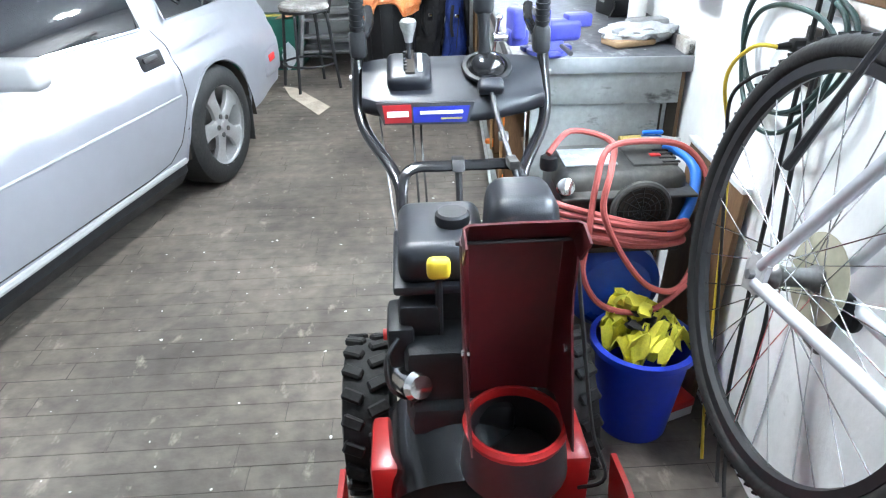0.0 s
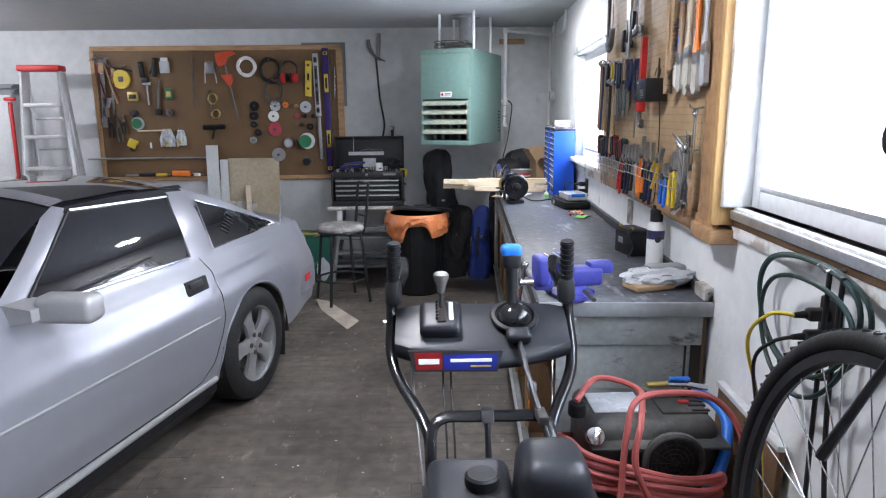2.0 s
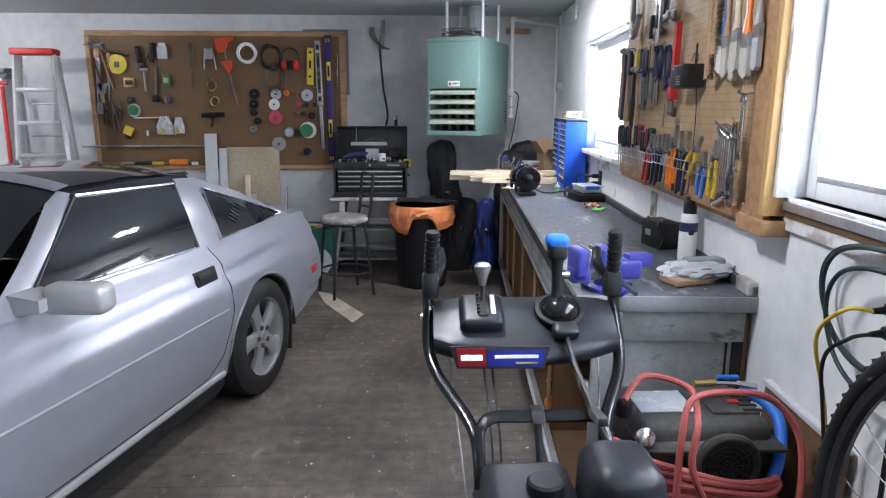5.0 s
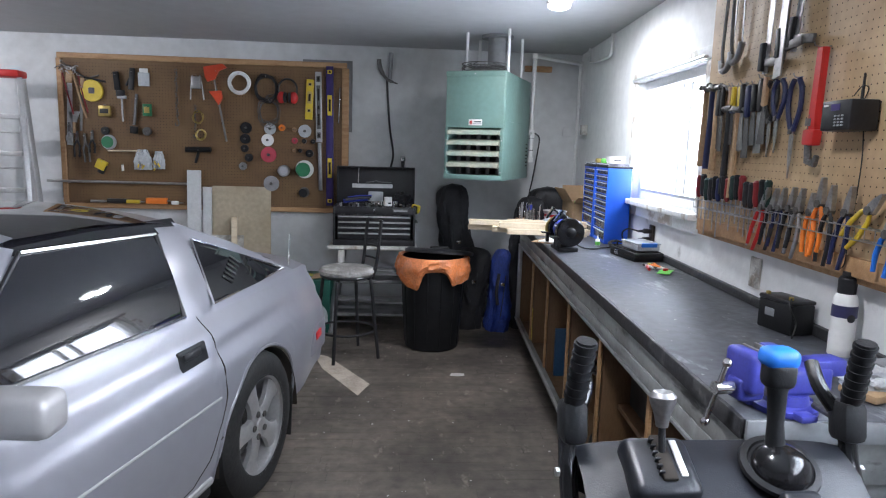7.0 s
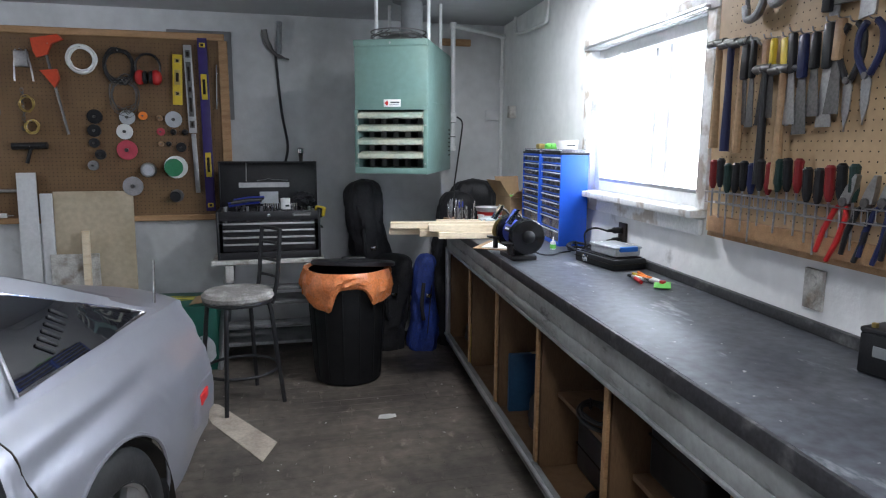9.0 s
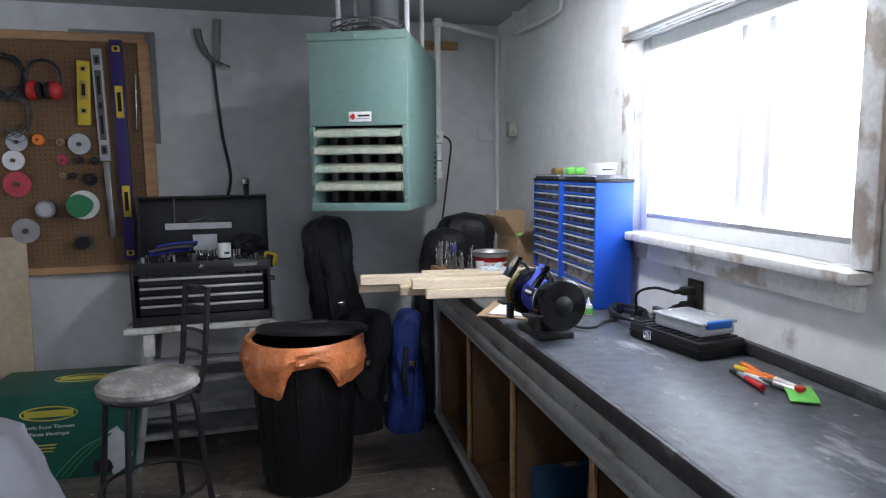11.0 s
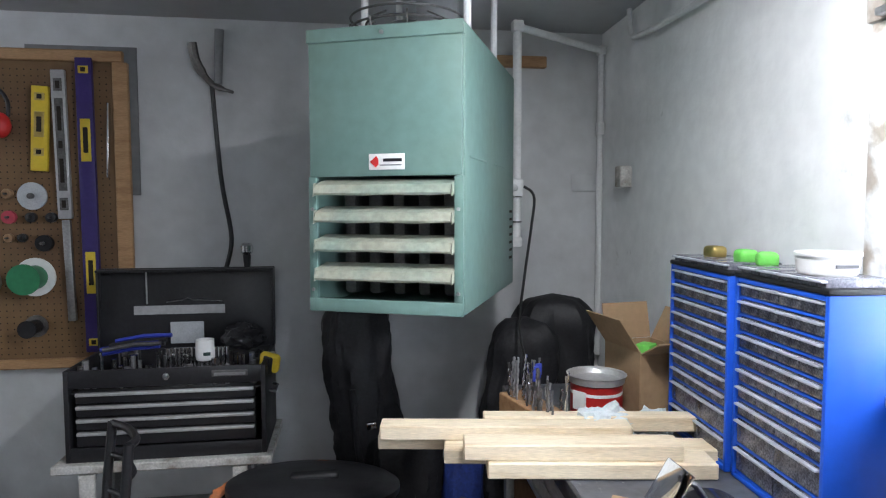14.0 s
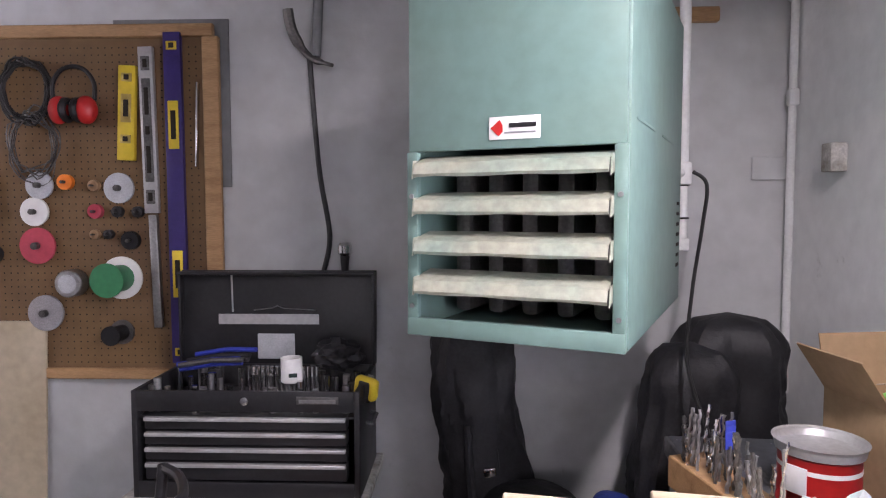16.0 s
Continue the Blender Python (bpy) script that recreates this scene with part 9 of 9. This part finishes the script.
# ---- stool ----
def stool(m):
    s = thing("stool", m, "round bar stool with dusty grey seat and metal back", "stool")
    part("seat", lt([(0.02, 0.605), (0.185, 0.605), (0.197, 0.618), (0.197, 0.635), (0.18, 0.652), (0.10, 0.660), (0.004, 0.662)], 40), M_SEAT, s, "padded dusty grey seat")
    part("seat_ring", torus(bmesh.new(), (0, 0, 0.598), 0.180, 0.012, "z", 40, 8), M_BLACK, s)
    for i in range(4):
        a = math.pi / 4 + i * math.pi / 2
        c, d = math.cos(a), math.sin(a)
        part("leg", tb([(0.10 * c, 0.10 * d, 0.592), (0.155 * c, 0.155 * d, 0.585), (0.185 * c, 0.185 * d, 0.54), (0.215 * c, 0.215 * d, 0.25), (0.245 * c, 0.245 * d, 0.0)], 0.0125, 10, per=4), M_BLACK, s)
    part("foot_ring", torus(bmesh.new(), (0, 0, 0.20), 0.207, 0.009, "z", 44, 8), M_BLACK, s)
    for k in (-1, 1):
        part("back_post", tb([(k * 0.10, 0.155, 0.57), (k * 0.108, 0.185, 0.70), (k * 0.112, 0.20, 0.85), (k * 0.108, 0.215, 0.99)], 0.0125, 10, per=4), M_BLACK, s)
    for z, y in ((0.985, 0.215), (0.90, 0.207), (0.80, 0.198), (0.71, 0.187)):
        part("back_slat", tb([(-0.108, y, z), (-0.05, y + 0.028, z - 0.004), (0.05, y + 0.028, z - 0.004), (0.108, y, z)], 0.011 if z > 0.95 else 0.008, 8, per=4), M_BLACK, s)
    return s


stool(pose(-0.86, 5.66, 0, 0, 0, -62))


# ---- soft bags by the heater ----
def tall_bag(m, w, d, h, material, label, name, seed, straps=True, taper=0.8):
    b = thing(name, m, label, "bag")
    rows = []
    n, k = 52, 44
    for j in range(n + 1):
        t = j / n
        r = (1 - 0.20 * (1 - t) ** 8) * (1 + (taper - 1) * t) * (max(0.0, 1 - max(0, (t - 0.90) / 0.10) ** 2) ** 0.4 if t > 0.90 else 1)
        row = []
        for i in range(k + 1):
            a = 2 * math.pi * (i % k) / k
            q = abs(math.cos(a)) ** 0.7 * math.copysign(1, math.cos(a)), abs(math.sin(a)) ** 0.7 * math.copysign(1, math.sin(a))
            f = 1 + 0.20 * noise.noise(Vector((q[0] * 1.7 + seed, q[1] * 1.7, t * h * 4))) + 0.24 * abs(noise.noise(Vector((q[0] * 2.5, q[1] * 2.5 + seed, t * h * 7 + q[0] * 2)))) + 0.11 * abs(noise.noise(Vector((q[0] * 6, q[1] * 6 + seed, t * h * 19))))
            row.append((w / 2 * q[0] * r * f + 0.02 * math.sin(t * 5 + seed), d / 2 * q[1] * r * f, t * h))
        rows.append(row)
    bm = sheet(bmesh.new(), rows)
    bmesh.ops.remove_doubles(bm, verts=bm.verts, dist=0.0006)
    part("bag_body", bm, material, b)
    if straps:
        part("strap", tb([(-w * 0.2, -d * 0.5, h * 0.72), (-w * 0.22, -d * 0.62, h * 0.5), (-w * 0.1, -d * 0.62, h * 0.35)], 0.014, 8, per=5), M_CLOTH, b)
        part("zip", cy((w * 0.12, -d * 0.50, h * 0.2), (w * 0.10, -d * 0.46, h * 0.7), 0.004, n=6), M_BLACK, b)
        part("buckle", bx((0.0, -d * 0.58, h * 0.60), (0.04, 0.02, 0.03), 0.005), M_CHROME, b)
    return b


tall_bag(pose(0.10, 6.60, 0, 0, -6.5, 0), 0.28, 0.24, 1.23, M_CLOTH, "tall black nylon sports bag standing by the wall", "sports_bag", 1, True, 0.86)
tall_bag(pose(0.10, 6.46, 0, 0, 3, 10), 0.30, 0.22, 0.70, M_CLOTH, "black golf bag with straps and metal clasps", "golf_bag", 4, True, 0.8)
tall_bag(pose(0.33, 6.40, 0, 0, 6, 0), 0.20, 0.24, 0.70, M_BLUECLOTH, "crumpled blue nylon bag standing beside the bench", "blue_bag", 7, True, 0.6)
tall_bag(pose(0.58, 6.50, 0, 0, 2, 0), 0.26, 0.24, 1.14, M_CLOTH, "black backpack behind the bench end", "backpack", 9, True, 0.9)
tall_bag(pose(0.84, 6.58, 0, 0, -2, 0), 0.31, 0.26, 1.22, M_CLOTH, "large black bag behind the bench end", "duffel_bag", 12, True, 0.9)


# ---- ceiling lamps ----
def ceiling_lamp(x, y, bare=False):
    l = thing("ceiling_lamp", pose(x, y, CEIL_Z), "round white ceiling lamp, switched on", "lamp", "ceiling lamps")
    part("lamp_base", cy((0, 0, -0.014), (0, 0, -0.0005), 0.07, n=28), M_WHITE, l)
    prof = [(0.014, -0.014), (0.02, -0.05), (0.030, -0.075), (0.028, -0.095), (0.015, -0.105), (0.003, -0.107)] if bare else [(0.064, -0.014), (0.063, -0.028), (0.048, -0.037), (0.003, -0.040)]
    b = part("bulb" if bare else "diffuser", lt(prof, 24), M_LAMP, l)
    b.visible_shadow = False
    return l


for lx, ly, lw in LAMPS:
    ceiling_lamp(lx, ly)
ceiling_lamp(BARE_BULB[0], BARE_BULB[1], True)


# ---- compressor with hose, bucket, cords, bicycle ----
def compressor(m):
    c = thing("air_compressor", m, "portable air compressor with dusty black cowl and blue tank", "compressor")
    part("tank", lt([(0.02, -0.20), (0.11, -0.192), (0.142, -0.165), (0.148, -0.12), (0.148, 0.12), (0.142, 0.165), (0.11, 0.192), (0.02, 0.20)], 32, pose(0.01, 0.06, 0.365, 0, 90, 90)), M_TANK, c, "glossy blue pressure tank")
    for x in (-0.12, 0.08):
        part("tank_foot", bx((x, -0.06, 0.14), (0.05, 0.03, 0.28), 0.006), M_TANK, c)
        part("tank_foot", bx((x, 0.12, 0.14), (0.05, 0.03, 0.28), 0.006), M_TANK, c)
    part("platform", bx((0, 0, 0.505), (0.36, 0.26, 0.02), 0.006), M_BLACK, c)
    bm = bmesh.new()
    box(bm, (0.02, 0.02, 0.615), (0.38, 0.27, 0.20), 0.035, None, 4)
    for v in bm.verts:
        if v.co.z > 0.66:
            v.co.y += 0.03
            v.co.x *= 0.95
    part("cowl", bm, M_COMP, c, "dusty black plastic cowl")
    part("cowl_label", bx((-0.06, 0.05, 0.717), (0.15, 0.13, 0.004), 0.001), M_CLEAR, c, "scratched grey label")
    part("cowl_vent", bx((0.12, 0.05, 0.716), (0.13, 0.16, 0.012), 0.005), M_COMP, c)
    part("red_badge", bx((0.135, 0.03, 0.7245), (0.03, 0.02, 0.004), 0.001), M_REDPL, c)
    part("fan_grille", lt([(0.075, 0), (0.075, 0.02), (0.068, 0.028), (0.004, 0.022)], 30, pose(0.05, -0.115, 0.632, 90)), M_HOLE, c)
    part("grille_rim", torus(bmesh.new(), (0.05, -0.138, 0.632), 0.076, 0.010, "y", 32, 8), M_COMP, c)
    for i in range(5):
        part("grille_ring", torus(bmesh.new(), (0.05, -0.143, 0.632), 0.012 + i * 0.013, 0.0022, "y", 24, 6), M_MATT, c)
    for i in range(6):
        a = math.pi * i / 6
        part("grille_bar", cy((0.05 - 0.07 * math.cos(a), -0.145, 0.632 - 0.07 * math.sin(a)), (0.05 + 0.07 * math.cos(a), -0.145, 0.632 + 0.07 * math.sin(a)), 0.0018, n=5), M_MATT, c)
    part("cowl_band", bx((0.02, -0.06, 0.665), (0.375, 0.15, 0.010), 0.004), M_COMP, c)
    for i in range(4):
        part("cowl_louvre", bx((0.165, -0.02 + i * 0.03, 0.7215), (0.05, 0.012, 0.006), 0.002), M_MATT, c)
    part("regulator_knob", lt([(0.024, 0), (0.026, 0.01), (0.024, 0.035), (0.012, 0.04)], 16, pose(-0.185, -0.02, 0.715)), M_MATT, c)
    part("gauge", lt([(0.024, 0), (0.024, 0.018), (0.02, 0.02)], 20, pose(-0.155, -0.10, 0.69, 60)), M_CHROME, c)
    part("handle", tb([(0.185, 0.09, 0.725), (0.222, 0.04, 0.722), (0.235, -0.03, 0.695), (0.205, -0.10, 0.635), (0.155, -0.15, 0.575), (0.13, -0.15, 0.54)], 0.0155, 12, per=5), M_BLUEHOSE, c, "bright blue tube handle")
    return c


compressor(pose(0.485, 2.0, 0))


def air_hose():
    h = thing("air_hose", Matrix(), "coiled faded red rubber air hose", "hose")
    rn = random.Random(5)
    for i in range(7):
        z0, z1 = 0.675 - 0.013 * i, 0.605 - 0.012 * i
        y = 1.83 - 0.006 * (i % 3)
        pts = [(0.262, y + 0.06, z0 + 0.005), (0.29, y, z0 - 0.005), (0.40, y - 0.02, z0 - 0.03), (0.52, y - 0.02, z1 + 0.012), (0.62, y + 0.0, z1), (0.675, y + 0.06, z1 - 0.01), (0.69, y + 0.22, z1 - 0.05), (0.5, y + 0.36, z1 - 0.07), (0.275, y + 0.24, z0 - 0.06)]
        pts = [tuple(c + rn.uniform(-0.006, 0.006) for c in p) for p in pts]
        part("hose_loop", tube(bmesh.new(), smooth_path(pts, 5, True), 0.0085, 8, True), M_HOSE, h)
    loop = [(0.29, 1.95, 0.77), (0.36, 2.0, 0.815), (0.46, 1.95, 0.80), (0.42, 1.80, 0.78), (0.40, 1.76, 0.68), (0.47, 1.75, 0.54), (0.55, 1.74, 0.455), (0.64, 1.76, 0.45), (0.69, 1.80, 0.60), (0.70, 1.85, 0.72), (0.64, 1.88, 0.80), (0.52, 1.86, 0.83), (0.42, 1.84, 0.82), (0.385, 1.80, 0.74), (0.37, 1.77, 0.62), (0.36, 1.75, 0.50), (0.42, 1.73, 0.41), (0.55, 1.73, 0.39), (0.66, 1.76, 0.46)]
    part("hose_loop", tube(bmesh.new(), smooth_path(loop, 7), 0.0085, 8), M_HOSE, h)
    part("coupling", cy((0.52, 2.06, 0.765), (0.585, 2.07, 0.763), 0.009, n=10), M_BRASS, h)
    part("air_gun", tb([(0.585, 2.07, 0.763), (0.64, 2.07, 0.76), (0.70, 2.06, 0.752)], 0.009, 8), M_CHROME, h)
    part("gun_lever", bx((0.62, 2.07, 0.778), (0.06, 0.016, 0.01), 0.003), M_BLUEHOSE, h)
    return h


air_hose()


def bucket(m):
    b = thing("bucket", m, "blue plastic bucket filled with yellow gloves", "bucket")
    part("bucket_wall", lt([(0.095, 0), (0.10, 0.004), (0.132, 0.285), (0.146, 0.288), (0.147, 0.308), (0.131, 0.310), (0.127, 0.28), (0.095, 0.012), (0.004, 0.010)], 40), M_BUCKET, b)
    part("handle", tb([(-0.147, 0, 0.285), (-0.10, 0.106, 0.27), (0, 0.152, 0.26), (0.10, 0.106, 0.27), (0.147, 0, 0.285)], 0.004, 6, per=5), M_STEEL, b)
    return b


bucket(pose(0.540, 1.72, 0))


def glove(m, seed, s, label="crumpled yellow and black work glove"):
    g = thing("work_glove", m, label, "glove", "gloves in the bucket")
    rows = []
    for i in range(15):
        rows.append([((i - 7) / 7 * s[0] + 0.02 * noise.noise(Vector((i * 0.5, j * 0.5, seed))), (j - 5) / 5 * s[1], 0.11 * noise.noise(Vector((i * 0.28 + seed, j * 0.33, 1))) + 0.035 * noise.noise(Vector((i * 0.8, j * 0.8, seed)))) for j in range(11)])
    part("palm", sheet(bmesh.new(), rows, 0.004), M_YELLOWG, g)
    rows = []
    for i in range(7):
        rows.append([((i - 3) / 6 * s[0] + 0.03, (j - 3) / 7 * s[1], 0.02 + 0.08 * noise.noise(Vector((i * 0.4 + seed, j * 0.45, 4)))) for j in range(7)])
    part("cuff", sheet(bmesh.new(), rows, 0.004), M_CLOTH, g)
    return g


glove(pose(0.525, 1.705, 0.312, 10, -8, 20), 2, (0.085, 0.07))
glove(pose(0.575, 1.725, 0.320, -15, 12, 110), 6, (0.075, 0.06))
glove(pose(0.505, 1.745, 0.362, 60, 10, -30), 9, (0.07, 0.06))
glove(pose(0.555, 1.675, 0.325, 20, 20, 60), 12, (0.07, 0.05))


def brown_board(m):
    b = thing("leaning_board", m, "brown board with a white edge leaning on the wall", "board")
    part("board", bx((0, 0, 0.36), (0.018, 0.40, 0.72), 0.002), M_BROWNWOOD, b)
    part("white_edge", bx((-0.003, 0, 0.728), (0.026, 0.41, 0.016), 0.003), M_TRIMW, b)
    return b


brown_board(on_wall(0.045, 1.95, 0.0, 0, 0, 2))


def dust_box(m):
    b = thing("small_carton", m, "small red and white carton on the floor", "box")
    part("carton_body", bx((0, 0, 0.03), (0.10, 0.14, 0.06), 0.003), M_PAPER, b)
    part("red_band", bx((0, 0, 0.048), (0.103, 0.143, 0.028), 0.003), M_REDPL, b)
    return b


dust_box(pose(0.66, 1.78, 0, 0, 0, 20))


def wall_cords():
    c = thing("extension_cord", RW, "dark green extension cord looped on the wall", "cable")
    rn = random.Random(2)
    for i in range(3):
        ph = rn.uniform(-0.02, 0.02)
        pts = [(-0.045 - 0.008 * i + ph * 0.3, 1.66 + ph + (0.235 - 0.022 * i) * math.cos(a) - 0.06 * math.sin(a) * 0.5, 1.09 + 0.135 * math.sin(a) + 0.02 * math.cos(2 * a) + ph) for a in [2 * math.pi * k / 12 for k in range(12)]]
        part("loop", tube(bmesh.new(), smooth_path(pts, 4, True), 0.0055, 8, True), M_GREENWIRE, c)
    part("wall_hook", tb([(0.0, 1.58, 1.225), (-0.06, 1.58, 1.22), (-0.075, 1.58, 1.235)], 0.004, 6), M_STEEL, c)
    for dy in (0.0, -0.05):
        part("drop", tb([(-0.05, 1.58 + dy, 1.22), (-0.045, 1.59 + dy, 0.9), (-0.045, 1.58 + dy * 2, 0.5), (-0.05, 1.54 + dy, 0.12), (-0.07, 1.46 + dy, 0.012)], 0.0055, 8, per=6), M_WIRE, c)
    return c


wall_cords()
plug_lead(on_wall(0.016, 1.635, 1.11), [(-0.11, 0.03, -0.01), (-0.12, 0.10, -0.10), (-0.07, 0.11, -0.30), (-0.045, 0.07, -0.70), (-0.05, 0.0, -0.95), (-0.07, -0.1, -1.09)], M_YELLOWWIRE, "yellow extension lead hanging from the outlet", M_WIRE)
plug_lead(on_wall(0.016, 1.635, 1.06), [(-0.10, 0.02, -0.02), (-0.11, 0.08, -0.09), (-0.08, 0.10, -0.25), (-0.06, 0.03, -0.6), (-0.05, -0.03, -0.9), (-0.06, -0.06, -1.04)], M_WIRE, "black lead hanging from the outlet")


def bicycle(m):
    b = thing("bicycle", m, "silver bicycle held up on a stand by the wall", "bicycle")
    R = 0.350
    wheel = part("rear_tyre", tube(bmesh.new(), [(0, R * math.cos(2 * math.pi * i / 64), R * math.sin(2 * math.pi * i / 64)) for i in range(64)], 0.0185, 14, True), M_RUBBER, b, "narrow black bicycle tyre")
    bm = bmesh.new()
    for i in range(90):
        a = 2 * math.pi * i / 90
        for s in (-1, 1):
            q = Matrix.Rotation(a, 4, "X") @ Matrix.Translation((s * 0.006, 0, R + 0.0172)) @ Matrix.Rotation(s * 0.6, 4, "Z")
            vs = box(bm, (0, 0, 0), (0.012, 0.010, 0.004))
            for v in vs:
                v.co = q @ v.co
    tr = part("tread", bm, M_RUBBER, wheel)
    tr["kind"] = "stuff"
    part("rim", lt([(R - 0.033, -0.011), (R - 0.016, -0.012), (R - 0.014, 0.0), (R - 0.016, 0.012), (R - 0.033, 0.011), (R - 0.037, 0.0), (R - 0.033, -0.011)], 64, Matrix.Rotation(radians(90), 4, "Y"), False), M_BLACK, wheel)
    part("hub", lt([(0.004, -0.055), (0.022, -0.035), (0.016, -0.02), (0.016, 0.02), (0.024, 0.034), (0.004, 0.055)], 20, Matrix.Rotation(radians(90), 4, "Y")), M_DARKSTEEL, wheel)
    for i in range(32):
        a = 2 * math.pi * i / 32
        s = 1 if i % 2 else -1
        off = 0.28 * (1 if (i // 2) % 2 else -1)
        part("spoke", cy((s * 0.03, 0.022 * math.cos(a + off * 4), 0.022 * math.sin(a + off * 4)), (s * 0.002, (R - 0.035) * math.cos(a), (R - 0.035) * math.sin(a)), 0.0012, n=5), M_CHROME, wheel)
    part("spoke_guard", lt([(0.075, 0.036), (0.074, 0.038), (0.03, 0.042)], 32, Matrix.Rotation(radians(90), 4, "Y")), M_CLEARD, wheel)
    for k in range(6):
        part("sprocket", lt([(0.018, 0.044 + k * 0.004), (0.055 - k * 0.005, 0.044 + k * 0.004), (0.055 - k * 0.005, 0.0455 + k * 0.004)], 28, Matrix.Rotation(radians(90), 4, "Y")), M_DARKSTEEL, wheel)
    # frame: stays on both sides meet the seat tube and the crank
    for s in (-1, 1):
        x = s * 0.065
        part("dropout", pr([(-0.03, -0.02), (0.02, -0.035), (0.03, 0.01), (0.0, 0.04), (-0.03, 0.03)], x - 0.004 if s > 0 else -x - 0.004, x + 0.004 if s > 0 else -x + 0.004, YZ) if s > 0 else bx((x, 0, 0), (0.009, 0.05, 0.06), 0.012), M_ALU, b)
        part("chain_stay", cy((x, -0.01, -0.01), (s * 0.04, -0.43, 0.02), 0.0115, n=12), M_FRAME, b)
        part("seat_stay", cy((x, -0.01, 0.02), (s * 0.025, -0.30, 0.52), 0.0105, n=12), M_FRAME, b)
        part("axle_nut", cy((x - s * 0.002, 0, 0), (x + s * 0.014, 0, 0), 0.009, n=6), M_STEEL, b)
    part("seat_tube", cy((0, -0.43, 0.02), (0, -0.29, 0.60), 0.016, n=14), M_FRAME, b)
    part("down_tube", cy((0, -0.43, 0.02), (0, -0.98, 0.52), 0.017, n=14), M_FRAME, b)
    part("top_tube", cy((0, -0.30, 0.55), (0, -0.95, 0.60), 0.015, n=14), M_FRAME, b)
    part("brake_arm", tb([(-0.05, -0.06, 0.385), (-0.05, -0.005, 0.27), (-0.05, 0.045, 0.165)], [0.006, 0.0065, 0.009], 8), M_BLACK, b)
    part("derailleur", bx((0.06, -0.02, -0.07), (0.02, 0.05, 0.10), 0.01), M_DARKSTEEL, b)
    part("derailleur_cage", bx((0.06, -0.06, -0.02), (0.03, 0.06, 0.05), 0.014), M_MATT, b)
    part("lettering_bar", bx((-0.0115 - 0.04, -0.19, 0.33), (0.003, 0.012, 0.10), 0.0, Matrix.Rotation(radians(30), 4, "X")), M_GREEN, b)
    part("crank", lt([(0.02, -0.004), (0.085, -0.003), (0.088, 0.0), (0.085, 0.003), (0.02, 0.004)], 36, pose(0.05, -0.43, 0.02, 0, 90, 0)), M_BLACK, b)
    post = part("seat_post", cy((0, -0.29, 0.58), (0, -0.10, 0.635), 0.013, n=12), M_ALU, b)
    bm = bmesh.new()
    box(bm, (0, -0.055, 0.645), (0.13, 0.26, 0.07), 0.03, None, 4)
    for v in bm.verts:
        if v.co.y < -0.09:
            v.co.x *= 0.5
    part("saddle", bm, M_MATT, post)
    # work stand that lifts the frame
    part("stand_clamp", bx((0.0, -0.40, -0.02), (0.08, 0.06, 0.05), 0.01), M_BLACK, b)
    part("stand_post", cy((0.0, -0.40, -0.02), (0.0, -0.45, -0.867), 0.018, n=12), M_BLACK, b)
    for k in (-1, 1):
        part("stand_leg", cy((0, -0.45, -0.70), (k * 0.04, -0.45 + k * 0.28, -0.862 + k * 0.004), 0.012, n=10), M_BLACK, b)
    part("front_tyre", tube(bmesh.new(), [(0, -1.06 + R * math.cos(2 * math.pi * i / 64), R * math.sin(2 * math.pi * i / 64)) for i in range(64)], 0.0185, 10, True), M_RUBBER, b)
    part("fork", cy((0, -0.97, 0.58), (0, -1.06, 0.0), 0.014, n=10), M_FRAME, b)
    return b


M_FRAME = mat("silver_frame_paint", (0.58, 0.59, 0.62), 0.35, 0.4, vary=0.05, scale=6)
M_CLEARD = mat("yellowed_clear_disc", (0.40, 0.38, 0.28), 0.3, vary=0.1)
bicycle(pose(0.513, 1.136, 0.863, 0, 6.1, -2.8))


# ---- paper scrap and pale patch on the floor ----
tagged(part("paper_scrap", pr([(-0.05, -0.02), (0.0, -0.032), (0.05, -0.02), (0.052, 0.012), (0.02, 0.028), (-0.035, 0.022)], 0.0, 0.002), M_PAPER, None, "", pose(-0.087, 5.25, 0.0005)), "torn scrap of white paper on the floor", "paper")

M_PALE = mat("pale_tan_patch", (0.50, 0.44, 0.36), 0.6, vary=0.15, scale=7, colour2=(0.36, 0.30, 0.24), bump=0.2)
# flat five-cornered patch, paler than the boards
tagged(part("hardboard_offcut", pr([(-1.10, 5.68), (-1.00, 5.36), (-0.73, 4.87), (-0.665, 5.06), (-0.99, 5.62)], 0.0, 0.003), M_PALE, None, "", pose(0, 0, 0.0005)), "thin pale patch on the floor", "board")


# ---- pieces of the floor, last ----
floor_boards()


def floor_flecks():
    """Paint chips, chalk dust and sawdust strewn over the boards."""
    rn = random.Random(31)
    vs, fs = [], []
    for i in range(420):
        x, y = rn.uniform(-2.2, 0.4), rn.uniform(0.6, 6.3)
        r = rn.choice((0.002, 0.003, 0.003, 0.004, 0.005, 0.008))
        k = len(vs)
        n = rn.randint(4, 6)
        el, a0 = rn.uniform(0.3, 1), rn.uniform(0, 6)
        for j in range(n):
            a = 2 * math.pi * j / n
            px, py = r * math.cos(a) * rn.uniform(0.6, 1.3), r * el * math.sin(a)
            vs.append((x + px * math.cos(a0) - py * math.sin(a0), y + px * math.sin(a0) + py * math.cos(a0), 0.0022))
        fs.append(tuple(range(k, k + n)))
    me = bpy.data.meshes.new("floor_fleck")
    me.from_pydata(vs, [], fs)
    me.materials.append(M_PAPER)
    tagged(new("floor_fleck", me), "scattered pale paint chips and sawdust on the floor", "debris", kind="stuff")


floor_flecks()
